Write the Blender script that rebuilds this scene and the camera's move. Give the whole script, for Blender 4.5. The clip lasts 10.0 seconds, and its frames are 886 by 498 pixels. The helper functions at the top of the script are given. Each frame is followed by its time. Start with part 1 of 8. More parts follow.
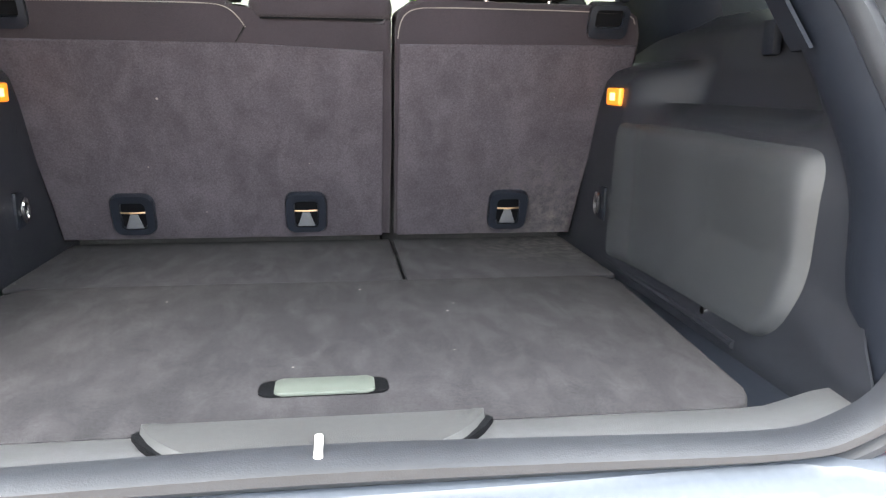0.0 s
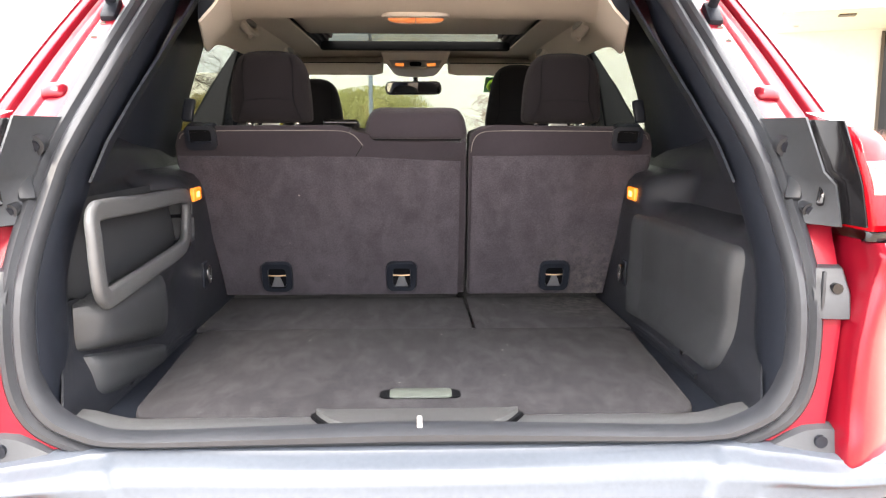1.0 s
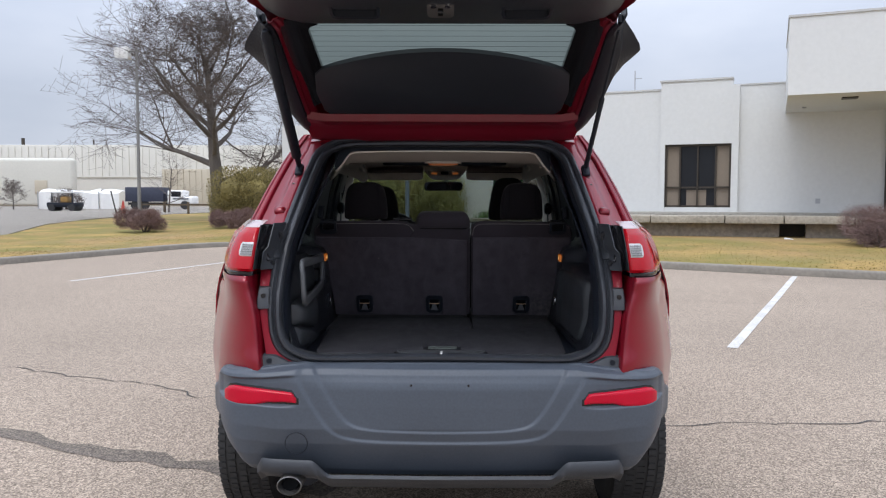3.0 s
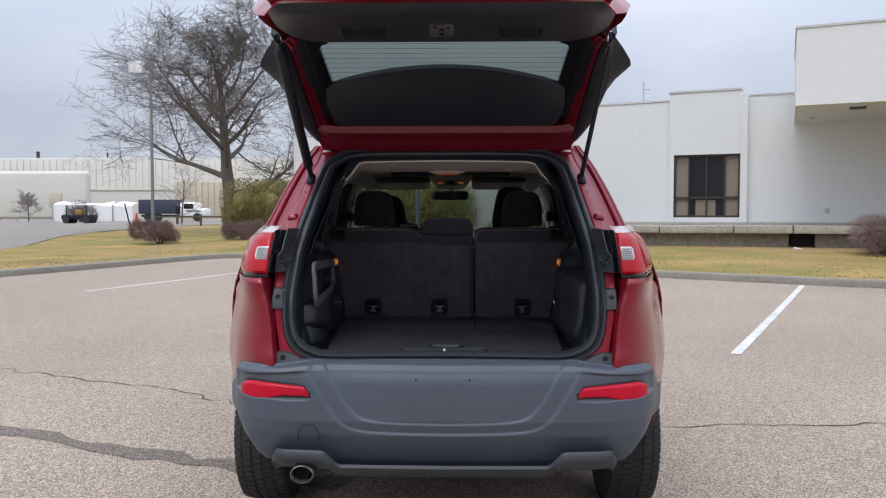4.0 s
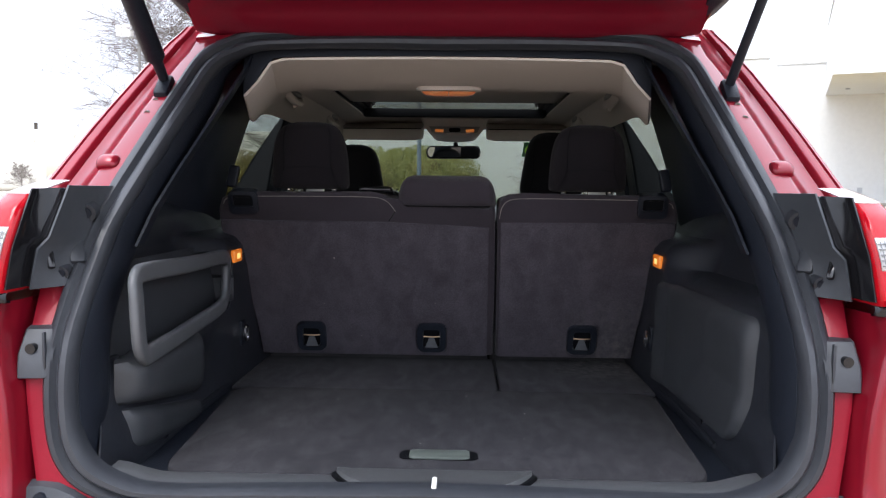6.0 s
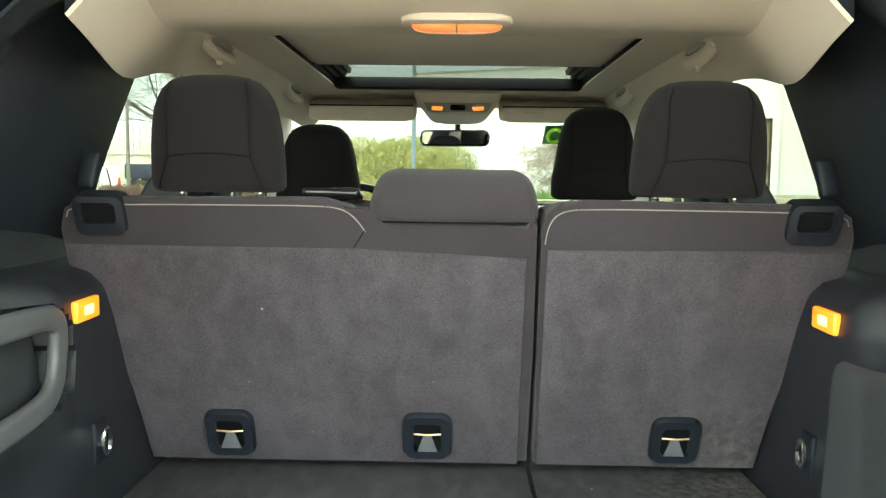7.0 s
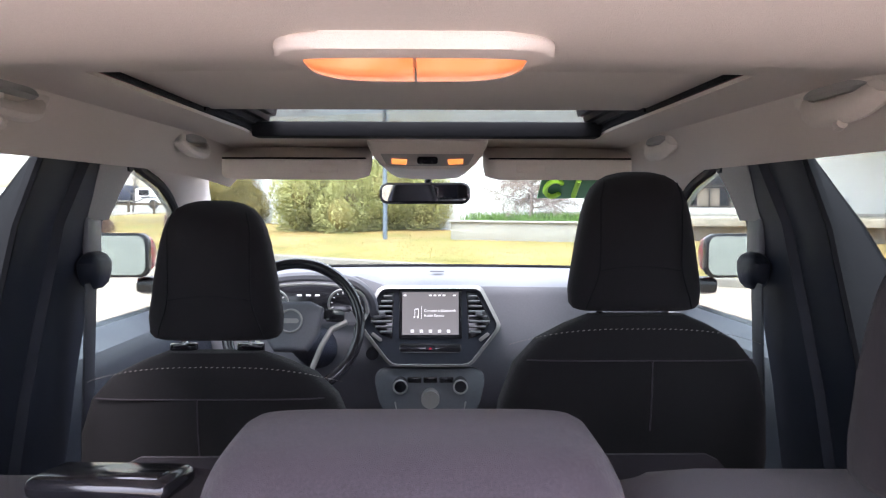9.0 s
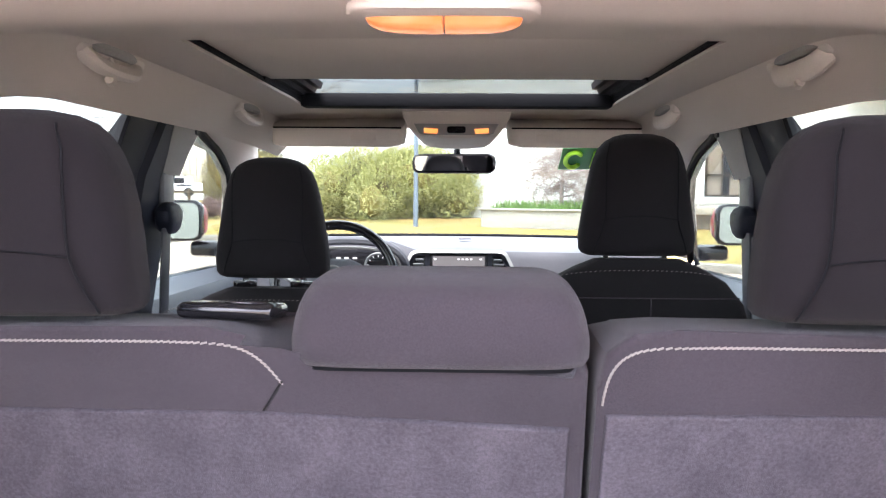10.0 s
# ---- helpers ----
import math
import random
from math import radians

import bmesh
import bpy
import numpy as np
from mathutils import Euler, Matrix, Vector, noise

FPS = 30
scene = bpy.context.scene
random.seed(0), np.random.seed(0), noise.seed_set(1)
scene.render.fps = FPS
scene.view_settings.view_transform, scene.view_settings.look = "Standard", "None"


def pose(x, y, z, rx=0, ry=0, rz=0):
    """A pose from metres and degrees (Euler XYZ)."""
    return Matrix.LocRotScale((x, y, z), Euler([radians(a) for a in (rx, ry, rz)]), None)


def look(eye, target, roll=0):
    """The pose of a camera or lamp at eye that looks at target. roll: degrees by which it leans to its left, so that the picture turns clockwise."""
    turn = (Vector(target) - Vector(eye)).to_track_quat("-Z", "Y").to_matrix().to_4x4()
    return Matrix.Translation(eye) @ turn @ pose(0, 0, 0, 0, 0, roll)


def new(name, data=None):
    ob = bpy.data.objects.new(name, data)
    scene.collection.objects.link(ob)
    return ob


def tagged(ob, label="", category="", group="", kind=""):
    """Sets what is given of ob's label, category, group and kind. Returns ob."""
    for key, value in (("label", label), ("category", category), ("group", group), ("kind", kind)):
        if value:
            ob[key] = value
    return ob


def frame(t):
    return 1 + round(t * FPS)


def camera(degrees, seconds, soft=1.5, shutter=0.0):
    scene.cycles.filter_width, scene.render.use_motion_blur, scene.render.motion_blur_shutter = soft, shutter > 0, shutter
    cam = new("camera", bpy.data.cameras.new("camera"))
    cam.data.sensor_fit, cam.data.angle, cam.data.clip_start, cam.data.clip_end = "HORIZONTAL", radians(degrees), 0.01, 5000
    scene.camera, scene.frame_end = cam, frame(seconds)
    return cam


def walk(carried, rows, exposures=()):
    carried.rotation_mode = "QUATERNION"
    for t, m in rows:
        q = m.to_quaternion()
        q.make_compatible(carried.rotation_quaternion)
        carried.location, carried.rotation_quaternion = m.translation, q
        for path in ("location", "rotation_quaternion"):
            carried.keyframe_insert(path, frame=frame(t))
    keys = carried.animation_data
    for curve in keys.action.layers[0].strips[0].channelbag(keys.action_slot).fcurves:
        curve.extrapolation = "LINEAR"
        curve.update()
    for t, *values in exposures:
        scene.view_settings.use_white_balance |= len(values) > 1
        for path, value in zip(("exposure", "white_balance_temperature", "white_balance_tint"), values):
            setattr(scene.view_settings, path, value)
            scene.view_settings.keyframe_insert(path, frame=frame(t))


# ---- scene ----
cam = camera(59.7, 10.0, soft=1.2)
PATH = [
    (0, (0.023, -0.628, 1.15), (0.268, 1.155, 0.765), 0.5),
    (0.5, (0.004, -0.816, 1.208), (0.126, 0.992, 0.891), 0.0),
    (1, (-0.002, -1.1, 1.267), (0.063, 0.719, 0.998), 0.1),
    (1.5, (0.001, -1.489, 1.306), (0.027, 0.337, 1.081), -0.2),
    (2, (0.002, -1.9, 1.335), (0.007, -0.068, 1.154), -0.0),
    (2.5, (0.003, -2.288, 1.357), (-0.004, -0.454, 1.215), 0.2),
    (3, (0.027, -2.644, 1.363), (0.013, -0.808, 1.256), 0.2),
    (4.3, (0.06, -2.821, 1.34), (0.017, -0.983, 1.261), 0.0),
    (4.5, (0.045, -2.646, 1.347), (0.017, -0.809, 1.264), 0.1),
    (5, (0.06, -2.156, 1.313), (0.019, -0.319, 1.216), 0.3),
    (5.5, (0.061, -1.648, 1.286), (0.01, 0.188, 1.169), 0.5),
    (5.7, (0.056, -1.445, 1.29), (0.007, 0.39, 1.166), 0.6),
    (6.8, (0.005, -0.489, 1.286), (-0.04, 1.343, 1.134), 0.7),
    (7, (0.006, -0.348, 1.309), (-0.029, 1.486, 1.156), 0.7),
    (7.5, (-0.005, -0.052, 1.361), (-0.018, 1.782, 1.217), 0.6),
    (8, (0.012, 0.146, 1.428), (0.017, 1.981, 1.295), 0.4),
    (8.5, (0.017, 0.274, 1.472), (0.04, 2.11, 1.353), 0.2),
    (9, (0.01, 0.343, 1.459), (0.037, 2.179, 1.346), 0.1),
    (9.5, (0.011, 0.306, 1.455), (0.012, 2.142, 1.336), 0.3),
    (10, (0.017, 0.141, 1.396), (-0.028, 1.975, 1.259), 0.4),
]
EXPOSURES = [
    (0.0, 3.15, 7000, 6), (0.5, 3.55, 6950, 8), (1.0, 2.9, 7500, 12), (1.5, 1.42, 7600, 16), (2.0, 0.58, 6700, 11), (2.5, 0.2, 6200, 11), (3.0, 0.1, 6150, 11), (4.5, 0.0, 6150, 11),
    (5.2, 0.16, 6100, 15), (5.7, 0.60, 6050, 17), (6.8, 3.16, 7350, -13), (7.5, 3.45, 7050, -4), (8.2, 3.62, 6150, 8), (9.0, 3.55, 6150, 22), (10.0, 3.76, 6300, 20),
]
# the car, and the walk round it, stand turned a little in the car park
TURN = Matrix.Translation((0, 2, 0)) @ pose(0, 0, 0, 0, 0, 0.66) @ Matrix.Translation((0, -2, 0))
walk(cam, [(t, TURN @ look(eye, target, roll)) for t, eye, target, roll in PATH], EXPOSURES)

# ---- world and sun: a bright overcast day ----
world = bpy.data.worlds.new("overcast")
scene.world = world
world.use_nodes = True
wn, wl = world.node_tree.nodes, world.node_tree.links
wn.clear()
sky = wn.new("ShaderNodeTexSky")
sky.sky_type, sky.sun_disc, sky.sun_elevation, sky.sun_rotation = "NISHITA", False, radians(48), radians(200)
sky.air_density, sky.dust_density = 1.0, 3.0
geo_w = wn.new("ShaderNodeTexCoord")
mapw = wn.new("ShaderNodeMapping")
mapw.inputs["Scale"].default_value = (1.0, 1.0, 2.6)
cloud = wn.new("ShaderNodeTexNoise")
cloud.inputs["Scale"].default_value, cloud.inputs["Detail"].default_value = 2.4, 6.0
ramp_w = wn.new("ShaderNodeValToRGB")
ramp_w.color_ramp.elements[0].position, ramp_w.color_ramp.elements[0].color = 0.32, (6.0, 6.5, 7.5, 1)
ramp_w.color_ramp.elements[1].position, ramp_w.color_ramp.elements[1].color = 0.68, (8.2, 8.5, 9.2, 1)
sep_w = wn.new("ShaderNodeSeparateXYZ")
high_w = wn.new("ShaderNodeMapRange")
high_w.inputs["From Min"].default_value, high_w.inputs["From Max"].default_value = 0.12, 0.95
high_w.inputs["To Min"].default_value, high_w.inputs["To Max"].default_value = 1.0, 3.4
over_w = wn.new("ShaderNodeVectorMath")
over_w.operation = "SCALE"
mix_w = wn.new("ShaderNodeMixRGB")
mix_w.inputs[0].default_value = 0.86
bg = wn.new("ShaderNodeBackground")
bg.inputs["Strength"].default_value = 0.085
out_w = wn.new("ShaderNodeOutputWorld")
wl.new(geo_w.outputs["Generated"], mapw.inputs["Vector"])
wl.new(mapw.outputs[0], cloud.inputs["Vector"])
wl.new(cloud.outputs["Fac"], ramp_w.inputs[0])
wl.new(sky.outputs[0], mix_w.inputs[1])
wl.new(geo_w.outputs["Generated"], sep_w.inputs[0])
wl.new(sep_w.outputs["Z"], high_w.inputs["Value"])
wl.new(ramp_w.outputs[0], over_w.inputs[0])
wl.new(high_w.outputs[0], over_w.inputs["Scale"])
wl.new(over_w.outputs[0], mix_w.inputs[2])
wl.new(mix_w.outputs[0], bg.inputs["Color"])
wl.new(bg.outputs[0], out_w.inputs["Surface"])
sun = new("sun", bpy.data.lights.new("sun", "SUN"))
sun.data.energy, sun.data.angle, sun.data.color = 1.2, radians(30), (1.0, 0.97, 0.92)
sun.matrix_world = look((0, 0, 30), (6, 17, 0))


# ---- materials ----
def material(name, base, rough=0.5, metal=0.0, vary=0.12, grain=60.0, patch=3.0, bump=0.0, bump_scale=300.0, coat=0.0, sheen=0.0, spec=0.5, rough_vary=0.08, island=0.0):
    """A surface with variation at two scales and fine relief, in object coordinates (metres)."""
    m = bpy.data.materials.new(name)
    m.use_nodes = True
    n, l = m.node_tree.nodes, m.node_tree.links
    b = n["Principled BSDF"]
    b.inputs["Metallic"].default_value = metal
    b.inputs["Coat Weight"].default_value, b.inputs["Coat Roughness"].default_value = coat, 0.04
    b.inputs["Sheen Weight"].default_value, b.inputs["Specular IOR Level"].default_value = sheen, spec
    tc = n.new("ShaderNodeTexCoord")
    fine, broad = n.new("ShaderNodeTexNoise"), n.new("ShaderNodeTexNoise")
    fine.inputs["Scale"].default_value, broad.inputs["Scale"].default_value = grain, patch
    fine.inputs["Detail"].default_value, broad.inputs["Detail"].default_value = 4.0, 5.0
    l.new(tc.outputs["Object"], fine.inputs["Vector"])
    l.new(tc.outputs["Object"], broad.inputs["Vector"])
    add = n.new("ShaderNodeMath")
    add.operation = "ADD"
    l.new(fine.outputs["Fac"], add.inputs[0])
    l.new(broad.outputs["Fac"], add.inputs[1])
    rng = n.new("ShaderNodeMapRange")
    rng.inputs["From Min"].default_value, rng.inputs["From Max"].default_value = 0.6, 1.4
    rng.inputs["To Min"].default_value, rng.inputs["To Max"].default_value = 1 - vary, 1 + vary
    l.new(add.outputs[0], rng.inputs["Value"])
    scale = rng.outputs[0]
    if island:
        info = n.new("ShaderNodeNewGeometry")
        r2 = n.new("ShaderNodeMapRange")
        r2.inputs["To Min"].default_value, r2.inputs["To Max"].default_value = 1 - island, 1 + island
        l.new(info.outputs["Random Per Island"], r2.inputs["Value"])
        mul = n.new("ShaderNodeMath")
        mul.operation = "MULTIPLY"
        l.new(scale, mul.inputs[0])
        l.new(r2.outputs[0], mul.inputs[1])
        scale = mul.outputs[0]
    col = n.new("ShaderNodeVectorMath")
    col.operation = "SCALE"
    col.inputs[0].default_value = base[:3]
    l.new(scale, col.inputs["Scale"])
    l.new(col.outputs[0], b.inputs["Base Color"])
    rr = n.new("ShaderNodeMapRange")
    rr.inputs["To Min"].default_value, rr.inputs["To Max"].default_value = max(rough - rough_vary, 0.02), min(rough + rough_vary, 1)
    l.new(broad.outputs["Fac"], rr.inputs["Value"])
    l.new(rr.outputs[0], b.inputs["Roughness"])
    if bump:
        relief = n.new("ShaderNodeTexNoise")
        relief.inputs["Scale"].default_value, relief.inputs["Detail"].default_value = bump_scale, 3.0
        l.new(tc.outputs["Object"], relief.inputs["Vector"])
        bp = n.new("ShaderNodeBump")
        bp.inputs["Strength"].default_value, bp.inputs["Distance"].default_value = bump, 0.004
        l.new(relief.outputs["Fac"], bp.inputs["Height"])
        l.new(bp.outputs[0], b.inputs["Normal"])
    return m


def glow(name, color, strength, base=(0.8, 0.5, 0.2), marble=None):
    m = bpy.data.materials.new(name)
    m.use_nodes = True
    b = m.node_tree.nodes["Principled BSDF"]
    b.inputs["Base Color"].default_value = (*base, 1)
    b.inputs["Roughness"].default_value = 0.25
    b.inputs["Emission Color"].default_value = (*color, 1)
    b.inputs["Emission Strength"].default_value = strength
    if marble:
        n, l = m.node_tree.nodes, m.node_tree.links
        tc, noise, ramp = n.new("ShaderNodeTexCoord"), n.new("ShaderNodeTexNoise"), n.new("ShaderNodeValToRGB")
        noise.inputs["Scale"].default_value = 26.0
        noise.inputs["Detail"].default_value = 5.0
        noise.inputs["Distortion"].default_value = 1.2
        e = ramp.color_ramp.elements
        e[0].position, e[0].color = 0.35, (*color, 1)
        e[1].position, e[1].color = 0.72, (*marble, 1)
        l.new(tc.outputs["Object"], noise.inputs["Vector"])
        l.new(noise.outputs["Fac"], ramp.inputs[0])
        l.new(ramp.outputs[0], b.inputs["Emission Color"])
    return m


def pane(name, tint, gloss=0.9):
    """Thin glass: clear straight through, with more reflection at grazing angles."""
    m = bpy.data.materials.new(name)
    m.use_nodes = True
    n, l = m.node_tree.nodes, m.node_tree.links
    n.clear()
    clear, shine, mix, edge, steep, o = (n.new("ShaderNode" + k) for k in ("BsdfTransparent", "BsdfGlossy", "MixShader", "LayerWeight", "Math", "OutputMaterial"))
    clear.inputs["Color"].default_value = (*tint, 1)
    shine.inputs["Roughness"].default_value, shine.inputs["Color"].default_value = 0.02, (gloss, gloss, gloss, 1)
    edge.inputs["Blend"].default_value = 0.5
    steep.operation = "POWER"
    steep.inputs[1].default_value = 4.0
    soft = n.new("ShaderNodeMapRange")
    soft.inputs["To Min"].default_value, soft.inputs["To Max"].default_value = 0.015, 0.35
    l.new(edge.outputs["Facing"], steep.inputs[0])
    l.new(steep.outputs[0], soft.inputs["Value"])
    l.new(soft.outputs[0], mix.inputs[0])
    l.new(clear.outputs[0], mix.inputs[1])
    l.new(shine.outputs[0], mix.inputs[2])
    l.new(mix.outputs[0], o.inputs["Surface"])
    return m


def ramp(n, lo, hi, a, b):
    r = n.new("ShaderNodeMapRange")
    r.inputs["From Min"].default_value, r.inputs["From Max"].default_value = lo, hi
    r.inputs["To Min"].default_value, r.inputs["To Max"].default_value = a, b
    return r


def carpet_material(name, base, smears=0.42, size=15.0):
    """Charcoal needle felt: fibre grain, dusty pale smears, a few specks of lint."""
    base_rgb = base
    m = material(name, base, 0.95, 0, 0.20, 420, 9, 0.4, 1600, sheen=0.03, spec=0.08)
    n, l = m.node_tree.nodes, m.node_tree.links
    b = n["Principled BSDF"]
    base = b.inputs["Base Color"].links[0].from_socket
    tc = [k for k in n if k.type == "TEX_COORD"][0]
    smear, warp = n.new("ShaderNodeTexNoise"), n.new("ShaderNodeMapping")
    warp.inputs["Scale"].default_value = (1.5, 0.6, 1.0)
    smear.inputs["Scale"].default_value, smear.inputs["Detail"].default_value, smear.inputs["Distortion"].default_value = size, 9.0, 0.5
    l.new(tc.outputs["Object"], warp.inputs["Vector"])
    l.new(warp.outputs[0], smear.inputs["Vector"])
    k = ramp(n, 0.42, 0.74, 0.0, smears)
    l.new(smear.outputs["Fac"], k.inputs["Value"])
    mx = n.new("ShaderNodeMixRGB")
    l.new(k.outputs[0], mx.inputs[0])
    l.new(base, mx.inputs[1])
    mx.inputs[2].default_value = (base_rgb[0] * 2.2, base_rgb[1] * 2.2, base_rgb[2] * 2.1, 1)
    fibre = n.new("ShaderNodeTexNoise")
    fibre.inputs["Scale"].default_value, fibre.inputs["Detail"].default_value, fibre.inputs["Roughness"].default_value = 300.0, 4.0, 0.75
    l.new(tc.outputs["Object"], fibre.inputs["Vector"])
    fr = ramp(n, 0.34, 0.66, 0.80, 1.20)
    l.new(fibre.outputs["Fac"], fr.inputs["Value"])
    worn = n.new("ShaderNodeTexNoise")
    worn.inputs["Scale"].default_value, worn.inputs["Detail"].default_value = 24.0, 6.0
    l.new(tc.outputs["Object"], worn.inputs["Vector"])
    wr = ramp(n, 0.30, 0.50, 0.88, 1.0)
    l.new(worn.outputs["Fac"], wr.inputs["Value"])
    both = n.new("ShaderNodeMath")
    both.operation = "MULTIPLY"
    l.new(fr.outputs[0], both.inputs[0])
    l.new(wr.outputs[0], both.inputs[1])
    felt = n.new("ShaderNodeVectorMath")
    felt.operation = "SCALE"
    l.new(mx.outputs[0], felt.inputs[0])
    l.new(both.outputs[0], felt.inputs["Scale"])
    # a dusty patch in the corner by the narrow seat back
    away = n.new("ShaderNodeVectorMath")
    away.operation = "DISTANCE"
    away.inputs[1].default_value = (0.47, 0.86, 0.84)
    l.new(tc.outputs["Object"], away.inputs[0])
    near = ramp(n, 0.03, 0.21, 1.0, 0.0)
    l.new(away.outputs["Value"], near.inputs["Value"])
    crumb = n.new("ShaderNodeTexNoise")
    crumb.inputs["Scale"].default_value, crumb.inputs["Detail"].default_value, crumb.inputs["Roughness"].default_value = 60.0, 8.0, 0.75
    l.new(tc.outputs["Object"], crumb.inputs["Vector"])
    cr = ramp(n, 0.44, 0.72, 0.0, 1.0)
    l.new(crumb.outputs["Fac"], cr.inputs["Value"])
    dust = n.new("ShaderNodeMath")
    dust.operation = "MULTIPLY"
    l.new(near.outputs[0], dust.inputs[0])
    l.new(cr.outputs[0], dust.inputs[1])
    dusty = n.new("ShaderNodeMixRGB")
    l.new(dust.outputs[0], dusty.inputs[0])
    l.new(felt.outputs[0], dusty.inputs[1])
    dusty.inputs[2].default_value = (0.16, 0.15, 0.14, 1)
    lint = n.new("ShaderNodeTexVoronoi")
    lint.inputs["Scale"].default_value = 24.0
    l.new(tc.outputs["Object"], lint.inputs["Vector"])
    k2 = ramp(n, 0.035, 0.065, 0.8, 0.0)
    l.new(lint.outputs["Distance"], k2.inputs["Value"])
    few = ramp(n, 0.72, 0.74, 0.0, 1.0)
    l.new(lint.outputs["Color"], few.inputs["Value"])
    mul = n.new("ShaderNodeMath")
    mul.operation = "MULTIPLY"
    l.new(k2.outputs[0], mul.inputs[0])
    l.new(few.outputs[0], mul.inputs[1])
    mx2 = n.new("ShaderNodeMixRGB")
    l.new(mul.outputs[0], mx2.inputs[0])
    l.new(dusty.outputs[0], mx2.inputs[1])
    mx2.inputs[2].default_value = (0.30, 0.27, 0.25, 1)
    l.new(mx2.outputs[0], b.inputs["Base Color"])
    return m


def asphalt_material(name, base_rgb):
    """Sun-bleached asphalt: pale and dark aggregate showing, with broad mottling."""
    m = material(name, base_rgb, 0.92, 0, 0.20, 22, 0.30, 0.5, 70, spec=0.25)
    n, l = m.node_tree.nodes, m.node_tree.links
    b = n["Principled BSDF"]
    base = b.inputs["Base Color"].links[0].from_socket
    tc = [k for k in n if k.type == "TEX_COORD"][0]
    stone = n.new("ShaderNodeTexVoronoi")
    stone.inputs["Scale"].default_value = 140.0
    l.new(tc.outputs["Object"], stone.inputs["Vector"])
    tone = n.new("ShaderNodeValToRGB")
    e = tone.color_ramp.elements
    e[0].position, e[0].color = 0.22, (0.45, 0.44, 0.43, 1)
    e[1].position, e[1].color = 0.86, (1.75, 1.72, 1.66, 1)
    mid = e.new(0.55)
    mid.color = (0.98, 0.97, 0.96, 1)
    l.new(stone.outputs["Color"], tone.inputs[0])
    mulc = n.new("ShaderNodeMixRGB")
    mulc.blend_type = "MULTIPLY"
    mulc.inputs[0].default_value = 0.9
    l.new(base, mulc.inputs[1])
    l.new(tone.outputs[0], mulc.inputs[2])
    l.new(mulc.outputs[0], b.inputs["Base Color"])
    return m


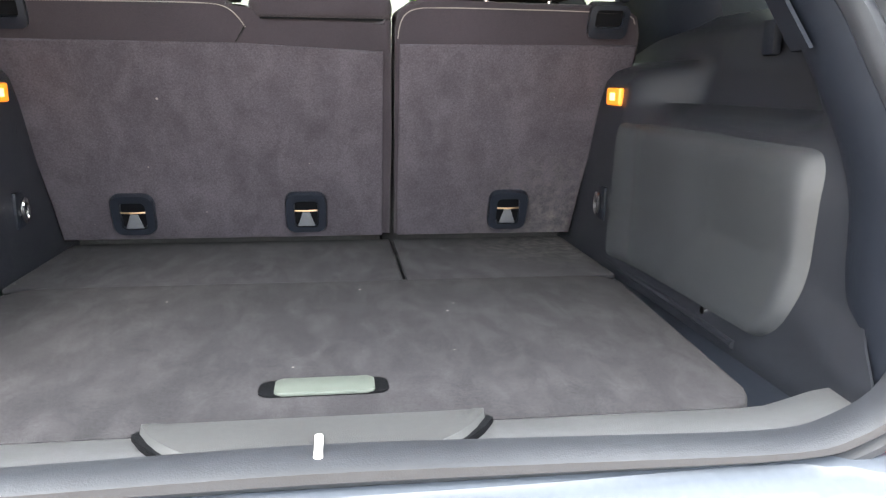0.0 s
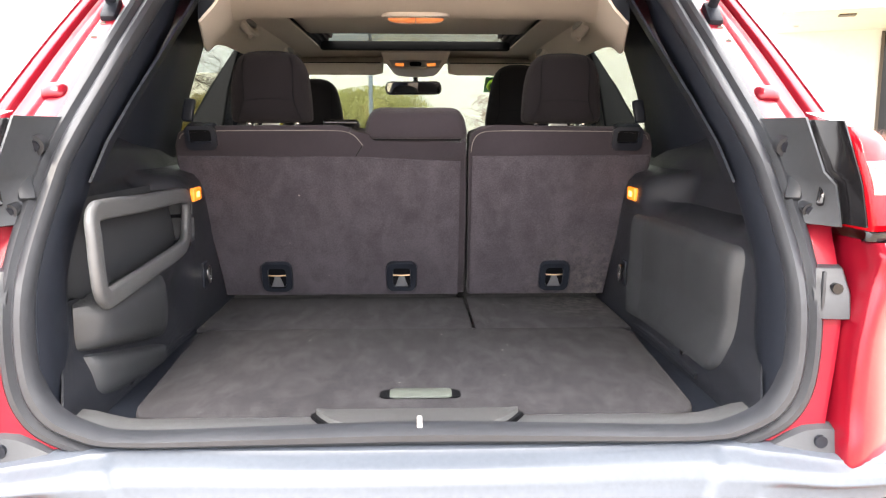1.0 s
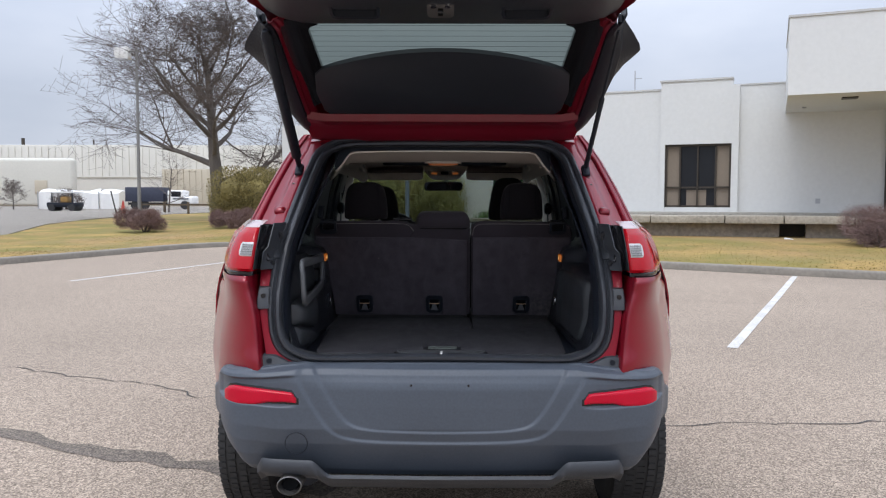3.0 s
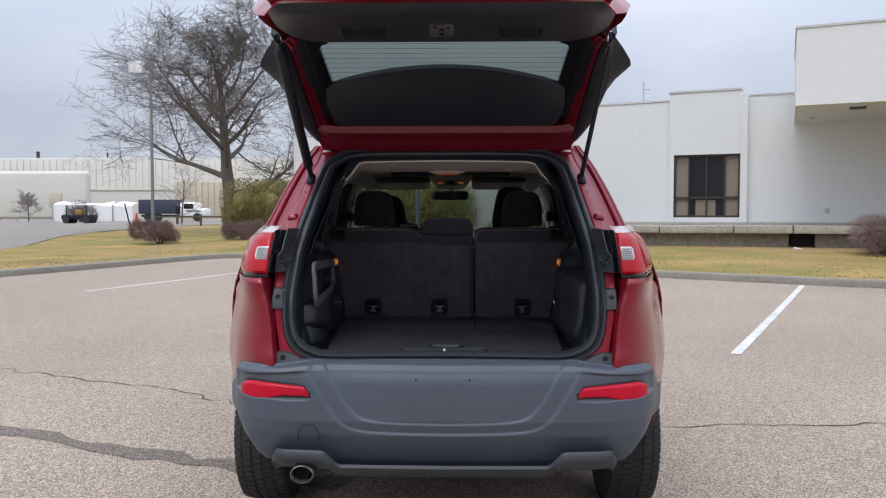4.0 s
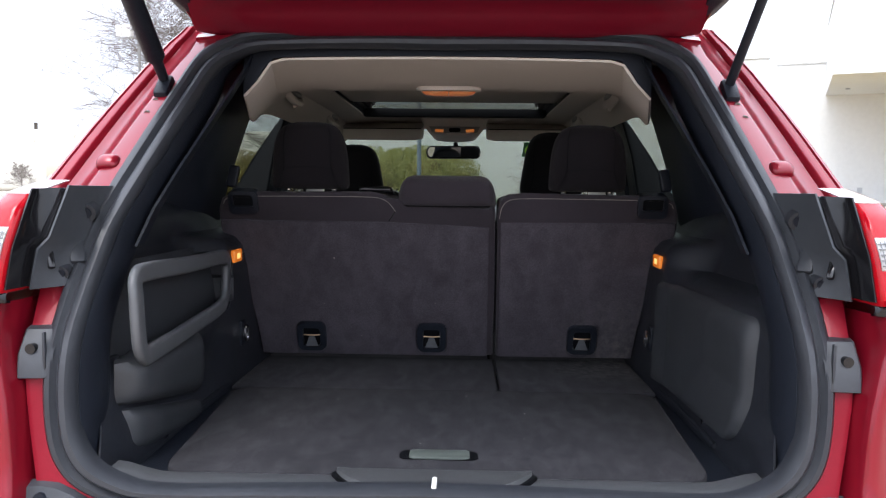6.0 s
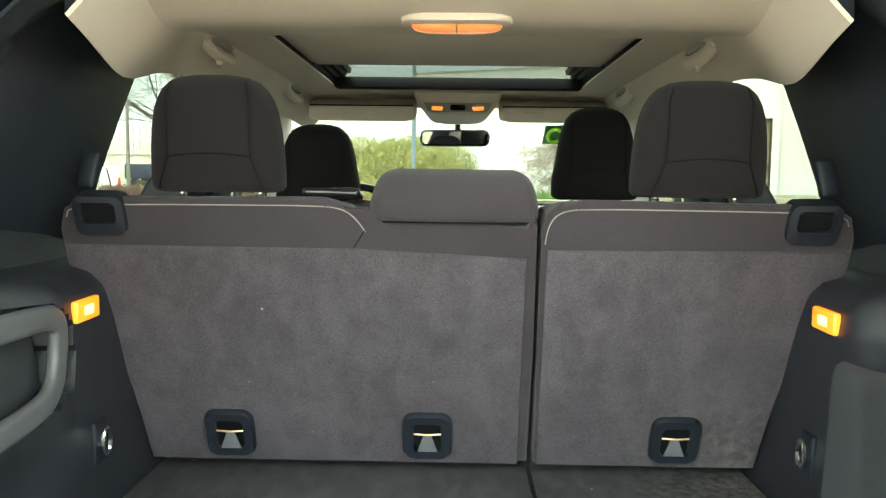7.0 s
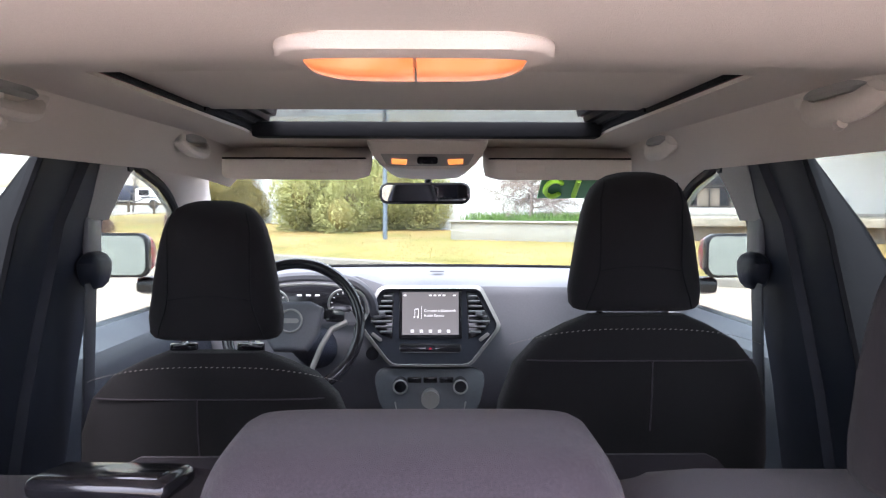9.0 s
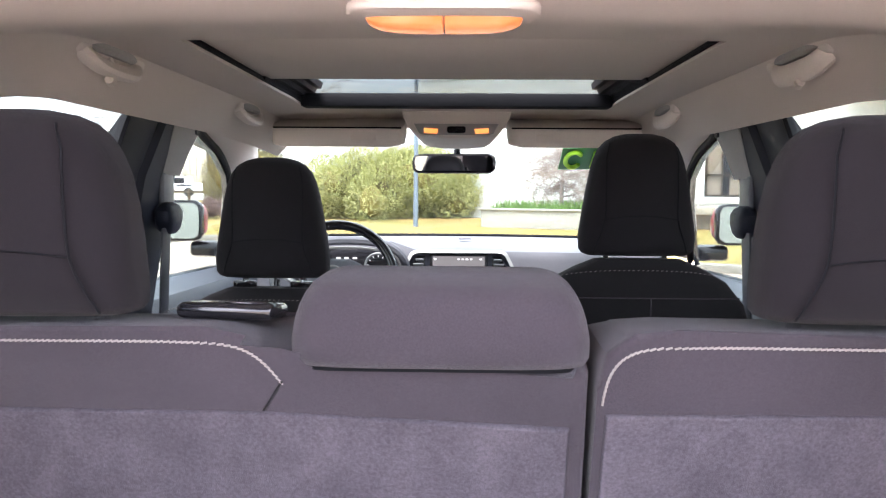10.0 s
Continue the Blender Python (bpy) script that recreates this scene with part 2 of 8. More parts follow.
M = {
    "red": material("red_paint", (0.215, 0.005, 0.016), 0.30, 0.25, 0.08, 900, 1.5, 0.0, coat=0.7, spec=0.2),
    # a darker red than the body's, for the tailgate's inner edges
    "red_inner": material("darker_red_inner_paint", (0.155, 0.005, 0.016), 0.34, 0.2, 0.10, 300, 3, 0.0, coat=0.8, spec=0.25),
    "red_inner2": material("satin_red_jamb_paint", (0.23, 0.006, 0.018), 0.45, 0.1, 0.08, 300, 3, 0.0, coat=0.12, spec=0.2),
    "bumper": material("grey_bumper_plastic", (0.067, 0.080, 0.102), 0.44, 0, 0.14, 120, 2.5, 0.06, 1800),
    "matt": material("matt_black_plastic", (0.0060, 0.0065, 0.0080), 0.6, 0, 0.15, 80, 4, 0.25, 1600, spec=0.08),
    "gate_trim": material("navy_black_gate_plastic", (0.020, 0.0235, 0.032), 0.46, 0, 0.15, 80, 4, 0.2, 1600, spec=0.4),
    "valance": material("dark_grey_valance_plastic", (0.036, 0.040, 0.048), 0.5, 0, 0.12, 120, 3, 0.10, 1800),
    "jamb": material("grey_satin_plastic", (0.10, 0.105, 0.115), 0.42, 0, 0.12, 90, 6, 0.08, 1500),
    "black": material("black_grained_plastic", (0.0125, 0.0155, 0.0230), 0.42, 0, 0.15, 80, 4, 0.20, 1600, spec=0.24),
    "gloss": material("black_gloss_plastic", (0.010, 0.010, 0.012), 0.12, 0, 0.1, 40, 4),
    "rubber": material("black_rubber", (0.027, 0.030, 0.037), 0.45, 0, 0.15, 60, 8, 0.1, 500),
    "tyre": material("tyre_rubber", (0.025, 0.025, 0.026), 0.75, 0, 0.25, 60, 8, 0.3, 200),
    "carpet": carpet_material("charcoal_carpet", (0.0675, 0.0605, 0.0720), 0.24),
    "floor_carpet": carpet_material("dark_floor_carpet", (0.0325, 0.0315, 0.0360), 0.50, 19.0),
    "fabric": material("dark_woven_fabric", (0.0385, 0.0322, 0.0395), 0.9, 0, 0.30, 620, 7, 0.40, 2200, sheen=0.12, spec=0.2),
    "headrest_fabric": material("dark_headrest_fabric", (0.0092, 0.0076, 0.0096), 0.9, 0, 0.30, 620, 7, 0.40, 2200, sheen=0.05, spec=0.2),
    "pillar_grey": material("grey_beige_pillar_trim", (0.27, 0.265, 0.255), 0.6, 0, 0.06, 200, 4),
    "mesh_fabric": material("dark_smooth_fabric", (0.0118, 0.0106, 0.0120), 0.88, 0, 0.26, 620, 6, 0.3, 2200, sheen=0.04, spec=0.2),
    "stitch": material("pale_thread", (0.21, 0.19, 0.178), 0.8, 0, 0.15, 300, 20),
    "liner": material("grey_beige_headliner", (0.57, 0.515, 0.465), 0.95, 0, 0.05, 500, 2.5, 0.25, 1200, spec=0.2),
    "liner_trim": material("grey_beige_plastic", (0.56, 0.51, 0.46), 0.6, 0, 0.05, 200, 4),
    "silver": material("satin_silver_plastic", (0.27, 0.265, 0.255), 0.48, 0.6, 0.06, 80, 6),
    "chrome": material("chrome", (0.75, 0.75, 0.76), 0.12, 1.0, 0.05, 40, 5),
    "dash": material("soft_dark_dash", (0.125, 0.126, 0.140), 0.6, 0, 0.08, 200, 3, 0.2, 1200, spec=0.15),
    "lens_red": material("red_reflector_lens", (0.47, 0.002, 0.022), 0.12, 0, 0.10, 300, 12, 0.1, 260, spec=0.3),
    "lamp_red": material("red_lamp_lens", (0.42, 0.003, 0.010), 0.10, 0, 0.10, 50, 6, spec=0.4),
    "dark_steel": material("dull_steel", (0.20, 0.19, 0.185), 0.38, 0.8, 0.15, 60, 8),
    "lens_clear": material("clear_lamp_lens", (0.58, 0.57, 0.57), 0.16, 0.2, 0.22, 260, 40, 0.4, 300),
    "jamb_dark": material("dark_grey_satin_plastic", (0.046, 0.051, 0.060), 0.42, 0, 0.15, 90, 8, 0.1, 1500),
    "lens_rib": material("lens_ribs", (0.22, 0.23, 0.23), 0.25, 0.3, 0.1, 200, 20),
    "lens_pale": material("pale_lens_edge", (0.55, 0.40, 0.40), 0.12, 0.1, 0.1, 60, 12, coat=0.5),
    "amber": glow("amber_lamp", (1.0, 0.21, 0.012), 0.17, (0.7, 0.28, 0.05)),
    "amber_core": glow("amber_bulb", (1.0, 0.55, 0.15), 0.55),
    "dome": glow("dome_lamp", (1.0, 0.17, 0.03), 0.075, (0.42, 0.17, 0.06), (1.0, 0.46, 0.22)),
    "map_glow": glow("map_lamp_glow", (1.0, 0.27, 0.05), 0.12, (0.7, 0.45, 0.2)),
    "screen": glow("lit_screen", (0.30, 0.28, 0.27), 0.06, (0.05, 0.05, 0.05)),
    "screen_text": glow("screen_text", (0.9, 0.88, 0.85), 0.09, (0.5, 0.5, 0.5)),
    "lime": material("lime_sticker", (0.42, 0.85, 0.05), 0.5, 0, 0.05, 60, 6),
    "green": material("green_sticker", (0.03, 0.22, 0.06), 0.5, 0, 0.05, 60, 6),
    # black cargo plastic with the sky's sheen put into a lighter base colour
    "sky_grey_moulded": material("sky_lightened_moulding", (0.038, 0.041, 0.046), 0.40, 0, 0.15, 80, 6, 0.2, 1600),
    "frame_grey": material("grey_moulding", (0.098, 0.102, 0.110), 0.40, 0, 0.12, 80, 6, 0.15, 1600),
    "cargo_plastic": material("grained_cargo_plastic", (0.018, 0.020, 0.026), 0.32, 0, 0.15, 80, 5, 0.25, 1600, spec=0.45),
    "mirror": material("mirror_silver", (0.9, 0.9, 0.9), 0.02, 1.0, 0.0, 10, 2, rough_vary=0.0),
    # silver darkened towards cyan so that the reflected sky looks pale, not white
    "dimmed_mirror": material("sky_dimmed_mirror_silver", (0.42, 0.52, 0.55), 0.03, 1.0, 0.0, 10, 2, rough_vary=0.0),
    "cover": material("satin_grey_cover", (0.055, 0.057, 0.060), 0.5, 0, 0.15, 120, 9, 0.1, 900),
    "sill": material("scratched_grey_plastic", (0.085, 0.088, 0.095), 0.38, 0, 0.15, 150, 9, 0.1, 900),
    "glass": pane("clear_glass", (0.495, 0.53, 0.505), 0.35),
    "privacy": pane("tinted_glass", (0.48, 0.51, 0.48), 0.25),
    "roof_glass": pane("roof_glass", (0.30, 0.325, 0.31), 0.06),
    "brass": material("worn_brass", (0.60, 0.40, 0.24), 0.35, 0.8, 0.15, 60, 8),
    "white": material("white_panel", (0.80, 0.79, 0.77), 0.4, 0, 0.05, 60, 3),
}


# ---- mesh helpers ----
# the car's drawing is 1/0.92 of its true size, with the road 0.145 below its zero: TO_METRES brings it to metres
CAR = TURN @ Matrix.Scale(0.92, 4) @ Matrix.Translation((0, 0, 0.145))
TO_METRES = [CAR]


def part(name, bm, mat, parent=None, label="", sharp=38):
    """Links a bmesh as one mesh object, under a thing or a part."""
    bmesh.ops.recalc_face_normals(bm, faces=bm.faces[:])
    bm.transform(TO_METRES[0])
    me = bpy.data.meshes.new(name)
    bm.to_mesh(me)
    bm.free()
    me.materials.append(M[mat] if isinstance(mat, str) else mat)
    me.polygons.foreach_set("use_smooth", [True] * len(me.polygons))
    me.set_sharp_from_angle(angle=radians(sharp))
    ob = new(name, me)
    if parent:
        ob.parent = parent
        if parent.type == "EMPTY":
            ob.matrix_parent_inverse = Matrix.Translation(-parent.location)
    if label:
        ob["label"] = label
    return ob


def thing(name, at, label, category, group="", kind=""):
    ob = new(name)
    ob.location = TO_METRES[0] @ Vector(at)
    ob.empty_display_size = 0.1
    return tagged(ob, label, category, group, kind)


def B():
    return bmesh.new()


def box(bm, c, s, bevel=0.0, rot=None, seg=2):
    m = Matrix.Translation(c) @ (rot if rot else Matrix()) @ Matrix.Diagonal((*s, 1))
    r = bmesh.ops.create_cube(bm, size=1.0, matrix=m)
    if bevel:
        es = list({e for v in r["verts"] for e in v.link_edges})
        bmesh.ops.bevel(bm, geom=es, offset=bevel, segments=seg, profile=0.5, affect="EDGES", clamp_overlap=True)
    return bm


def R(rx=0, ry=0, rz=0):
    return pose(0, 0, 0, rx, ry, rz)


def loft(bm, rings, closed=True, caps=True):
    vs = [[bm.verts.new(p) for p in r] for r in rings]
    n = len(vs[0])
    for a, b in zip(vs, vs[1:]):
        for i in range(n if closed else n - 1):
            j = (i + 1) % n
            bm.faces.new((a[i], a[j], b[j], b[i]))
    if caps and closed:
        bm.faces.new(vs[0][::-1])
        bm.faces.new(vs[-1])
    return bm


def grid(bm, f, nu, nv):
    vs = [[bm.verts.new(f(i / nu, j / nv)) for j in range(nv + 1)] for i in range(nu + 1)]
    for i in range(nu):
        for j in range(nv):
            bm.faces.new((vs[i][j], vs[i + 1][j], vs[i + 1][j + 1], vs[i][j + 1]))
    return bm


def thick(bm, d):
    bmesh.ops.recalc_face_normals(bm, faces=bm.faces[:])
    bmesh.ops.solidify(bm, geom=bm.faces[:], thickness=d)
    return bm


def tube(bm, pts, r, n=10, closed=False, flat=1.0):
    """A round (or flattened) rod along points; r may be a list."""
    pts = [Vector(p) for p in pts]
    k = len(pts)
    rs = r if isinstance(r, (list, tuple)) else [r] * k
    side, rings = None, []
    for i, p in enumerate(pts):
        a, b = (pts[i - 1], pts[(i + 1) % k]) if closed else (pts[max(i - 1, 0)], pts[min(i + 1, k - 1)])
        t = (b - a).normalized()
        if side is None:
            side = t.orthogonal().normalized()
        side = (side - t * side.dot(t)).normalized()
        up = t.cross(side)
        rings.append([p + rs[i] * (math.cos(2 * math.pi * q / n) * side + flat * math.sin(2 * math.pi * q / n) * up) for q in range(n)])
    if closed:
        return loft(bm, rings + rings[:1], True, False)
    return loft(bm, rings, True, True)


def cyl(bm, a, b, r, n=20, r2=None):
    return tube(bm, [a, b], [r, r if r2 is None else r2], n)


def rr(w, h, r, n=5):
    """Outline of a rounded rectangle about the origin."""
    r = min(r, w / 2 - 1e-4, h / 2 - 1e-4)
    o = []
    for cx, cy, a0 in ((w / 2 - r, h / 2 - r, 0), (-w / 2 + r, h / 2 - r, 90), (-w / 2 + r, -h / 2 + r, 180), (w / 2 - r, -h / 2 + r, 270)):
        for i in range(n + 1):
            a = radians(a0 + 90 * i / n)
            o.append((cx + r * math.cos(a), cy + r * math.sin(a)))
    return o


def prism(bm, outline, place, d0, d1, bevel=0.0):
    """A plate of the given outline; place(a, b, d) puts its points; d0 to d1 is its thickness."""
    a = [bm.verts.new(place(u, v, d0)) for u, v in outline]
    b = [bm.verts.new(place(u, v, d1)) for u, v in outline]
    n = len(a)
    fs = [bm.faces.new(a[::-1]), bm.faces.new(b)]
    for i in range(n):
        fs.append(bm.faces.new((a[i], a[(i + 1) % n], b[(i + 1) % n], b[i])))
    if bevel:
        es = [e for e in fs[1].edges] + [e for e in fs[0].edges]
        bmesh.ops.bevel(bm, geom=es, offset=bevel, segments=3, profile=0.5, affect="EDGES", clamp_overlap=True)
    return bm


def spline(pts, n=6, closed=False):
    """Catmull-Rom through points."""
    pts = [Vector(p) for p in pts]
    k = len(pts)
    o = []
    for i in range(k if closed else k - 1):
        g = (lambda j: pts[j % k]) if closed else (lambda j: pts[min(max(j, 0), k - 1)])
        p0, p1, p2, p3 = g(i - 1), g(i), g(i + 1), g(i + 2)
        for q in range(n):
            t = q / n
            o.append(0.5 * ((2 * p1) + (p2 - p0) * t + (2 * p0 - 5 * p1 + 4 * p2 - p3) * t * t + (3 * p1 - p0 - 3 * p2 + p3) * t ** 3))
    if not closed:
        o.append(pts[-1])
    return o


def lerp(x, xs, ys):
    return float(np.interp(x, xs, ys))


def bez(p0, p1, p2, p3, n):
    p0, p1, p2, p3 = map(Vector, (p0, p1, p2, p3))
    return [(1 - t) ** 3 * p0 + 3 * (1 - t) ** 2 * t * p1 + 3 * (1 - t) * t * t * p2 + t ** 3 * p3 for t in (i / n for i in range(n + 1))]


def smooth(a, b, x):
    t = min(max((x - a) / (b - a), 0), 1)
    return t * t * (3 - 2 * t)


# ---- the car: rear bumper at y = -0.14, nose at y = 4.88, centre line x = 0, road at z = -0.145 in its drawing ----
suv = thing("suv", (0, 2.3, -0.145), "dark red compact SUV parked with its tailgate wide open", "car")

REAR_Z = [0.60, 0.76, 0.98, 1.21, 1.50, 1.64]
REAR_Y = [-0.06, -0.04, -0.01, 0.15, 0.45, 0.58]
OPEN_Z = [0.752, 0.765, 0.80, 0.87, 1.00, 1.15, 1.22, 1.34, 1.47, 1.55, 1.59, 1.61]
OPEN_X = [0.46, 0.53, 0.588, 0.618, 0.626, 0.622, 0.612, 0.590, 0.562, 0.538, 0.49, 0.42]


def rear_y(z):
    return lerp(z, REAR_Z, REAR_Y)


def open_x(z):
    return lerp(z, OPEN_Z, OPEN_X)


def side_w(z):
    """Half width of the body's rear corner, 0.2 ahead of its zero."""
    return lerp(z, [0.30, 0.50, 0.70, 0.80, 0.88, 0.97, 1.03, 1.06, 1.09, 1.25, 1.28, 1.45, 1.60, 1.66], [0.85, 0.885, 0.902, 0.894, 0.882, 0.868, 0.872, 0.876, 0.868, 0.79, 0.745, 0.665, 0.59, 0.52])


def opening_ring(inset=0.0, back=0.0, sill=1.0):
    """Points round the tailgate opening; sill: how much of inset and depth holds along its lower edge."""
    zs = [0.752, 0.765, 0.80, 0.87, 1.00, 1.15, 1.22, 1.34, 1.47, 1.55, 1.59, 1.61]
    right = [(open_x(z), z) for z in zs]
    pts = [(0, 0.750), (0.25, 0.750)] + right + [(0.2, 1.621), (0, 1.622), (-0.2, 1.621)] + [(-x, z) for x, z in right[::-1]] + [(-0.25, 0.750)]
    cx, cz = 0.0, 1.15
    o = []
    for x, z in pts:
        f = sill + (1 - sill) * smooth(0.765, 0.84, z)
        f *= 1 - (1 - sill) * 0.45 * smooth(1.50, 1.60, z)
        d = Vector((x - cx, z - cz))
        k = 1 - inset * f / max(d.length, 0.1)
        o.append((cx + d.x * k, rear_y(z) + back * f, cz + d.y * k))
    return spline(o, 5, True)


def ring_sweep(bm, prof, sill=1.0):
    """Lofts round the opening through (inset, depth) steps."""
    return loft(bm, [[p for p in opening_ring(i, b, sill)] for i, b in prof], True, False)


# rear corners, tail lamps and pillars, both sides
def quarter(s):
    zs = [0.55, 0.60, 0.64, 0.68, 0.705, 0.722, 0.738, 0.752, 0.768, 0.784, 0.80, 0.82, 0.84, 0.88, 0.92, 0.96, 0.985, 1.005, 1.02, 1.035, 1.046, 1.056, 1.064, 1.069]

    def gap(z):
        return lerp(z, [0.70, 0.752, 0.80, 0.90, 0.94, 1.02, 1.08], [0.652, 0.656, 0.662, 0.672, 0.678, 0.700, 0.708])

    def jamb_edge(z):
        return lerp(z, [0.752, 0.787, 0.851, 0.929, 1.015, 1.085], [0.646, 0.651, 0.663, 0.675, 0.682, 0.690])

    rows = []
    for z in zs:
        yg = lerp(z, [0.70, 0.752, 0.98, 1.08], [-0.084, -0.086, -0.068, -0.052])
        yg += 0.03 * (1 - smooth(0.68, 0.722, z))
        yg -= 0.010 * (1 - smooth(0.752, 0.815, z)) + 0.010 * smooth(1.02, 1.05, z) - 0.014 * smooth(1.052, 1.069, z)
        w, g, fl = side_w(z), gap(z), smooth(0.98, 1.06, z)
        hollow = 0.016 * math.sin(math.pi * smooth(0.80, 1.05, z))
        c = [Vector((g - 0.006, rear_y(z) + 0.05, 0))] + bez((g - 0.004, yg + 0.06, 0), (g, yg + 0.012, 0), (g + 0.002, yg + 0.001, 0), (g + 0.012, yg - 0.002, 0), 5)
        c += bez((g + 0.012, yg - 0.002, 0), (g + 0.085, yg + 0.012 + hollow, 0), (w - 0.048, 0.055, 0), (w, 0.20, 0), 14)[1:]
        c += bez((w, 0.20, 0), (w + 0.040 - 0.012 * fl, 0.295, 0), (w + 0.085 - 0.030 * fl, 0.40, 0), (w + 0.115 - 0.045 * fl, 0.52, 0), 6)[1:]
        rows.append([(s * p.x, p.y, z) for p in c])
    part("quarter_panel", thick(loft(B(), rows, False), 0.004), "red", suv, "dark red painted quarter panel", 55)
    # inner jamb, painted, recessed beside the seal
    rows = []
    for z in [0.752, 0.80, 0.86, 0.92, 0.98, 1.03, 1.085]:
        x0, x1, y = open_x(z) - 0.005, jamb_edge(z), rear_y(z)
        rows.append([(s * x0, y + 0.012, z), (s * (x0 + 0.012), y + 0.005, z), (s * (x1 - 0.012), y - 0.008, z), (s * (x1 - 0.003), y - 0.007, z), (s * x1, y + 0.002, z), (s * (x1 + 0.006), y + 0.05, z), (s * (x1 + 0.03), y + 0.055, z)])
    part("door_jamb", thick(loft(B(), rows, False), 0.004), "red_inner2", suv, "dark red painted jamb beside the tailgate opening")
    # bump-stop bracket with its bolt hole
    b = B()
    y0 = rear_y(0.985)
    rows = []
    for z, o in ((0.944, 0.010), (0.947, 0.0), (0.985, -0.002), (1.022, -0.001), (1.026, 0.010)):
        y = rear_y(z) - 0.004
        rows.append([(s * 0.624, y + 0.012, z), (s * 0.628, y - 0.006 + o, z), (s * 0.637, y - 0.012 + o, z), (s * 0.641, y - 0.014 + o, z), (s * 0.678, y - 0.018 + o, z), (s * 0.682, y - 0.014 + o, z), (s * 0.683, y + 0.012, z)])
    bracket = part("bumper_bracket", loft(b, rows, True, True), "valance", suv, "dark grey plastic tailgate guide bracket")
    part("bracket_rib", box(B(), (s * 0.6385, y0 - 0.0185, 0.985), (0.005, 0.008, 0.074), 0.002), "rubber", bracket)
    part("bolt_hole", cyl(B(), (s * 0.660, y0 - 0.0235, 0.994), (s * 0.660, y0 - 0.012, 0.994), 0.0085, 16), "gloss", bracket)
    # plastic filler between the seal and the lamp: grey by the seal, then a deep black wall
    def lamp_y(z):
        return lerp(z, [1.06, 1.10, 1.16, 1.22, 1.26], [-0.050, -0.048, -0.036, -0.008, 0.012])

    def lamp_in(z):
        return lerp(z, [1.08, 1.26], [0.696, 0.679])

    def grey_edge(z):
        return lamp_in(z) - lerp(z, [1.09, 1.155, 1.175, 1.262], [0.019, 0.020, 0.034, 0.040])

    rows = []
    for z in [1.088, 1.12, 1.155, 1.165, 1.175, 1.20, 1.24, 1.262]:
        x0, y, x1, y1 = open_x(z) - 0.004, rear_y(z), grey_edge(z), lamp_y(z) + 0.050
        rows.append([(s * x0, y + 0.012, z), (s * (x0 + 0.014), y - 0.004, z)] + [(s * (x0 + 0.014 + (x1 - x0 - 0.014) * k), y - 0.004 + (y1 - y + 0.004) * k ** 1.3, z) for k in (0.25, 0.5, 0.75, 1.0)])
    filler = part("lamp_filler", thick(loft(B(), rows, False), 0.004), "jamb_dark", suv, "dark grey plastic filler beside the tail lamp")
    rows = []
    for z in [1.092, 1.10, 1.14, 1.155, 1.165, 1.175, 1.22, 1.245, 1.256]:
        x1, y1 = grey_edge(z), lamp_y(z) + 0.050
        rows.append([(s * (x1 + 0.001), y1 + 0.004, z), (s * (x1 + 0.010), y1 + 0.012, z), (s * (lamp_in(z) - 0.004), lamp_y(z) + 0.030, z), (s * (lamp_in(z) - 0.001), lamp_y(z) + 0.009, z)])
    part("lamp_side_wall", thick(loft(B(), rows, False), 0.003), "gloss", filler, "black gap strip beside the tail lamp")

    def plate_y(x, z):
        """Depth of the filler's face at half width x."""
        x0, x1 = open_x(z) + 0.010, grey_edge(z)
        k = min(max((x - x0) / (x1 - x0), 0), 1)
        return rear_y(z) - 0.004 + (lamp_y(z) + 0.050 - rear_y(z) + 0.004) * k ** 1.3

    for x, z, r in ((0.632, 1.215, 0.010), (0.648, 1.112, 0.007)):
        y = plate_y(x, z)
        part("screw_washer", cyl(B(), (s * x, y - 0.006, z - 0.002), (s * x, y + 0.012, z + 0.004), r * 1.7, 20), "rubber", filler)
        part("screw", cyl(B(), (s * x, y - 0.010, z - 0.003), (s * x, y + 0.010, z + 0.003), r, 16), "black", filler)
    part("clip_plate", box(B(), (s * 0.640, plate_y(0.640, 1.150) - 0.002, 1.150), (0.026, 0.014, 0.060), 0.004, R(-36, 0, s * -35)), "rubber", filler)
    part("clip_slot", box(B(), (s * 0.660, plate_y(0.660, 1.142) - 0.001, 1.142), (0.012, 0.012, 0.050), 0.004, R(-30, 0, s * -40)), "gloss", filler)

    # tail lamp: a rounded block that stands out from the corner
    def lamp_row(z, n=24):
        w = lerp(z, [1.08, 1.10, 1.16, 1.22, 1.25], [0.848, 0.852, 0.842, 0.818, 0.788])
        y, xi = lamp_y(z), lamp_in(z)
        ym = lerp(z, [1.08, 1.25], [0.155, 0.215])
        c = bez((xi, y + 0.008, 0), (xi + 0.004, y - 0.002, 0), (xi + 0.006, y - 0.003, 0), (xi + 0.014, y - 0.002, 0), 3)
        c += bez((xi + 0.014, y - 0.002, 0), (xi + 0.075, y + 0.010, 0), (w - 0.030, y + 0.075, 0), (w, ym, 0), n)[1:]
        c += bez((w, ym, 0), (w + 0.02, ym + 0.045, 0), (w + 0.04, ym + 0.10, 0), (w + 0.055, ym + 0.17, 0), 3)[1:]
        return c

    def shrink(z):
        """Rounds the lamp off towards its top and bottom."""
        return 0.010 * (1 - smooth(1.086, 1.098, z)) + 0.018 * smooth(1.225, 1.247, z)

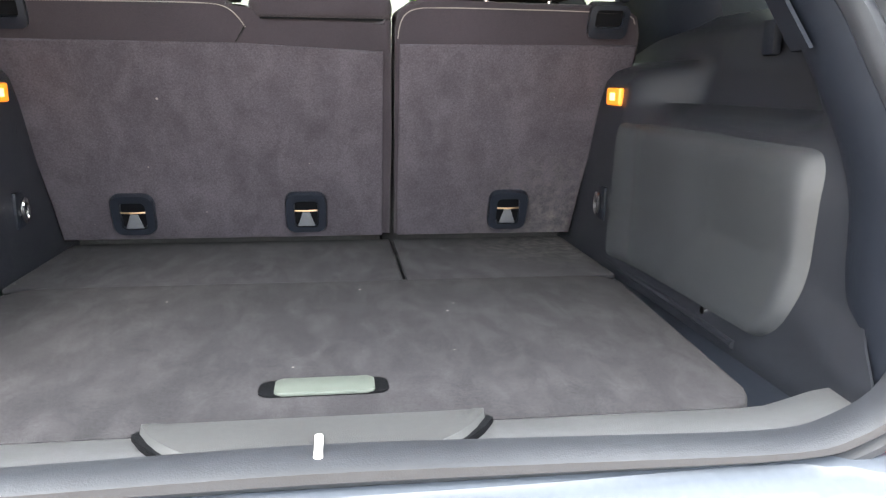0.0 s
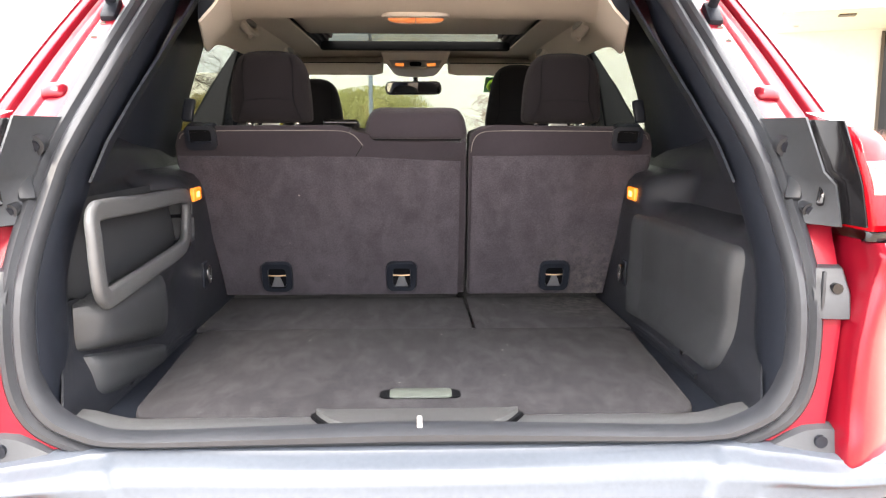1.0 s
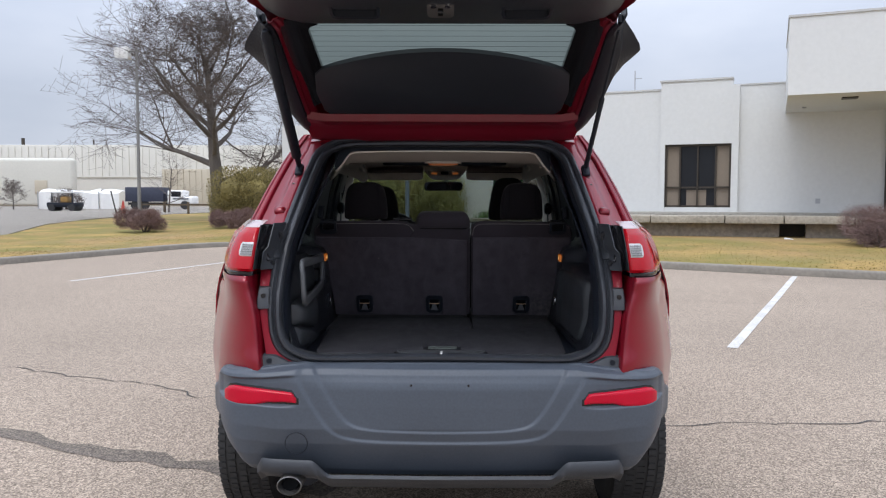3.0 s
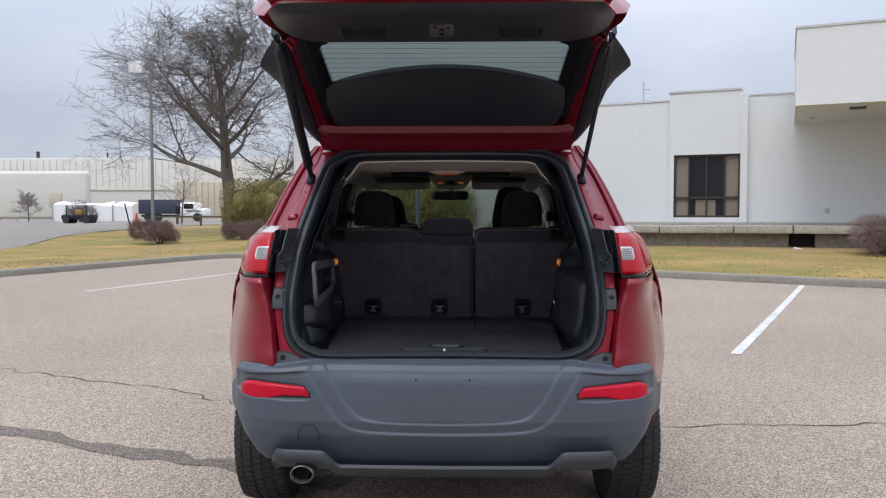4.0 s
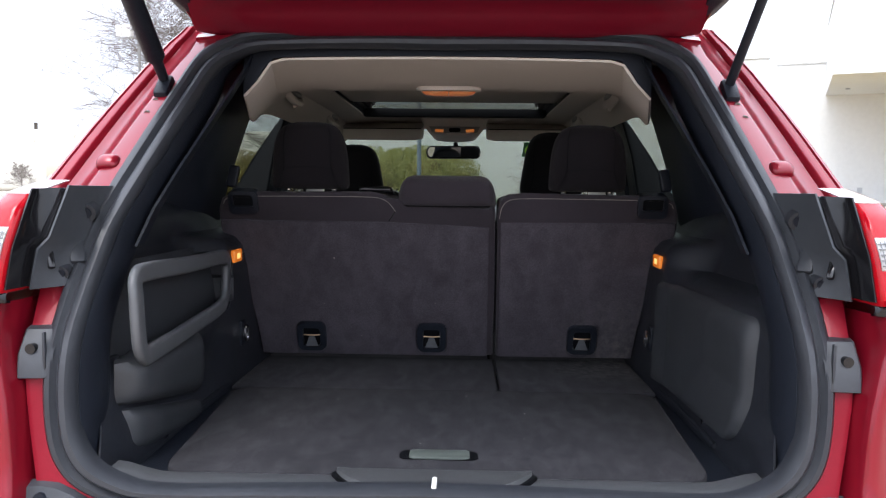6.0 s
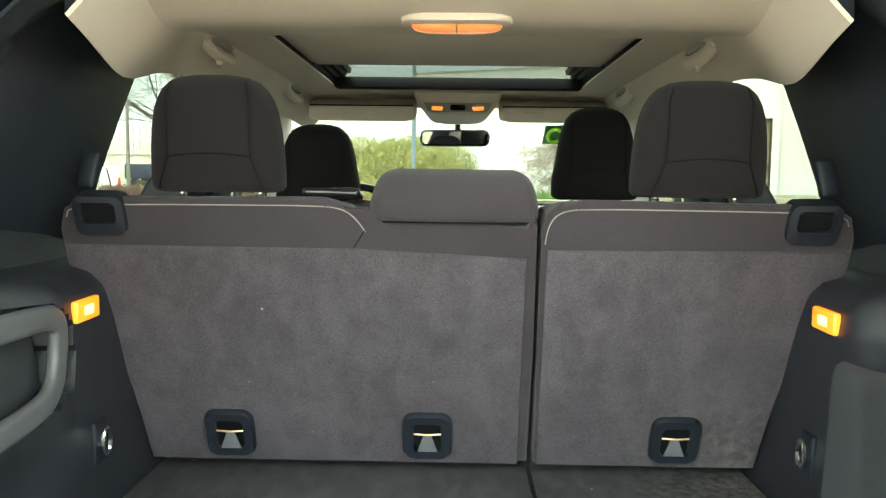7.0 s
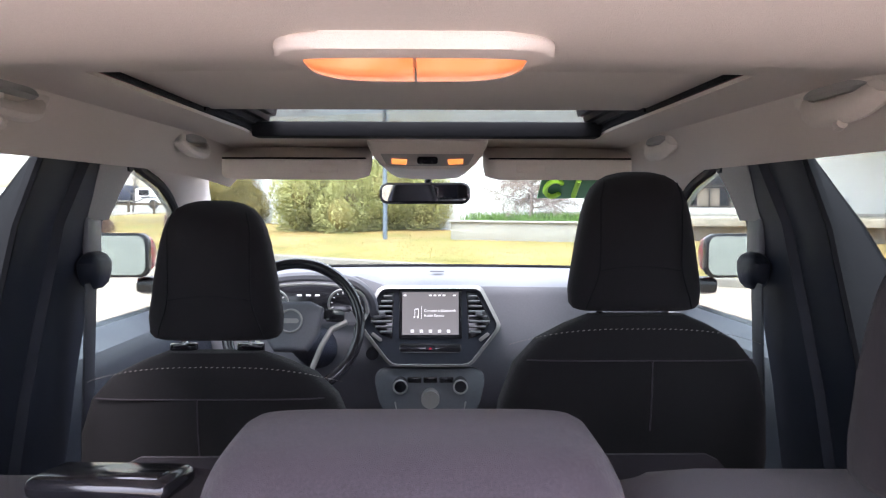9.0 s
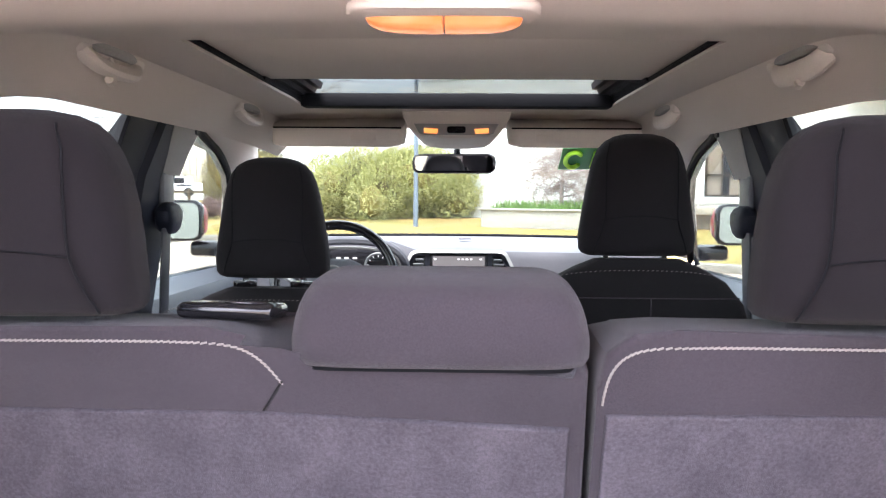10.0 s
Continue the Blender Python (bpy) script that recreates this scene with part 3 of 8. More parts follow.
    rows = [[(s * p.x, p.y + shrink(z), z) for p in lamp_row(z)] + [(s * 0.78, 0.30, z), (s * 0.70, 0.16, z)] for z in (1.086, 1.090, 1.096, 1.11, 1.14, 1.17, 1.20, 1.22, 1.232, 1.240, 1.247)]
    lamp = part("tail_lamp", loft(B(), rows, True, True), "lamp_red", suv, "red and clear tail lamp with a glossy lens")

    def lens_row(z, o, a0, a1):
        pts = [p for p in lamp_row(z, 40) if lamp_in(z) + a0 <= p.x <= lamp_in(z) + a1]
        k = np.linspace(0, len(pts) - 1, 15)
        return [(s * lerp(q, range(len(pts)), [p.x for p in pts]), lerp(q, range(len(pts)), [p.y for p in pts]) - o, z) for q in k]

    rows = [lens_row(z, o, 0.004, e) for z, o, e in ((1.142, 0.0, 0.054), (1.145, 0.003, 0.058), (1.156, 0.0035, 0.062), (1.168, 0.0035, 0.064), (1.182, 0.0035, 0.062), (1.190, 0.003, 0.058), (1.193, 0.0, 0.054))]
    lens = part("reversing_lens", thick(loft(B(), rows, False), 0.003), "lens_clear", lamp, "clear ribbed reversing lamp lens")
    b = B()
    for k in range(5):
        tube(b, lens_row(1.150 + 0.0085 * k, 0.0065, 0.007, 0.056), 0.0011, 5)
    for k in range(7):
        col = [lens_row(z, 0.0065, 0.007, 0.056)[2 * k + 1] for z in (1.147, 1.158, 1.168, 1.178, 1.188)]
        tube(b, col, 0.0009, 5)
    part("lens_rib", b, "lens_rib", lens)
    rows = [[(s * p.x, p.y + o, z) for p in lamp_row(1.088)] for z, o in ((1.068, 0.020), (1.070, 0.010), (1.082, 0.008), (1.0875, 0.014))]
    part("lamp_base", thick(loft(B(), rows, False), 0.004), "gloss", lamp, "black lower edge of the tail lamp")
    rows = [[(s * p.x, p.y + o, z) for p in lamp_row(1.245)] for z, o in ((1.2475, 0.018), (1.252, 0.035), (1.262, 0.085), (1.272, 0.14))]
    part("lamp_cap", thick(loft(B(), rows, False), 0.002), "lens_pale", lamp, "pale top edge of the tail lamp")

    # painted pillar beside and above, with its gutter
    rows = []
    for z in [1.255, 1.29, 1.33, 1.38, 1.43, 1.48, 1.53, 1.57, 1.60, 1.625, 1.645]:
        x0, y = open_x(min(z, 1.56)) - 0.004, rear_y(z)
        x1 = lerp(z, [1.255, 1.405, 1.518, 1.60, 1.645], [0.784, 0.742, 0.702, 0.662, 0.630])
        w = x1 - x0
        prof = [(0.0, 0.012), (0.08, 0.0), (0.38, 0.003), (0.43, 0.009), (0.47, 0.021), (0.66, 0.036), (0.71, 0.034), (0.74, 0.022), (0.77, 0.018), (0.83, 0.018), (0.85, 0.027), (0.89, 0.027), (0.91, 0.022), (0.95, 0.026), (1.0, 0.060)]
        row = [(s * (x0 + w * a), y + d, z) for a, d in prof]
        row += [(s * (x1 + 0.010), y + 0.14, z), (s * (x1 + 0.012), y + 0.30, z + 0.003)]
        rows.append(row)
    pillar = part("rear_pillar", thick(loft(B(), rows, False), 0.004), "red", suv, "dark red painted rear pillar with a gutter")
    part("pillar_bump", box(B(), (s * 0.656, rear_y(1.304) + 0.014, 1.304), (0.048, 0.040, 0.040), 0.016, R(-40, 0, 0), 3), "red", pillar)
    for z in (1.415, 1.445):
        x = open_x(z) + 0.050
        part("bolt", cyl(B(), (s * x, rear_y(z) + 0.006, z), (s * x, rear_y(z) + 0.035, z + 0.008), 0.007, 14), "dark_steel", pillar)
    # drip panel under the jamb with its screw
    b = B()
    rows = []
    for k in (0, 0.12, 0.5, 0.85, 1):
        row = []
        for x in (0.42, 0.47, 0.52, 0.56, 0.585, 0.61, 0.635, 0.655, 0.668):
            top = lerp(x, [0.42, 0.50, 0.56, 0.60, 0.625, 0.655, 0.668], [0.742, 0.743, 0.752, 0.776, 0.783, 0.781, 0.772])
            row.append((s * x, -0.040 - 0.014 * smooth(0, 0.12, k) - 0.018 * k, top - (top - 0.724) * k))
        rows.append(row)
    plate = part("corner_plate", thick(loft(b, rows, False), 0.004), "valance", suv, "dark grey plastic corner plate of the loading sill")
    part("screw", cyl(B(), (s * 0.632, -0.066, 0.757), (s * 0.632, -0.045, 0.757), 0.010, 16), "black", plate)


for side in (1, -1):
    quarter(side)

# header over the opening and roof edge
rows = []
for x in np.linspace(-0.58, 0.58, 25):
    d = (abs(x) / 0.58) ** 3 * 0.02
    rows.append([(x, 0.555, 1.612 - d), (x, 0.545, 1.628 - d), (x, 0.565, 1.640 - d), (x, 0.60, 1.642 - d), (x, 0.64, 1.648 - d), (x, 0.70, 1.664 - d)])
part("roof_header", thick(loft(B(), rows, False), 0.004), "red", suv, "dark red painted roof edge over the opening")

# weather seal and trim round the opening
part("weather_seal", ring_sweep(B(), [(-0.022, 0.006), (-0.021, -0.008), (-0.014, -0.016), (-0.005, -0.017), (0.001, -0.008), (0.004, -0.006), (0.008, -0.016), (0.016, -0.024), (0.026, -0.024), (0.033, -0.014), (0.035, 0.002), (0.034, 0.016)]), "rubber", suv, "black double-lipped rubber seal round the opening")
part("opening_trim", ring_sweep(B(), [(0.026, 0.008), (0.036, 0.008), (0.042, 0.024), (0.046, 0.050), (0.047, 0.085), (0.040, 0.105), (0.010, 0.112)], 0.05), "black", suv, "black grained plastic trim inside the opening")

# bumper
PLAN = spline([(-1.005, 0.50), (-0.962, 0.34), (-0.902, 0.20), (-0.862, 0.090), (-0.830, -0.008), (-0.765, -0.090), (-0.640, -0.126), (-0.45, -0.128), (-0.22, -0.14), (0, -0.143),
               (0.22, -0.14), (0.45, -0.128), (0.640, -0.126), (0.765, -0.090), (0.830, -0.008), (0.862, 0.090), (0.902, 0.20), (0.962, 0.34), (1.005, 0.50)], 9)
PLAN = [Vector((p.x, p.y)) for p in [q.to_3d() if len(q) == 2 else q for q in PLAN]]


PLAN_X, PLAN_U = [q.x for q in PLAN], np.linspace(0, 1, len(PLAN))


def plan_at(u):
    f = u * (len(PLAN) - 1)
    i = min(int(f), len(PLAN) - 2)
    p = PLAN[i].lerp(PLAN[i + 1], f - i)
    a, b = PLAN[max(i - 1, 0)], PLAN[min(i + 2, len(PLAN) - 1)]
    t = (b - a).normalized()
    return p, Vector((t.y, -t.x))


BUMPER_END = lerp(-0.935, PLAN_X, PLAN_U)


def bumper_offset(x, z):
    """Outward offset of the bumper skin from its plan line."""
    ax = abs(x)
    corner = smooth(0.58, 0.78, ax)
    zk = [0.32, 0.345, 0.40, 0.46, 0.52, 0.60, 0.69, 0.715, 0.735, 0.75]
    mid = lerp(z, zk, [-0.115, -0.094, -0.062, -0.026, -0.004, 0.0, 0.0, -0.004, -0.016, -0.05])
    end = lerp(z, zk, [-0.085, -0.056, -0.024, -0.007, -0.001, 0.0, 0.0, 0.0, -0.005, -0.016])
    d = mid + (end - mid) * corner
    d -= 0.012 * (1 - smooth(0.30, 0.62, ax)) * smooth(0.66, 0.72, z)
    # recessed plate panel and the band round it: signed distance inside a trapezoid

    def well(top_w, low_w, z_low, soft):
        side = ((top_w + (low_w - top_w) * (0.74 - z) / (0.74 - z_low)) - ax) * 0.86
        floor = z - z_low
        inside = 0.5 * (side + floor - math.sqrt((side - floor) ** 2 + 0.004))
        return smooth(-soft / 2, soft / 2, inside)
    d -= 0.008 * well(0.470, 0.350, 0.505, 0.010)
    d -= 0.009 * well(0.545, 0.398, 0.465, 0.012) * (1 - smooth(0.66, 0.70, z) * smooth(0.50, 0.53, ax))
    # sunk pod of the reflector under its brow
    if 0.48 < ax < 0.90:
        d -= 0.014 * smooth(0.50, 0.575, ax) * smooth(0.598, 0.612, z) * (1 - smooth(0.709, 0.721, z)) * (1 - smooth(0.83, 0.855, ax))
    return d


def bumper_drop(x):
    """How far the top edge lies below its height at the middle."""
    return lerp(abs(x), [0.50, 0.58, 0.64, 0.83, 0.88, 0.935], [0, 0.008, 0.015, 0.026, 0.022, 0.0])


def bumper_pt(u, v):
    u = BUMPER_END + u * (1 - 2 * BUMPER_END)
    p, nrm = plan_at(u)
    z = 0.322 + v * (0.752 - 0.322)
    # columns lean with the sides of the plate panel, so that its edges run true
    ax = abs(p.x)
    lean = 0.5 * min(max(0.74 - z, 0), 0.275) * smooth(0.20, 0.44, ax) * (1 - smooth(0.56, 0.85, ax))
    if lean > 0:
        u = lerp(math.copysign(ax - lean, p.x), PLAN_X, PLAN_U)
        p, nrm = plan_at(u)
    top = 0.752 - 0.15 * smooth(0.825, 0.94, abs(p.x))
    low = 0.322 + 0.02 * smooth(0.58, 0.70, abs(p.x)) + 0.08 * smooth(0.72, 0.92, abs(p.x))
    z2 = low + v * (top - low) - bumper_drop(p.x) * smooth(0.655, 0.745, z)
    q = p + nrm * bumper_offset(p.x, z)
    return (q.x, q.y, z2)


bumper = part("rear_bumper", thick(grid(B(), bumper_pt, 460, 130), 0.004), "bumper", suv, "dark grey moulded plastic rear bumper, scuffed", 80)
rows = []
TOP_END = lerp(-0.845, PLAN_X, PLAN_U)
for i in range(102):
    p, nrm = plan_at(TOP_END + (1 - 2 * TOP_END) * i / 101)
    top = 0.752 - 0.15 * smooth(0.825, 0.94, abs(p.x)) - bumper_drop(p.x)
    a = p + nrm * bumper_offset(p.x, 0.75)
    rows.append([(a.x, a.y, top - 0.002), (a.x - nrm.x * 0.010, a.y - nrm.y * 0.010, top + 0.003), (a.x - nrm.x * 0.04, a.y - nrm.y * 0.04, top + 0.005), (a.x - nrm.x * 0.09, a.y - nrm.y * 0.09, top + 0.004)])
part("bumper_top", loft(B(), rows, False), "bumper", bumper, "scuffed bumper top under the sill")


def reflector(s):
    def pt(u, v):
        ax = 0.518 - grow + u * (0.296 + 2 * grow)
        uu = lerp(s * ax, [q.x for q in PLAN], np.linspace(0, 1, len(PLAN)))
        p, nrm = plan_at(uu)
        top = lerp(ax, [0.50, 0.518, 0.535, 0.65, 0.755, 0.785, 0.804, 0.814, 0.82], [0.624, 0.630, 0.655, 0.667, 0.674, 0.668, 0.654, 0.638, 0.632])
        low = lerp(ax, [0.50, 0.53, 0.63, 0.68, 0.74, 0.78, 0.80, 0.814, 0.82], [0.619, 0.616, 0.616, 0.602, 0.598, 0.601, 0.608, 0.624, 0.630])
        e = min(u, 1 - u) / 0.05
        q = p + nrm * (bumper_offset(s * ax, 0.65) + lift * math.sqrt(max(0, min(1, e, min(v, 1 - v) / 0.18))))
        return (q.x, q.y, low - grow + v * (top - low + 2 * grow))
    grow, lift = 0.0, 0.013
    lens = part("reflector", thick(grid(B(), pt, 48, 14), 0.004), "lens_red", bumper, "long red rear reflector")
    grow, lift = 0.007, 0.003
    part("reflector_rim", thick(grid(B(), pt, 48, 6), 0.003), "gloss", lens, "dark rim round the reflector")


for side in (1, -1):
    reflector(side)
for x in (-0.105, 0.102):
    yb = -0.142 - bumper_offset(x, 0.682)
    part("plug", cyl(B(), (x, yb - 0.002, 0.682), (x, yb + 0.02, 0.682), 0.0042, 12), "gloss", bumper)
uu = lerp(-0.52, [q.x for q in PLAN], np.linspace(0, 1, len(PLAN)))
p, nrm = plan_at(uu)
b = B()
tube(b, [(p.x + nrm.x * 0.004 + 0.040 * math.cos(a) * -nrm.y, p.y + nrm.y * 0.004 + 0.040 * math.cos(a) * nrm.x, 0.470 + 0.040 * math.sin(a)) for a in np.linspace(0, 2 * math.pi, 33)[:-1]], 0.002, 6, True)
part("towing_cap", b, "black", bumper, "round towing eye cover")
# lower valance with two humps, and the exhaust
rows = []
for x in np.linspace(-0.676, 0.676, 137):
    hump = smooth(0.40, 0.47, abs(x)) * (1 - 0.6 * smooth(0.645, 0.676, abs(x)) ** 2)
    zt = 0.345 + 0.062 * hump
    y = lerp(abs(x), [0, 0.45, 0.62, 0.74], [-0.10, -0.09, -0.07, -0.02])
    rows.append([(x, y - 0.012 - 0.03 * hump, zt), (x, y - 0.022 - 0.03 * hump, zt - 0.01), (x, y - 0.018 - 0.03 * hump, 0.33 + 0.03 * hump), (x, y + 0.03, 0.285 + 0.03 * hump), (x, y + 0.14, 0.275)])
part("valance", thick(loft(B(), rows, False), 0.005), "valance", bumper, "dark grey plastic lower valance", 60)
b = B()
outer, inner = [], []
for a in np.linspace(0, 2 * math.pi, 33)[:-1]:
    outer.append((math.cos(a), math.sin(a)))
rings = [[(-0.545 + r * c, y, 0.316 + r * 0.78 * q) for c, q in outer] for y, r in ((0.12, 0.044), (-0.128, 0.044), (-0.140, 0.0455), (-0.144, 0.042), (-0.128, 0.038), (0.0, 0.036))]
exhaust = part("exhaust_tip", loft(b, rings, True, False), "dark_steel", suv, "oval dulled metal exhaust tip")
# solid black plug stands in for the shade inside the pipe
part("bore_shade", tube(B(), [(-0.545, -0.110, 0.316), (-0.545, 0.05, 0.316)], 0.0335, 20, False, 0.78), "matt", exhaust)

# ---- loading sill, latch and cargo floor ----
FLOOR = 0.765
rows = []
for x in np.linspace(-0.56, 0.56, 41):
    rise = 0.02 * smooth(0.46, 0.56, abs(x))
    rows.append([(x, -0.046, 0.744 + rise), (x, -0.040, 0.757 + rise), (x, -0.020, 0.763 + rise), (x, 0.045, 0.766 + rise), (x, 0.058, 0.758 + rise)])
sill = part("loading_sill", thick(loft(B(), rows, False), 0.004), "sill", suv, "grey plastic loading sill, scratched")
rows = []
for x in np.linspace(-0.168, 0.168, 31):
    y1 = 0.046 - 0.098 * (1 - abs(x / 0.170) ** 2.6) ** 0.8
    rows.append([(x, y1 - 0.002, 0.766), (x, y1 - 0.006, 0.773), (x, y1 + 0.001, 0.7795), (x, min(y1 + 0.024, 0.044), 0.7810), (x, 0.046, 0.779), (x, 0.054, 0.768)])
# a slightly larger black piece paints the shadow gap round the cover
rim = [[(r[0][0] * 1.055, r[0][1] + 0.002, 0.760), (r[0][0] * 1.055, r[0][1] + 0.001, 0.7725), (r[0][0] * 1.02, r[0][1] + 0.004, 0.7745), (r[0][0] * 1.02, 0.052, 0.768)] for r in rows]
cover = part("latch_cover", thick(loft(B(), rows, False), 0.004), "cover", sill, "bowed grey latch cover")
part("cover_shadow", thick(loft(B(), rim, False), 0.003), "matt", cover, "dark rim painted as the shadow gap round the latch cover")
part("striker", box(B(), (0.003, -0.030, 0.784), (0.0085, 0.046, 0.006), 0.0028), "white", cover, "pale latch striker")
b = B()
out = rr(1.00, 0.592, 0.05, 6)
prism(b, [(u, v) for u, v in out], lambda u, v, d: (u + 0.0 + 0.02 * (v / 0.3) * (u / 0.5), 0.346 + v, d), FLOOR - 0.02, FLOOR, 0.005)
floor_board = part("cargo_floor", b, "floor_carpet", suv, "charcoal carpeted load floor, faintly soiled")
b = B()
prism(b, rr(0.146, 0.044, 0.014), lambda u, v, d: (0.005 + u, 0.153 + v, d), FLOOR + 0.001, FLOOR + 0.003, 0.0)
recess = part("handle_recess", b, "matt", floor_board, "black recess of the floor handle")
b = B()
prism(b, rr(0.112, 0.044, 0.008), lambda u, v, d: (0.006 + u, 0.152 + v, d), FLOOR + 0.002, FLOOR + 0.006, 0.002)
part("floor_handle", b, material("grey_green_plastic", (0.105, 0.122, 0.110), 0.4, 0, 0.08, 60, 10), recess, "grey-green lift handle")
for x0, x1 in ((-0.535, 0.137), (0.143, 0.53)):
    b = box(B(), ((x0 + x1) / 2, 0.83, FLOOR - 0.006), (x1 - x0, 0.368, 0.012), 0.005)
    part("floor_flap", b, "floor_carpet", floor_board, "carpeted flap behind the seat")
for x in (-0.38, 0.40):
    part("board_clip", box(B(), (x, 0.046, FLOOR - 0.006), (0.06, 0.018, 0.010), 0.003), "black", floor_board)
part("underfloor", box(B(), (0, 0.45, 0.70), (1.30, 0.94, 0.10), 0.01), "black", suv, "black tray under the load floor")


# ---- cargo side trim ----
def side_x(y, z):
    """Inner face of the cargo side trim, half width."""
    lo = lerp(z, [0.70, 0.765, 0.80, 0.90, 1.00, 1.04, 1.06, 1.075, 1.13, 1.20, 1.225], [0.545, 0.545, 0.555, 0.572, 0.572, 0.578, 0.600, 0.640, 0.660, 0.668, 0.70])
    hi = lerp(z, [0.70, 0.765, 0.80, 0.90, 1.00, 1.06, 1.11, 1.135, 1.15, 1.20, 1.225], [0.535, 0.537, 0.540, 0.545, 0.548, 0.552, 0.560, 0.580, 0.640, 0.668, 0.70])
    k = smooth(0.56, 0.72, y)
    x = lo * (1 - k) + hi * k
    return x + 0.02 * smooth(0.80, 1.02, y) * smooth(0.80, 1.1, z)


CUB = [(0.085, 1.105), (0.085, 0.965), (0.16, 0.945), (0.66, 0.955), (0.715, 0.99), (0.715, 1.075), (0.68, 1.10)]


def in_poly(y, z, poly):
    c = False
    for i in range(len(poly)):
        (y1, z1), (y2, z2) = poly[i], poly[i - 1]
        if (z1 > z) != (z2 > z) and y < (y2 - y1) * (z - z1) / (z2 - z1) + y1:
            c = not c
    return c


def cargo_side(s):
    def pt(u, v):
        z = 0.74 + v * 0.485
        y0 = rear_y(z) + 0.06 - 0.05 * (1 - smooth(0.79, 0.86, z))
        y = y0 + u * (1.06 - y0)
        x = side_x(y, z)
        k = 1 - smooth(0.03, 0.14, y - y0)
        x += (open_x(max(z, 0.80)) - 0.037 - x) * k
        if s < 0 and in_poly(y, z, CUB):
            x += 0.085
        if s < 0:
            x += -0.02 * smooth(0.08, 0.16, y - y0) * smooth(0.86, 0.93, z) * (1 - smooth(0.5, 0.7, y)) * (1 - smooth(1.10, 1.14, z))
        return (s * x, y, z)
    trim = part("cargo_side_trim", thick(grid(B(), pt, 96, 52), 0.004), "cargo_plastic", suv, "black grained plastic cargo side trim")
    if s > 0:
        # bulging wheel arch panel
        def arch(u, v):
            c = 2 * v - 1
            y0 = 0.130 + 0.045 * max(0.0, -c) ** 3 + 0.012 * abs(c) ** 6
            y = y0 + u * (0.70 - y0)
            z = 0.912 + c * (0.124 + 0.004 * u)
            x = lerp(y, [0.09, 0.20, 0.34, 0.48, 0.60, 0.70], [0.585, 0.573, 0.560, 0.551, 0.547, 0.548])
            x += 0.6 * (side_x(0.40, z) - 0.572)
            k = 1 - smooth(0.03, 0.14, y - rear_y(z) - 0.06 + 0.05 * (1 - smooth(0.79, 0.86, z)))
            x = min(x, side_x(y, z) + (open_x(max(z, 0.80)) - 0.037 - side_x(y, z)) * k - 0.014)
            roll = 0.018 * (1 - math.sqrt(max(0.0, 1 - abs(c) ** 14))) + 0.018 * (1 - smooth(0.0, 0.05, u))
            return (x + roll, y, z)
        part("wheel_arch_panel", thick(grid(B(), arch, 56, 40), 0.004), "sky_grey_moulded", trim, "bulging black plastic wheel arch panel")
    # lashing eye in its pocket
    yy, zz = 0.775, 0.877
    x = side_x(yy, zz)
    part("eye_pocket", box(B(), (s * (x - 0.001), yy, zz), (0.008, 0.040, 0.066), 0.003), "black", trim, "black pocket of the lashing eye")
    b = B()
    tube(b, [(s * (x - 0.012), yy + 0.012 * math.cos(a), zz + 0.020 * math.sin(a)) for a in np.linspace(0, 2 * math.pi, 17)[:-1]], 0.004, 8, True)
    part("lashing_eye", b, "chrome", trim, "chrome lashing eye")
    # amber courtesy lamp
    part("courtesy_lamp", box(B(), (s * (side_x(0.765, 1.084) - 0.002), 0.765, 1.084), (0.012, 0.078, 0.033), 0.004, R(0, 0, s * -3)), "amber", trim, "small lit amber courtesy lamp")
    part("lamp_bulb", box(B(), (s * (side_x(0.765, 1.084) - 0.007), 0.762, 1.084), (0.005, 0.030, 0.015), 0.002), "amber_core", trim, "bright bulb in the courtesy lamp")
    # coat hook on the upper trim, screw heads
    b = box(B(), (s * 0.652, 0.40, 1.175), (0.016, 0.034, 0.052), 0.006)
    part("bag_hook", b, "black", trim, "black folding bag hook")
    for yy, zz in ((0.17, 1.15), (0.34, 0.785)):
        part("fastener", cyl(B(), (s * (side_x(yy, zz) - 0.003), yy, zz), (s * (side_x(yy, zz) + 0.01), yy, zz), 0.006, 12), "chrome", trim)
    # bag of the floor edge: rail with end cap
    rail = part("floor_rail", tube(B(), [(s * 0.545, 0.24, 0.766), (s * 0.548, 0.45, 0.768), (s * 0.542, 0.93, 0.768)], 0.006, 8), "cargo_plastic", trim, "black floor edge rail")
    part("rail_cap", cyl(B(), (s * 0.56, 0.355, 0.762), (s * 0.553, 0.385, 0.762), 0.007, 10), "chrome", rail)


for side in (1, -1):
    cargo_side(side)
# grey frame of the left-hand storage pocket
ring = spline([(-0.538, 0.10, 1.098), (-0.532, 0.085, 1.06), (-0.528, 0.085, 0.985), (-0.530, 0.11, 0.958), (-0.534, 0.16, 0.952), (-0.545, 0.42, 0.960), (-0.552, 0.61, 0.968), (-0.556, 0.665, 0.985), (-0.558, 0.685, 1.02), (-0.558, 0.69, 1.06), (-0.556, 0.675, 1.083), (-0.552, 0.62, 1.092), (-0.546, 0.38, 1.096), (-0.541, 0.16, 1.104)], 5, True)
cy, cz = sum(p.y for p in ring) / len(ring), sum(p.z for p in ring) / len(ring)
rows = []
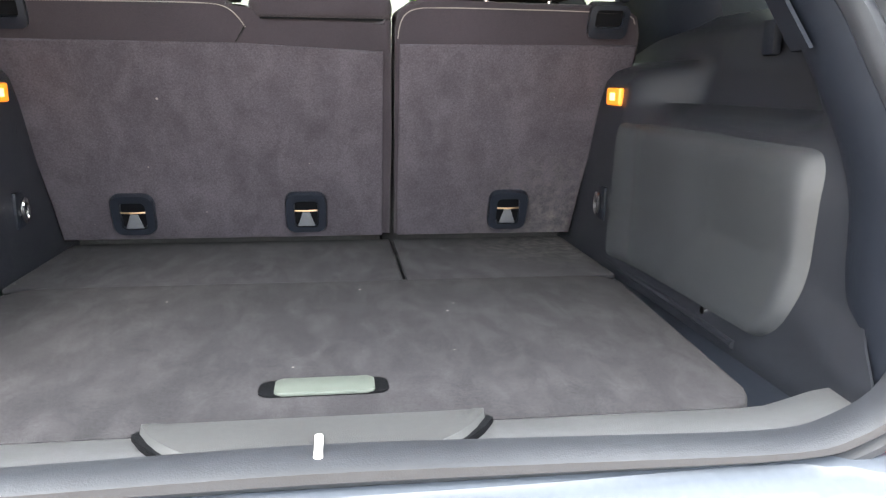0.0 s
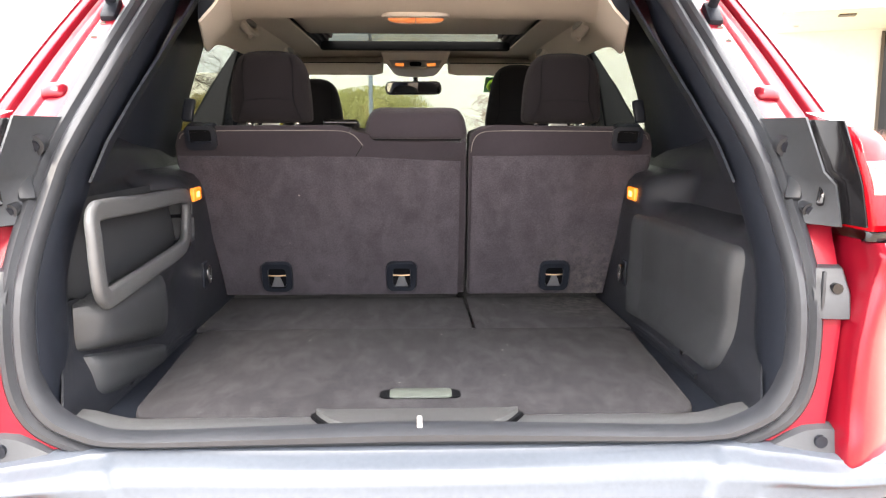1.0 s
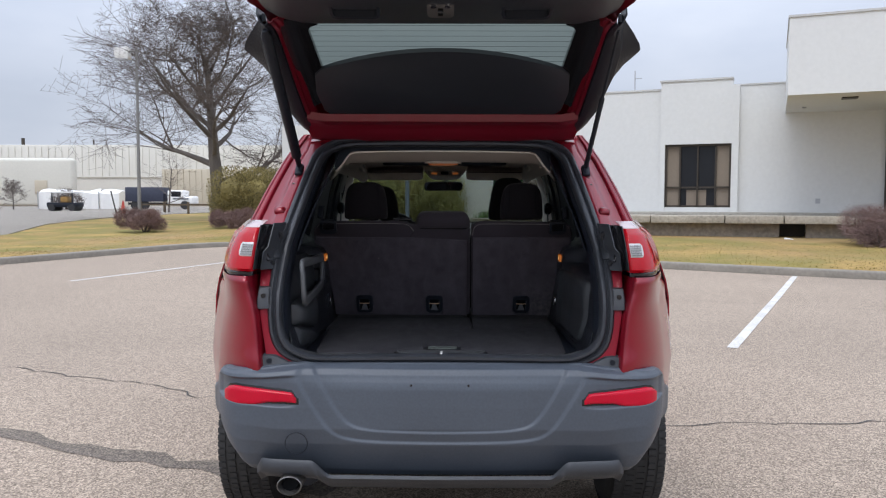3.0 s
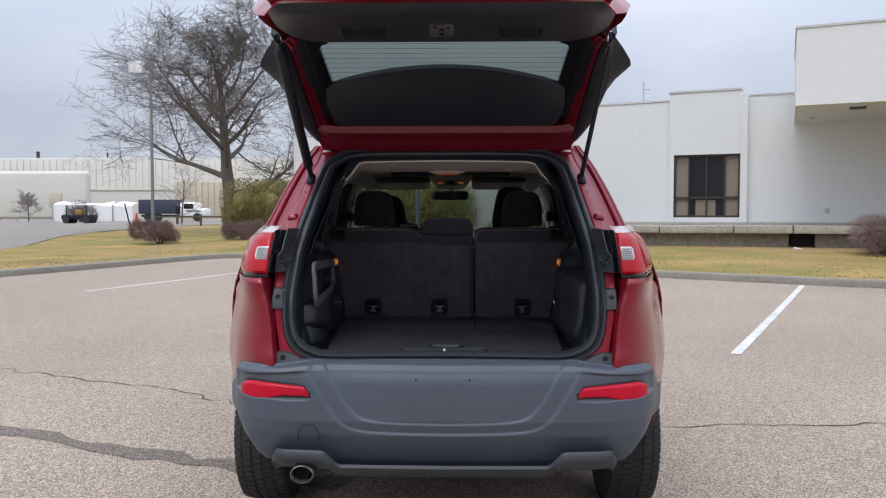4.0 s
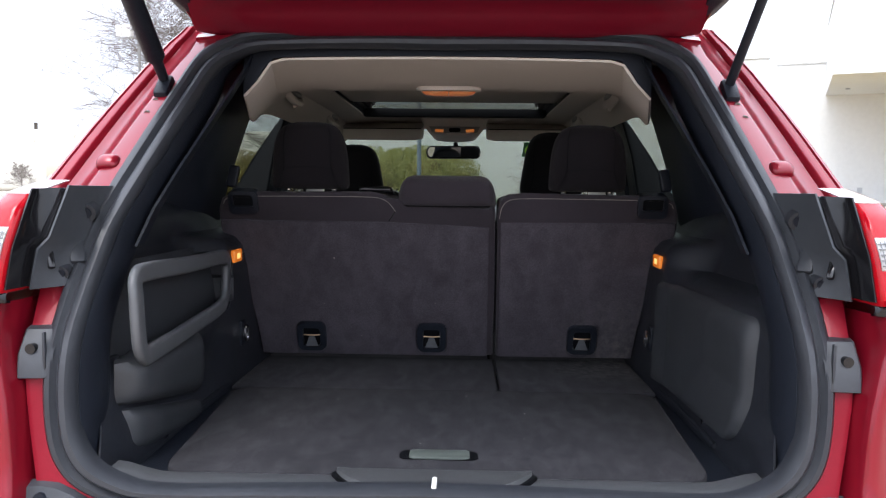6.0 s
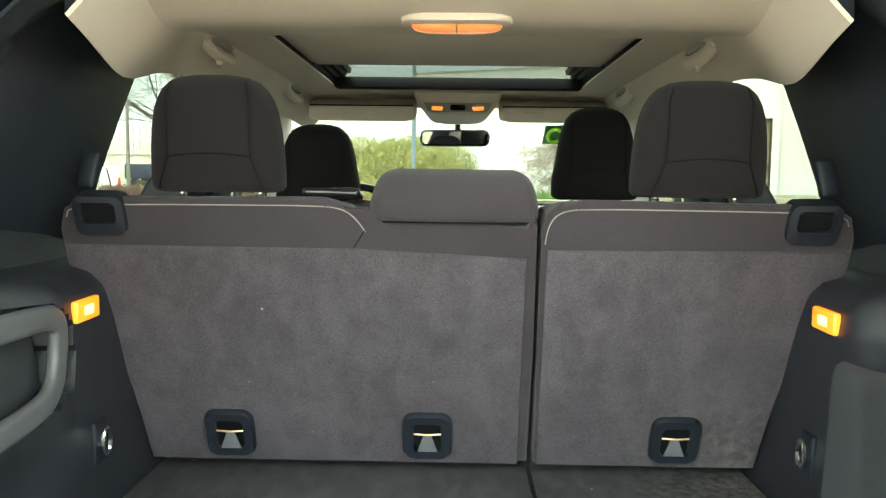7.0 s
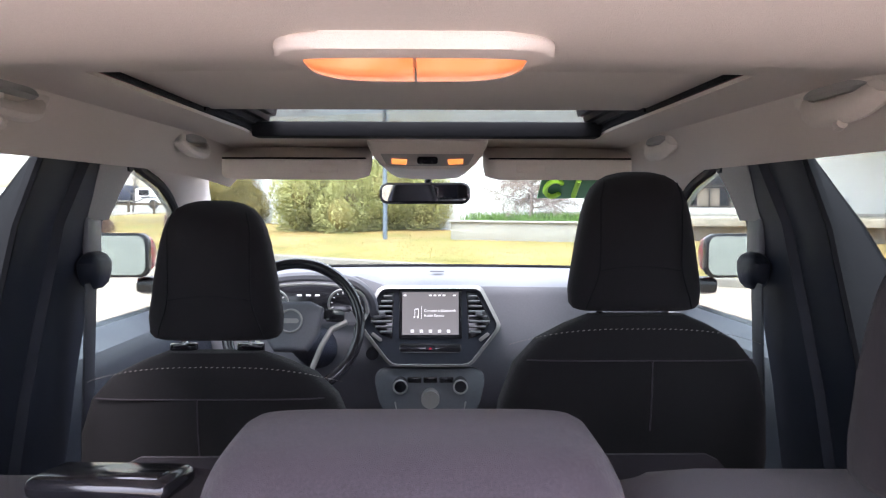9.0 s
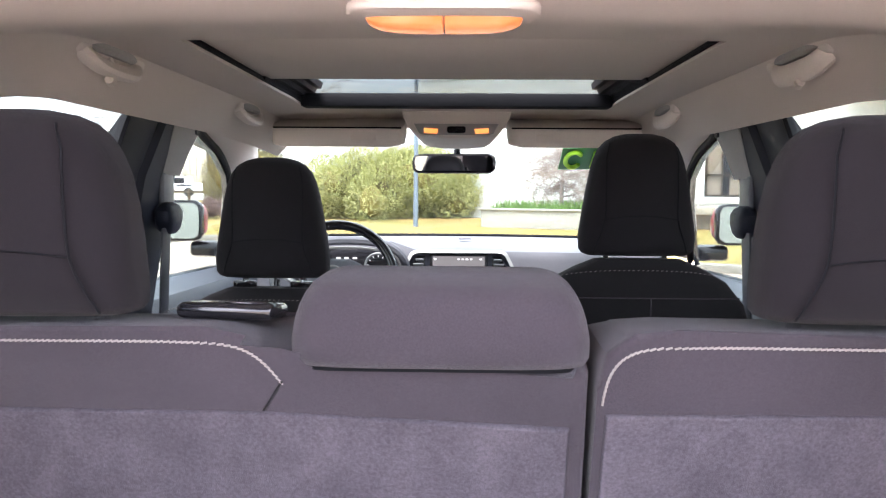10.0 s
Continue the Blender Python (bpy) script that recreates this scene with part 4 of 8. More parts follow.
for i, p in enumerate(ring):
    t = (ring[(i + 1) % len(ring)] - ring[i - 1]).normalized()
    out = Vector((0, t.z, -t.y))
    out = (out if out.dot(Vector((0, p.y - cy, p.z - cz))) > 0 else -out).normalized()
    rows.append([p + out * u + Vector((-v, 0, 0)) for u, v in rr(0.036, 0.018, 0.008, 4)])
part("pocket_frame", loft(B(), rows + rows[:1], True, False), "frame_grey", suv, "grey plastic frame of the storage pocket")
# lower left bin: a bulging panel, a gap, and the piece below it
rows = [[(-0.592 - 0.03 * k * k, y, 0.93 + 0.185 * k) for k in (0, 0.25, 0.5, 0.75, 1)] for y in np.linspace(0.09, 0.70, 9)]
part("pocket_back", thick(loft(B(), rows, False), 0.003), "sky_grey_moulded", suv, "inner panel of the storage pocket, coloured greyer for reflected sky")
def bin_pt(z0, z1, bulge):
    def f(u, v):
        y = 0.10 + 0.405 * u
        lo, hi = z0 - 0.085 * u * (1 if z1 > 0.9 else 0.5), z1 - 0.085 * u * (0 if z1 > 0.9 else 1)
        z = lo + v * (hi - lo)
        e = max(0, 1 - abs(2 * u - 1) ** 5) * max(0, 1 - abs(2 * v - 1) ** 4)
        return (-(0.592 - bulge * math.sqrt(e) - 0.01 * (1 - u)), y, z)
    return f


part("bin_panel", thick(grid(B(), bin_pt(0.868, 0.945, 0.056), 30, 14), 0.004), "sky_grey_moulded", suv, "bulging black plastic panel below the pocket")
part("bin_lower", thick(grid(B(), bin_pt(0.775, 0.860, 0.048), 30, 12), 0.004), "sky_grey_moulded", suv, "lower black plastic bin piece")

# ---- rear seats ----
SEAT_N = Vector((0, -1, -0.37)).normalized()   # towards the tailgate


def seat_pt(x, z, d=0.0):
    """A point of the seat backs' rear face at height z, d metres out towards the tailgate."""
    y = 0.97 - (z - 0.78) * 0.37
    return Vector((x, y, z)) + SEAT_N * d


def seat_back(name, outline, carpet, label):
    def place(u, v, d):
        return seat_pt(u, v - 0.42 * max(0.0, -d) * smooth(1.213, 1.25, v), d)
    seat = part(name, prism(B(), outline, place, -0.11, 0.0, 0.016), "fabric", suv, label)
    part("carpet_back", prism(B(), carpet, lambda u, v, d: seat_pt(u, v, d), -0.004, 0.005, 0.003), "carpet", seat, "charcoal carpeted seat back, lint-flecked")
    return seat


left_out = [(-0.540, 0.782), (-0.548, 0.90), (-0.560, 1.00), (-0.590, 1.08), (-0.618, 1.15), (-0.618, 1.20), (-0.606, 1.235), (-0.57, 1.255), (-0.20, 1.258), (-0.165, 1.250), (-0.140, 1.228), (-0.125, 1.223), (0.120, 1.223), (0.130, 1.212), (0.134, 1.0), (0.136, 0.782)]
right_out = [(0.144, 0.782), (0.140, 1.0), (0.137, 1.20), (0.142, 1.235), (0.165, 1.255), (0.20, 1.258), (0.57, 1.255), (0.606, 1.235), (0.618, 1.20), (0.618, 1.15), (0.590, 1.08), (0.560, 1.00), (0.548, 0.90), (0.540, 0.782)]
left_seat = seat_back("rear_seat_back", left_out, [(-0.536, 0.784), (-0.546, 0.92), (-0.562, 1.02), (-0.590, 1.09), (-0.612, 1.15), (-0.612, 1.178), (-0.15, 1.176), (0.115, 1.164), (0.118, 0.784)], "wide rear seat back in dark fabric and carpet")
right_seat = seat_back("rear_seat_back", right_out, [(0.150, 0.784), (0.146, 1.178), (0.612, 1.182), (0.612, 1.15), (0.590, 1.09), (0.562, 1.02), (0.546, 0.92), (0.536, 0.784)], "narrow rear seat back in dark fabric and carpet")


def stitches(bm, pts, step=0.0046, size=(0.0056, 0.0014, 0.0016), off=0.0):
    pts, slant = [Vector(p) for p in pts], R(0, -15, 0)
    for a, c in zip(pts, pts[1:]):
        n = max(1, int((c - a).length / step))
        q = (c - a).to_track_quat("X", "Z").to_matrix().to_4x4()
        for i in range(n):
            box(bm, a.lerp(c, (i + 0.5) / n), (min(size[0], (c - a).length / n * 1.2), size[1], size[2]), 0, q @ slant)
    return bm


def seam_line(bm, pts, r=0.0016):
    return tube(bm, pts, r, 5)


part("stitching", stitches(B(), [seat_pt(p.x, p.y, 0.0015) for p in spline([(-0.60, 1.222, 0), (-0.56, 1.240, 0), (-0.30, 1.2435, 0), (-0.21, 1.2430, 0), (-0.178, 1.240, 0), (-0.160, 1.232, 0), (-0.147, 1.219, 0), (-0.137, 1.204, 0)], 4)]), "stitch", left_seat, "pale decorative stitching")
part("stitching", stitches(B(), [seat_pt(p.x, p.y, 0.0015) for p in spline([(0.142, 1.188, 0), (0.144, 1.206, 0), (0.149, 1.222, 0), (0.159, 1.234, 0), (0.177, 1.241, 0), (0.21, 1.2430, 0), (0.30, 1.2435, 0), (0.56, 1.240, 0), (0.60, 1.222, 0)], 4)]), "stitch", right_seat, "pale decorative stitching")
part("seam", seam_line(B(), [seat_pt(-0.137, 1.207, 0.001), seat_pt(-0.156, 1.178, 0.001)]), "mesh_fabric", left_seat)


def anchor(x, parent):
    b = B()
    o, i = rr(0.086, 0.088, 0.020), rr(0.050, 0.058, 0.010)
    rings = [[seat_pt(x + u, 0.843 + v, d) for u, v in q] for q, d in ((o, 0.003), (o, 0.012))]
    rings += [[seat_pt(x + u * 0.94, 0.843 + v * 0.94, 0.017) for u, v in o], [seat_pt(x + u, 0.841 + v, 0.016) for u, v in i], [seat_pt(x + u * 0.92, 0.841 + v * 0.95, 0.005) for u, v in i]]
    loft(b, rings, True, False)
    bezel = part("anchor_bezel", b, "black", parent, "black bezel of the child seat anchor")
    part("anchor_well", prism(B(), i, lambda u, v, d: seat_pt(x + u, 0.841 + v, d), 0.004, 0.0075), "matt", bezel)
    part("anchor_bar", tube(B(), [seat_pt(x - 0.024, 0.847, 0.010), seat_pt(x, 0.848, 0.014), seat_pt(x + 0.024, 0.847, 0.010)], 0.0019, 8), "brass", bezel, "bare metal anchor bar")
    part("anchor_tongue", prism(B(), [(-0.007, 0.002), (0.007, 0.002), (0.018, -0.026), (-0.018, -0.026)], lambda u, v, d: seat_pt(x + u, 0.841 + v, d + 0.006 * (0.002 - v) / 0.028), 0.007, 0.010, 0.001), "jamb", bezel, "grey metal tongue")


for x, seat in ((-0.388, left_seat), (-0.042, left_seat), (0.388, right_seat)):
    anchor(x, seat)


def seat_handle(s, parent):
    o, i = rr(0.078, 0.060, 0.014), rr(0.056, 0.032, 0.008)
    c = s * 0.545
    b = B()
    rings = [[seat_pt(c + u, 1.226 + v + (0.006 if r is i else 0), d) for u, v in r] for r, d in ((o, -0.02), (o, 0.010), (i, 0.013), (i, 0.001))]
    loft(b, rings, True, False)
    h = part("release_handle", b, "black", parent, "black fold-down release handle")
    part("handle_well", prism(B(), i, lambda u, v, d: seat_pt(c + u, 1.232 + v, d), -0.002, 0.0025), "matt", h)


seat_handle(-1, left_seat)
seat_handle(1, right_seat)


def blob(bm, rings_spec, n=8, power=5):
    """A cushion: rings of (centre, half width along x, half depth along y), squared-off ellipses stacked along z."""
    k = 8 * n
    rings = []
    for c, w, d in rings_spec:
        r = []
        for q in range(k):
            a = 2 * math.pi * q / k
            ca, sa = math.cos(a), math.sin(a)
            r.append((c[0] + w * math.copysign(abs(ca) ** (2 / power), ca), c[1] + d * math.copysign(abs(sa) ** (2 / power), sa), c[2]))
        rings.append(r)
    return loft(bm, rings, True, True)


REST_T = [0.0, 0.015, 0.05, 0.16, 0.28, 0.40, 0.55, 0.70, 0.80, 0.88, 0.94, 0.975, 0.995, 1.0]


def headrest(name, x, y, z0, z1, wide, curve, depth, lean, parent, mat="fabric", split=True):
    """A padded headrest between two heights; curve gives its width along REST_T; leans back by lean metres at its top."""
    hgt = z1 - z0
    deep = [0.55, 0.75, 0.90, 0.99, 1.0, 1.0, 0.99, 0.95, 0.90, 0.82, 0.70, 0.52, 0.30, 0.15]
    spec = [((x, y - lean * t, z0 + hgt * t), wide / 2 * kw, depth / 2 * kd) for t, kw, kd in zip(REST_T, curve, deep)]
    hr = part(name, blob(B(), spec, 8, 2.9), mat, parent, "padded headrest in dark fabric")
    b = B()
    for q in (-1, 1):
        pts = []
        for t in (0.03, 0.10, 0.22, 0.30, 0.38, 0.5, 0.6, 0.7, 0.8, 0.88, 0.92):
            xx = x + q * lerp(t, [0, 0.10, 0.26, 0.34, 0.8, 0.95], [0.40 * wide, 0.37 * wide, 0.31 * wide, 0.30 * wide, 0.30 * wide, 0.26 * wide])
            kd = lerp(t, REST_T, deep)
            pts.append((xx, y - lean * t - depth / 2 * kd - 0.0004, z0 + hgt * t))
        tube(b, pts, 0.0012, 5)
    if split:
        xs = np.linspace(-0.30 * wide, 0.30 * wide, 9)
        tube(b, [(x + q, y - lean * 0.31 - depth / 2 - 0.0006, z0 + hgt * (0.30 + 0.03 * (1 - (q / (0.30 * wide)) ** 2))) for q in xs], 0.0009, 5)
    part("headrest_seam", b, "matt", hr)
    for q in (-0.062, 0.062):
        part("headrest_post", cyl(B(), (x + q, y + 0.005, z0 - 0.035), (x + q, y, z0 + 0.03), 0.007, 12), "chrome", hr, "chrome headrest post")
        part("post_sleeve", prism(B(), rr(0.05, 0.03, 0.012), lambda u, v, d: (x + q + u, y + v, d), z0 - 0.024, z0 - 0.010, 0.003), "gloss", hr)
    return hr


REAR_REST = [0.84, 0.95, 0.995, 1.0, 0.99, 0.98, 0.955, 0.91, 0.85, 0.77, 0.66, 0.52, 0.33, 0.20]
FRONT_REST = [0.84, 0.93, 0.985, 1.0, 0.965, 0.925, 0.875, 0.815, 0.755, 0.68, 0.565, 0.43, 0.26, 0.15]
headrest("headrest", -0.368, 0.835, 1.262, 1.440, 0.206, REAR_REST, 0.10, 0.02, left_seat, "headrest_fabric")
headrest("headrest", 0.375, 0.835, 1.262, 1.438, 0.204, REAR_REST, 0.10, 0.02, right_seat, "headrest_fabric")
# low centre headrest
spec = []
for t, kw, kd in ((0.0, 0.92, 0.80), (0.04, 0.975, 0.93), (0.12, 1.0, 0.99), (0.3, 1.0, 1.0), (0.50, 0.975, 0.985), (0.65, 0.945, 0.95), (0.78, 0.905, 0.87), (0.88, 0.86, 0.74), (0.95, 0.80, 0.55), (1.0, 0.70, 0.30)):
    spec.append(((0.0, 0.866 - 0.008 * t, 1.219 + 0.083 * t), 0.132 * kw, 0.073 * kd))
centre_rest = part("headrest", blob(B(), spec, 8, 5.5), "fabric", left_seat, "low padded centre headrest in dark fabric")
# a thin black tube paints the shadow line under the rest
part("rest_shadow", tube(B(), [(x, 0.804 + 0.03 * (abs(x) / 0.126) ** 12, 1.2205) for x in np.linspace(-0.130, 0.130, 33)], 0.0030, 6), "matt", centre_rest, "dark strip painted as the shadow line under the headrest")
part("headrest_post", tube(B(), [(-0.05, 0.87, 1.19), (-0.05, 0.865, 1.23)], 0.006, 8), "chrome", centre_rest)
b = box(B(), (-0.194, 0.862, 1.261), (0.092, 0.052, 0.015), 0.007, R(-6, 0, -4), 4)
box(b, (-0.176, 0.850, 1.268), (0.040, 0.020, 0.006), 0.002, R(-6, 0, -4))
part("belt_guide", b, "gloss", left_seat, "black plastic belt guide")
# seat cushions ahead of the backs
for x0, x1, seat in ((-0.61, 0.13, left_seat), (0.145, 0.61, right_seat)):
    part("seat_cushion", box(B(), ((x0 + x1) / 2, 1.27, 0.66), (x1 - x0, 0.50, 0.20), 0.05, R(5, 0, 0), 4), "fabric", seat, "dark fabric rear seat cushion")


# ---- front seats ----
def front_seat(s, top, gap):
    x = s * 0.388
    spec = []
    for t, w, d, y in ((0.0, 0.235, 0.075, 1.93), (0.15, 0.250, 0.078, 1.905), (0.40, 0.262, 0.080, 1.868), (0.60, 0.262, 0.078, 1.838), (0.75, 0.250, 0.072, 1.815), (0.86, 0.225, 0.062, 1.80), (0.93, 0.185, 0.050, 1.792), (0.975, 0.13, 0.036, 1.787), (1.0, 0.09, 0.020, 1.785)):
        spec.append(((x, y, 0.55 + (top - 0.55) * t), w, d))
    seat = part("front_seat", blob(B(), spec, 8, 3.6), "mesh_fabric", suv, "front seat in dark fabric with pale stitching")
    part("seat_cushion", box(B(), (x, 2.16, 0.56), (0.50, 0.52, 0.16), 0.05, R(6, 0, 0), 4), "mesh_fabric", seat, "dark fabric seat cushion")

    def back_y(z):
        t = (z - 0.55) / (top - 0.55)
        return lerp(t, [0, 0.15, 0.4, 0.6, 0.75, 0.86, 0.93, 0.975, 1.0], [1.855, 1.827, 1.788, 1.760, 1.743, 1.738, 1.742, 1.751, 1.765]) - 0.0015

    def half_w(z):
        t = (z - 0.55) / (top - 0.55)
        return lerp(t, [0.0, 0.15, 0.40, 0.60, 0.75, 0.86, 0.93, 0.975, 1.0], [0.235, 0.250, 0.262, 0.262, 0.250, 0.225, 0.185, 0.13, 0.09])
    za = top - 0.022
    pts = [(x + q * 0.235, back_y(za - 0.035 * abs(q) ** 3) + 0.045 * abs(q) ** 4, za - 0.035 * abs(q) ** 3) for q in np.linspace(-1, 1, 25)]
    part("stitching", stitches(B(), pts, 0.007, (0.0042, 0.0010, 0.0012)), "stitch", seat, "pale decorative stitching")
    b = B()
    zb = top - 0.078
    tube(b, [(x + q * 0.205, back_y(zb) + 0.012 * abs(q) ** 6, zb) for q in np.linspace(-1, 1, 21)], 0.0015, 5)
    tube(b, [(x + s * 0.02, back_y(z), z) for z in (zb, zb - 0.06, zb - 0.13)], 0.0015, 5)
    part("back_seam", b, "fabric", seat)
    # map pocket
    rows = []
    for q in np.linspace(-1, 1, 19):
        zt = 0.985 - 0.075 * smooth(0.55, 1.0, abs(q))
        rows.append([(x + q * 0.215, back_y(z) - 0.010 + 0.03 * abs(q) ** 5, z) for z in (0.62, 0.75, 0.88, zt - 0.01, zt)])
    part("map_pocket", thick(loft(B(), rows, False), 0.006), "fabric", seat, "fabric map pocket")
    hz = top + gap
    headrest("headrest", x, 1.805, hz, hz + 0.256, 0.245, FRONT_REST, 0.105, 0.0, seat, "mesh_fabric")


front_seat(-1, 1.165, 0.021)
front_seat(1, 1.234, 0.006)

# ---- headliner, sunroof and roof ----
def liner_z(x, y):
    z = lerp(y, [0.58, 0.68, 0.78, 0.86, 0.93, 1.02, 1.12, 1.22, 1.30, 2.10, 2.40, 2.64], [1.570, 1.561, 1.548, 1.540, 1.542, 1.557, 1.578, 1.593, 1.600, 1.603, 1.592, 1.575])
    e = min(abs(x) / 0.60, 1.0)
    return z - 0.008 * e ** 2 - 0.085 * smooth(lerp(y, [0.6, 1.2], [0.82, 0.84]), 1.0, e) ** 1.3


SUN_X, SUN_Y0, SUN_Y1 = 0.405, 1.315, 2.20
b = B()
xs = sorted(set([round(v, 4) for v in np.linspace(-0.60, 0.60, 31)] + [-SUN_X, SUN_X]))
ys = sorted(set([round(v, 4) for v in np.linspace(0.58, 2.64, 40)] + [SUN_Y0, SUN_Y1]))
vs = {(i, j): b.verts.new((x * lerp(y, [0.58, 0.9, 1.2, 2.2, 2.64], [0.80, 0.92, 1.0, 1.0, 0.97]), y, liner_z(x, y))) for i, x in enumerate(xs) for j, y in enumerate(ys)}
for i in range(len(xs) - 1):
    for j in range(len(ys) - 1):
        cx, cy = (xs[i] + xs[i + 1]) / 2, (ys[j] + ys[j + 1]) / 2
        if abs(cx) < SUN_X and SUN_Y0 < cy < SUN_Y1:
            continue
        b.faces.new((vs[i, j], vs[i + 1, j], vs[i + 1, j + 1], vs[i, j + 1]))
loose = [v for v in b.verts if not v.link_faces]
bmesh.ops.delete(b, geom=loose, context="VERTS")
for v in b.verts:
    v.co.z += 0.004
headliner = part("headliner", thick(b, 0.006), "liner", suv, "pale grey-beige fabric headliner")
part("sunshade", box(B(), (0, 1.575, 1.617), (0.84, 0.53, 0.008), 0.003), "liner", headliner, "pale sliding sunshade, half open")
for s in (-1, 1):
    rows = [[(s * 0.412, y, 1.603), (s * 0.402, y, 1.606), (s * 0.398, y, 1.616), (s * 0.388, y, 1.617), (s * 0.384, y, 1.628), (s * 0.372, y, 1.629), (s * 0.368, y, 1.640), (s * 0.356, y, 1.641), (s * 0.352, y, 1.656), (s * 0.412, y, 1.660)] for y in (1.80, 1.95, 2.10, 2.21)]
    part("sunroof_rail", loft(B(), rows, True, True), "matt", headliner, "black ribbed sunroof rail")
part("sunroof_front_frame", box(B(), (0, 2.172, 1.605), (0.80, 0.055, 0.036), 0.008), "matt", headliner, "black front frame of the sunroof")
part("sunroof_seal", box(B(), (0, 2.203, 1.612), (0.82, 0.010, 0.030), 0.003), "liner_trim", headliner)
part("sunroof_glass", box(B(), (0, 2.09, 1.659), (0.84, 0.69, 0.005), 0.001, R(-2.4, 0, 0)), "roof_glass", suv, "tinted sunroof glass").visible_shadow = False

# thin black strips draw the dark gap lines along the sunshade's sides
for s in (-1, 1):
    part("sunroof_edge", box(B(), (s * 0.4065, 1.58, 1.608), (0.004, 0.54, 0.010), 0.001), "matt", headliner)
part("sunroof_edge", box(B(), (0, 1.313, 1.609), (0.82, 0.010, 0.012), 0.003), "liner", headliner)

# dark closing strip between the liner's rear edge and the seal
rows = []
for x in np.linspace(-0.60, 0.60, 41):
    z = liner_z(x, 0.58) + 0.006
    rows.append([(0.80 * x, 0.584, z), (0.80 * x, 0.590, 0.5 * (z + 1.630)), (0.80 * x, 0.600, 1.630)])
part("rear_liner_strip", thick(loft(B(), rows, False), 0.003), "black", headliner, "black strip over the liner's rear edge")

# dome lamp
b = B()
prism(b, rr(0.176, 0.096, 0.032, 8), lambda u, v, d: (u, 0.880 + v, 1.543 + 0.04 * v - d), 0.0, 0.011, 0.005)
dome = part("dome_lamp", b, "liner", headliner, "beige dome lamp housing")
for s in (-1, 1):
    def bulge(u, v):
        k, w = u * 0.985 + 0.015, 2 * v - 1
        return (s * 0.075 * k, 0.893 + 0.026 * w * (1 - 0.35 * k ** 4), 1.535 - 0.013 * (1 - k ** 4) ** 0.5 * (1 - w ** 4) ** 0.5)
    part("dome_lens", thick(grid(B(), bulge, 20, 12), 0.002), "dome", dome, "lit orange dome lamp lens")


def grab_handle(x, y, z, s, hook):
    pts = spline([(x, y - 0.092, z + 0.010), (x - s * 0.012, y - 0.082, z - 0.008), (x - s * 0.020, y - 0.045, z - 0.022), (x - s * 0.021, y + 0.045, z - 0.022), (x - s * 0.013, y + 0.082, z - 0.008), (x, y + 0.092, z + 0.010)], 4)
    h = part("grab_handle", tube(B(), pts, 0.0125, 10, False, 1.4), "liner_trim", headliner, "beige folding grab handle")
    # the shadow between handle and liner is painted as a grey disc
    part("handle_recess", blob(B(), [((x, y, z + d), 0.030 * k, 0.100 * k) for d, k in ((-0.003, 0.86), (0.002, 1.0), (0.014, 1.0))], 4, 3), "pillar_grey", h, "grey disc painted as the shadow behind the handle")
    for q in (-0.092, 0.092):
        part("handle_foot", box(B(), (x, y + q, z + 0.006), (0.050, 0.046, 0.034), 0.012, None, 3), "liner_trim", h)
    if hook:
        part("coat_hook", tube(B(), [(x - s * 0.01, y, z + 0.006), (x - s * 0.018, y - 0.002, z - 0.028), (x - s * 0.022, y - 0.014, z - 0.044), (x - s * 0.024, y - 0.026, z - 0.040)], 0.007, 8), "liner_trim", h, "beige coat hook")


for s in (-1, 1):
    grab_handle(s * 0.546, 1.36, liner_z(0.546, 1.36) + 0.012, s, True)
    grab_handle(s * 0.548, 2.15, liner_z(0.548, 2.15) + 0.010, s, False)
# visors, overhead console, interior mirror
for s in (-1, 1):
    b = B()
    prism(b, rr(0.375, 0.155, 0.03, 5), lambda u, v, d: (s * 0.335 + u, 2.40 + v * 0.95, 1.574 - 0.12 * max(0, -v) - d + 0.02 * v / 0.08), 0.0, 0.050, 0.008)
    visor = part("sun_visor", b, "liner_trim", headliner, "pale folded sun visor")
    # black strip drawn for the shadow between visor and liner
    part("visor_shadow", box(B(), (s * 0.335, 2.336, 1.549), (0.36, 0.022, 0.004), 0.001), "matt", visor, "dark strip painted as the shadow gap over the visor")
    part("visor_label", box(B(), (s * 0.26, 2.3245, 1.522), (0.07, 0.003, 0.018), 0.001), "liner", visor)
b = B()
face = [(-0.155, 0.040), (0.155, 0.040), (0.150, 0.022), (0.138, 0.0), (0.122, -0.020), (0.100, -0.030), (0.05, -0.033), (-0.05, -0.033), (-0.100, -0.030), (-0.122, -0.020), (-0.138, 0.0), (-0.150, 0.022)]
prism(b, face, lambda u, v, d: (u * (1 - 0.9 * d), 2.325 + d - 0.45 * v, 1.556 + v - 0.10 * d), 0.0, 0.20, 0.010)
console_top = part("overhead_console", b, "liner_trim", headliner, "pale overhead console")
part("console_panel", prism(B(), [(-0.118, 0.004), (0.118, 0.004), (0.104, -0.022), (0.088, -0.026), (-0.088, -0.026), (-0.104, -0.022)], lambda u, v, d: (u, 2.322 + d - 0.45 * v, 1.556 + v), -0.004, 0.004, 0.002), "pillar_grey", console_top, "grey switch panel")
part("console_button", prism(B(), rr(0.052, 0.018, 0.006), lambda u, v, d: (u, 2.322 + d - 0.45 * (v - 0.012), 1.544 + v), -0.007, 0.0, 0.002), "gloss", console_top, "black sunroof switch")
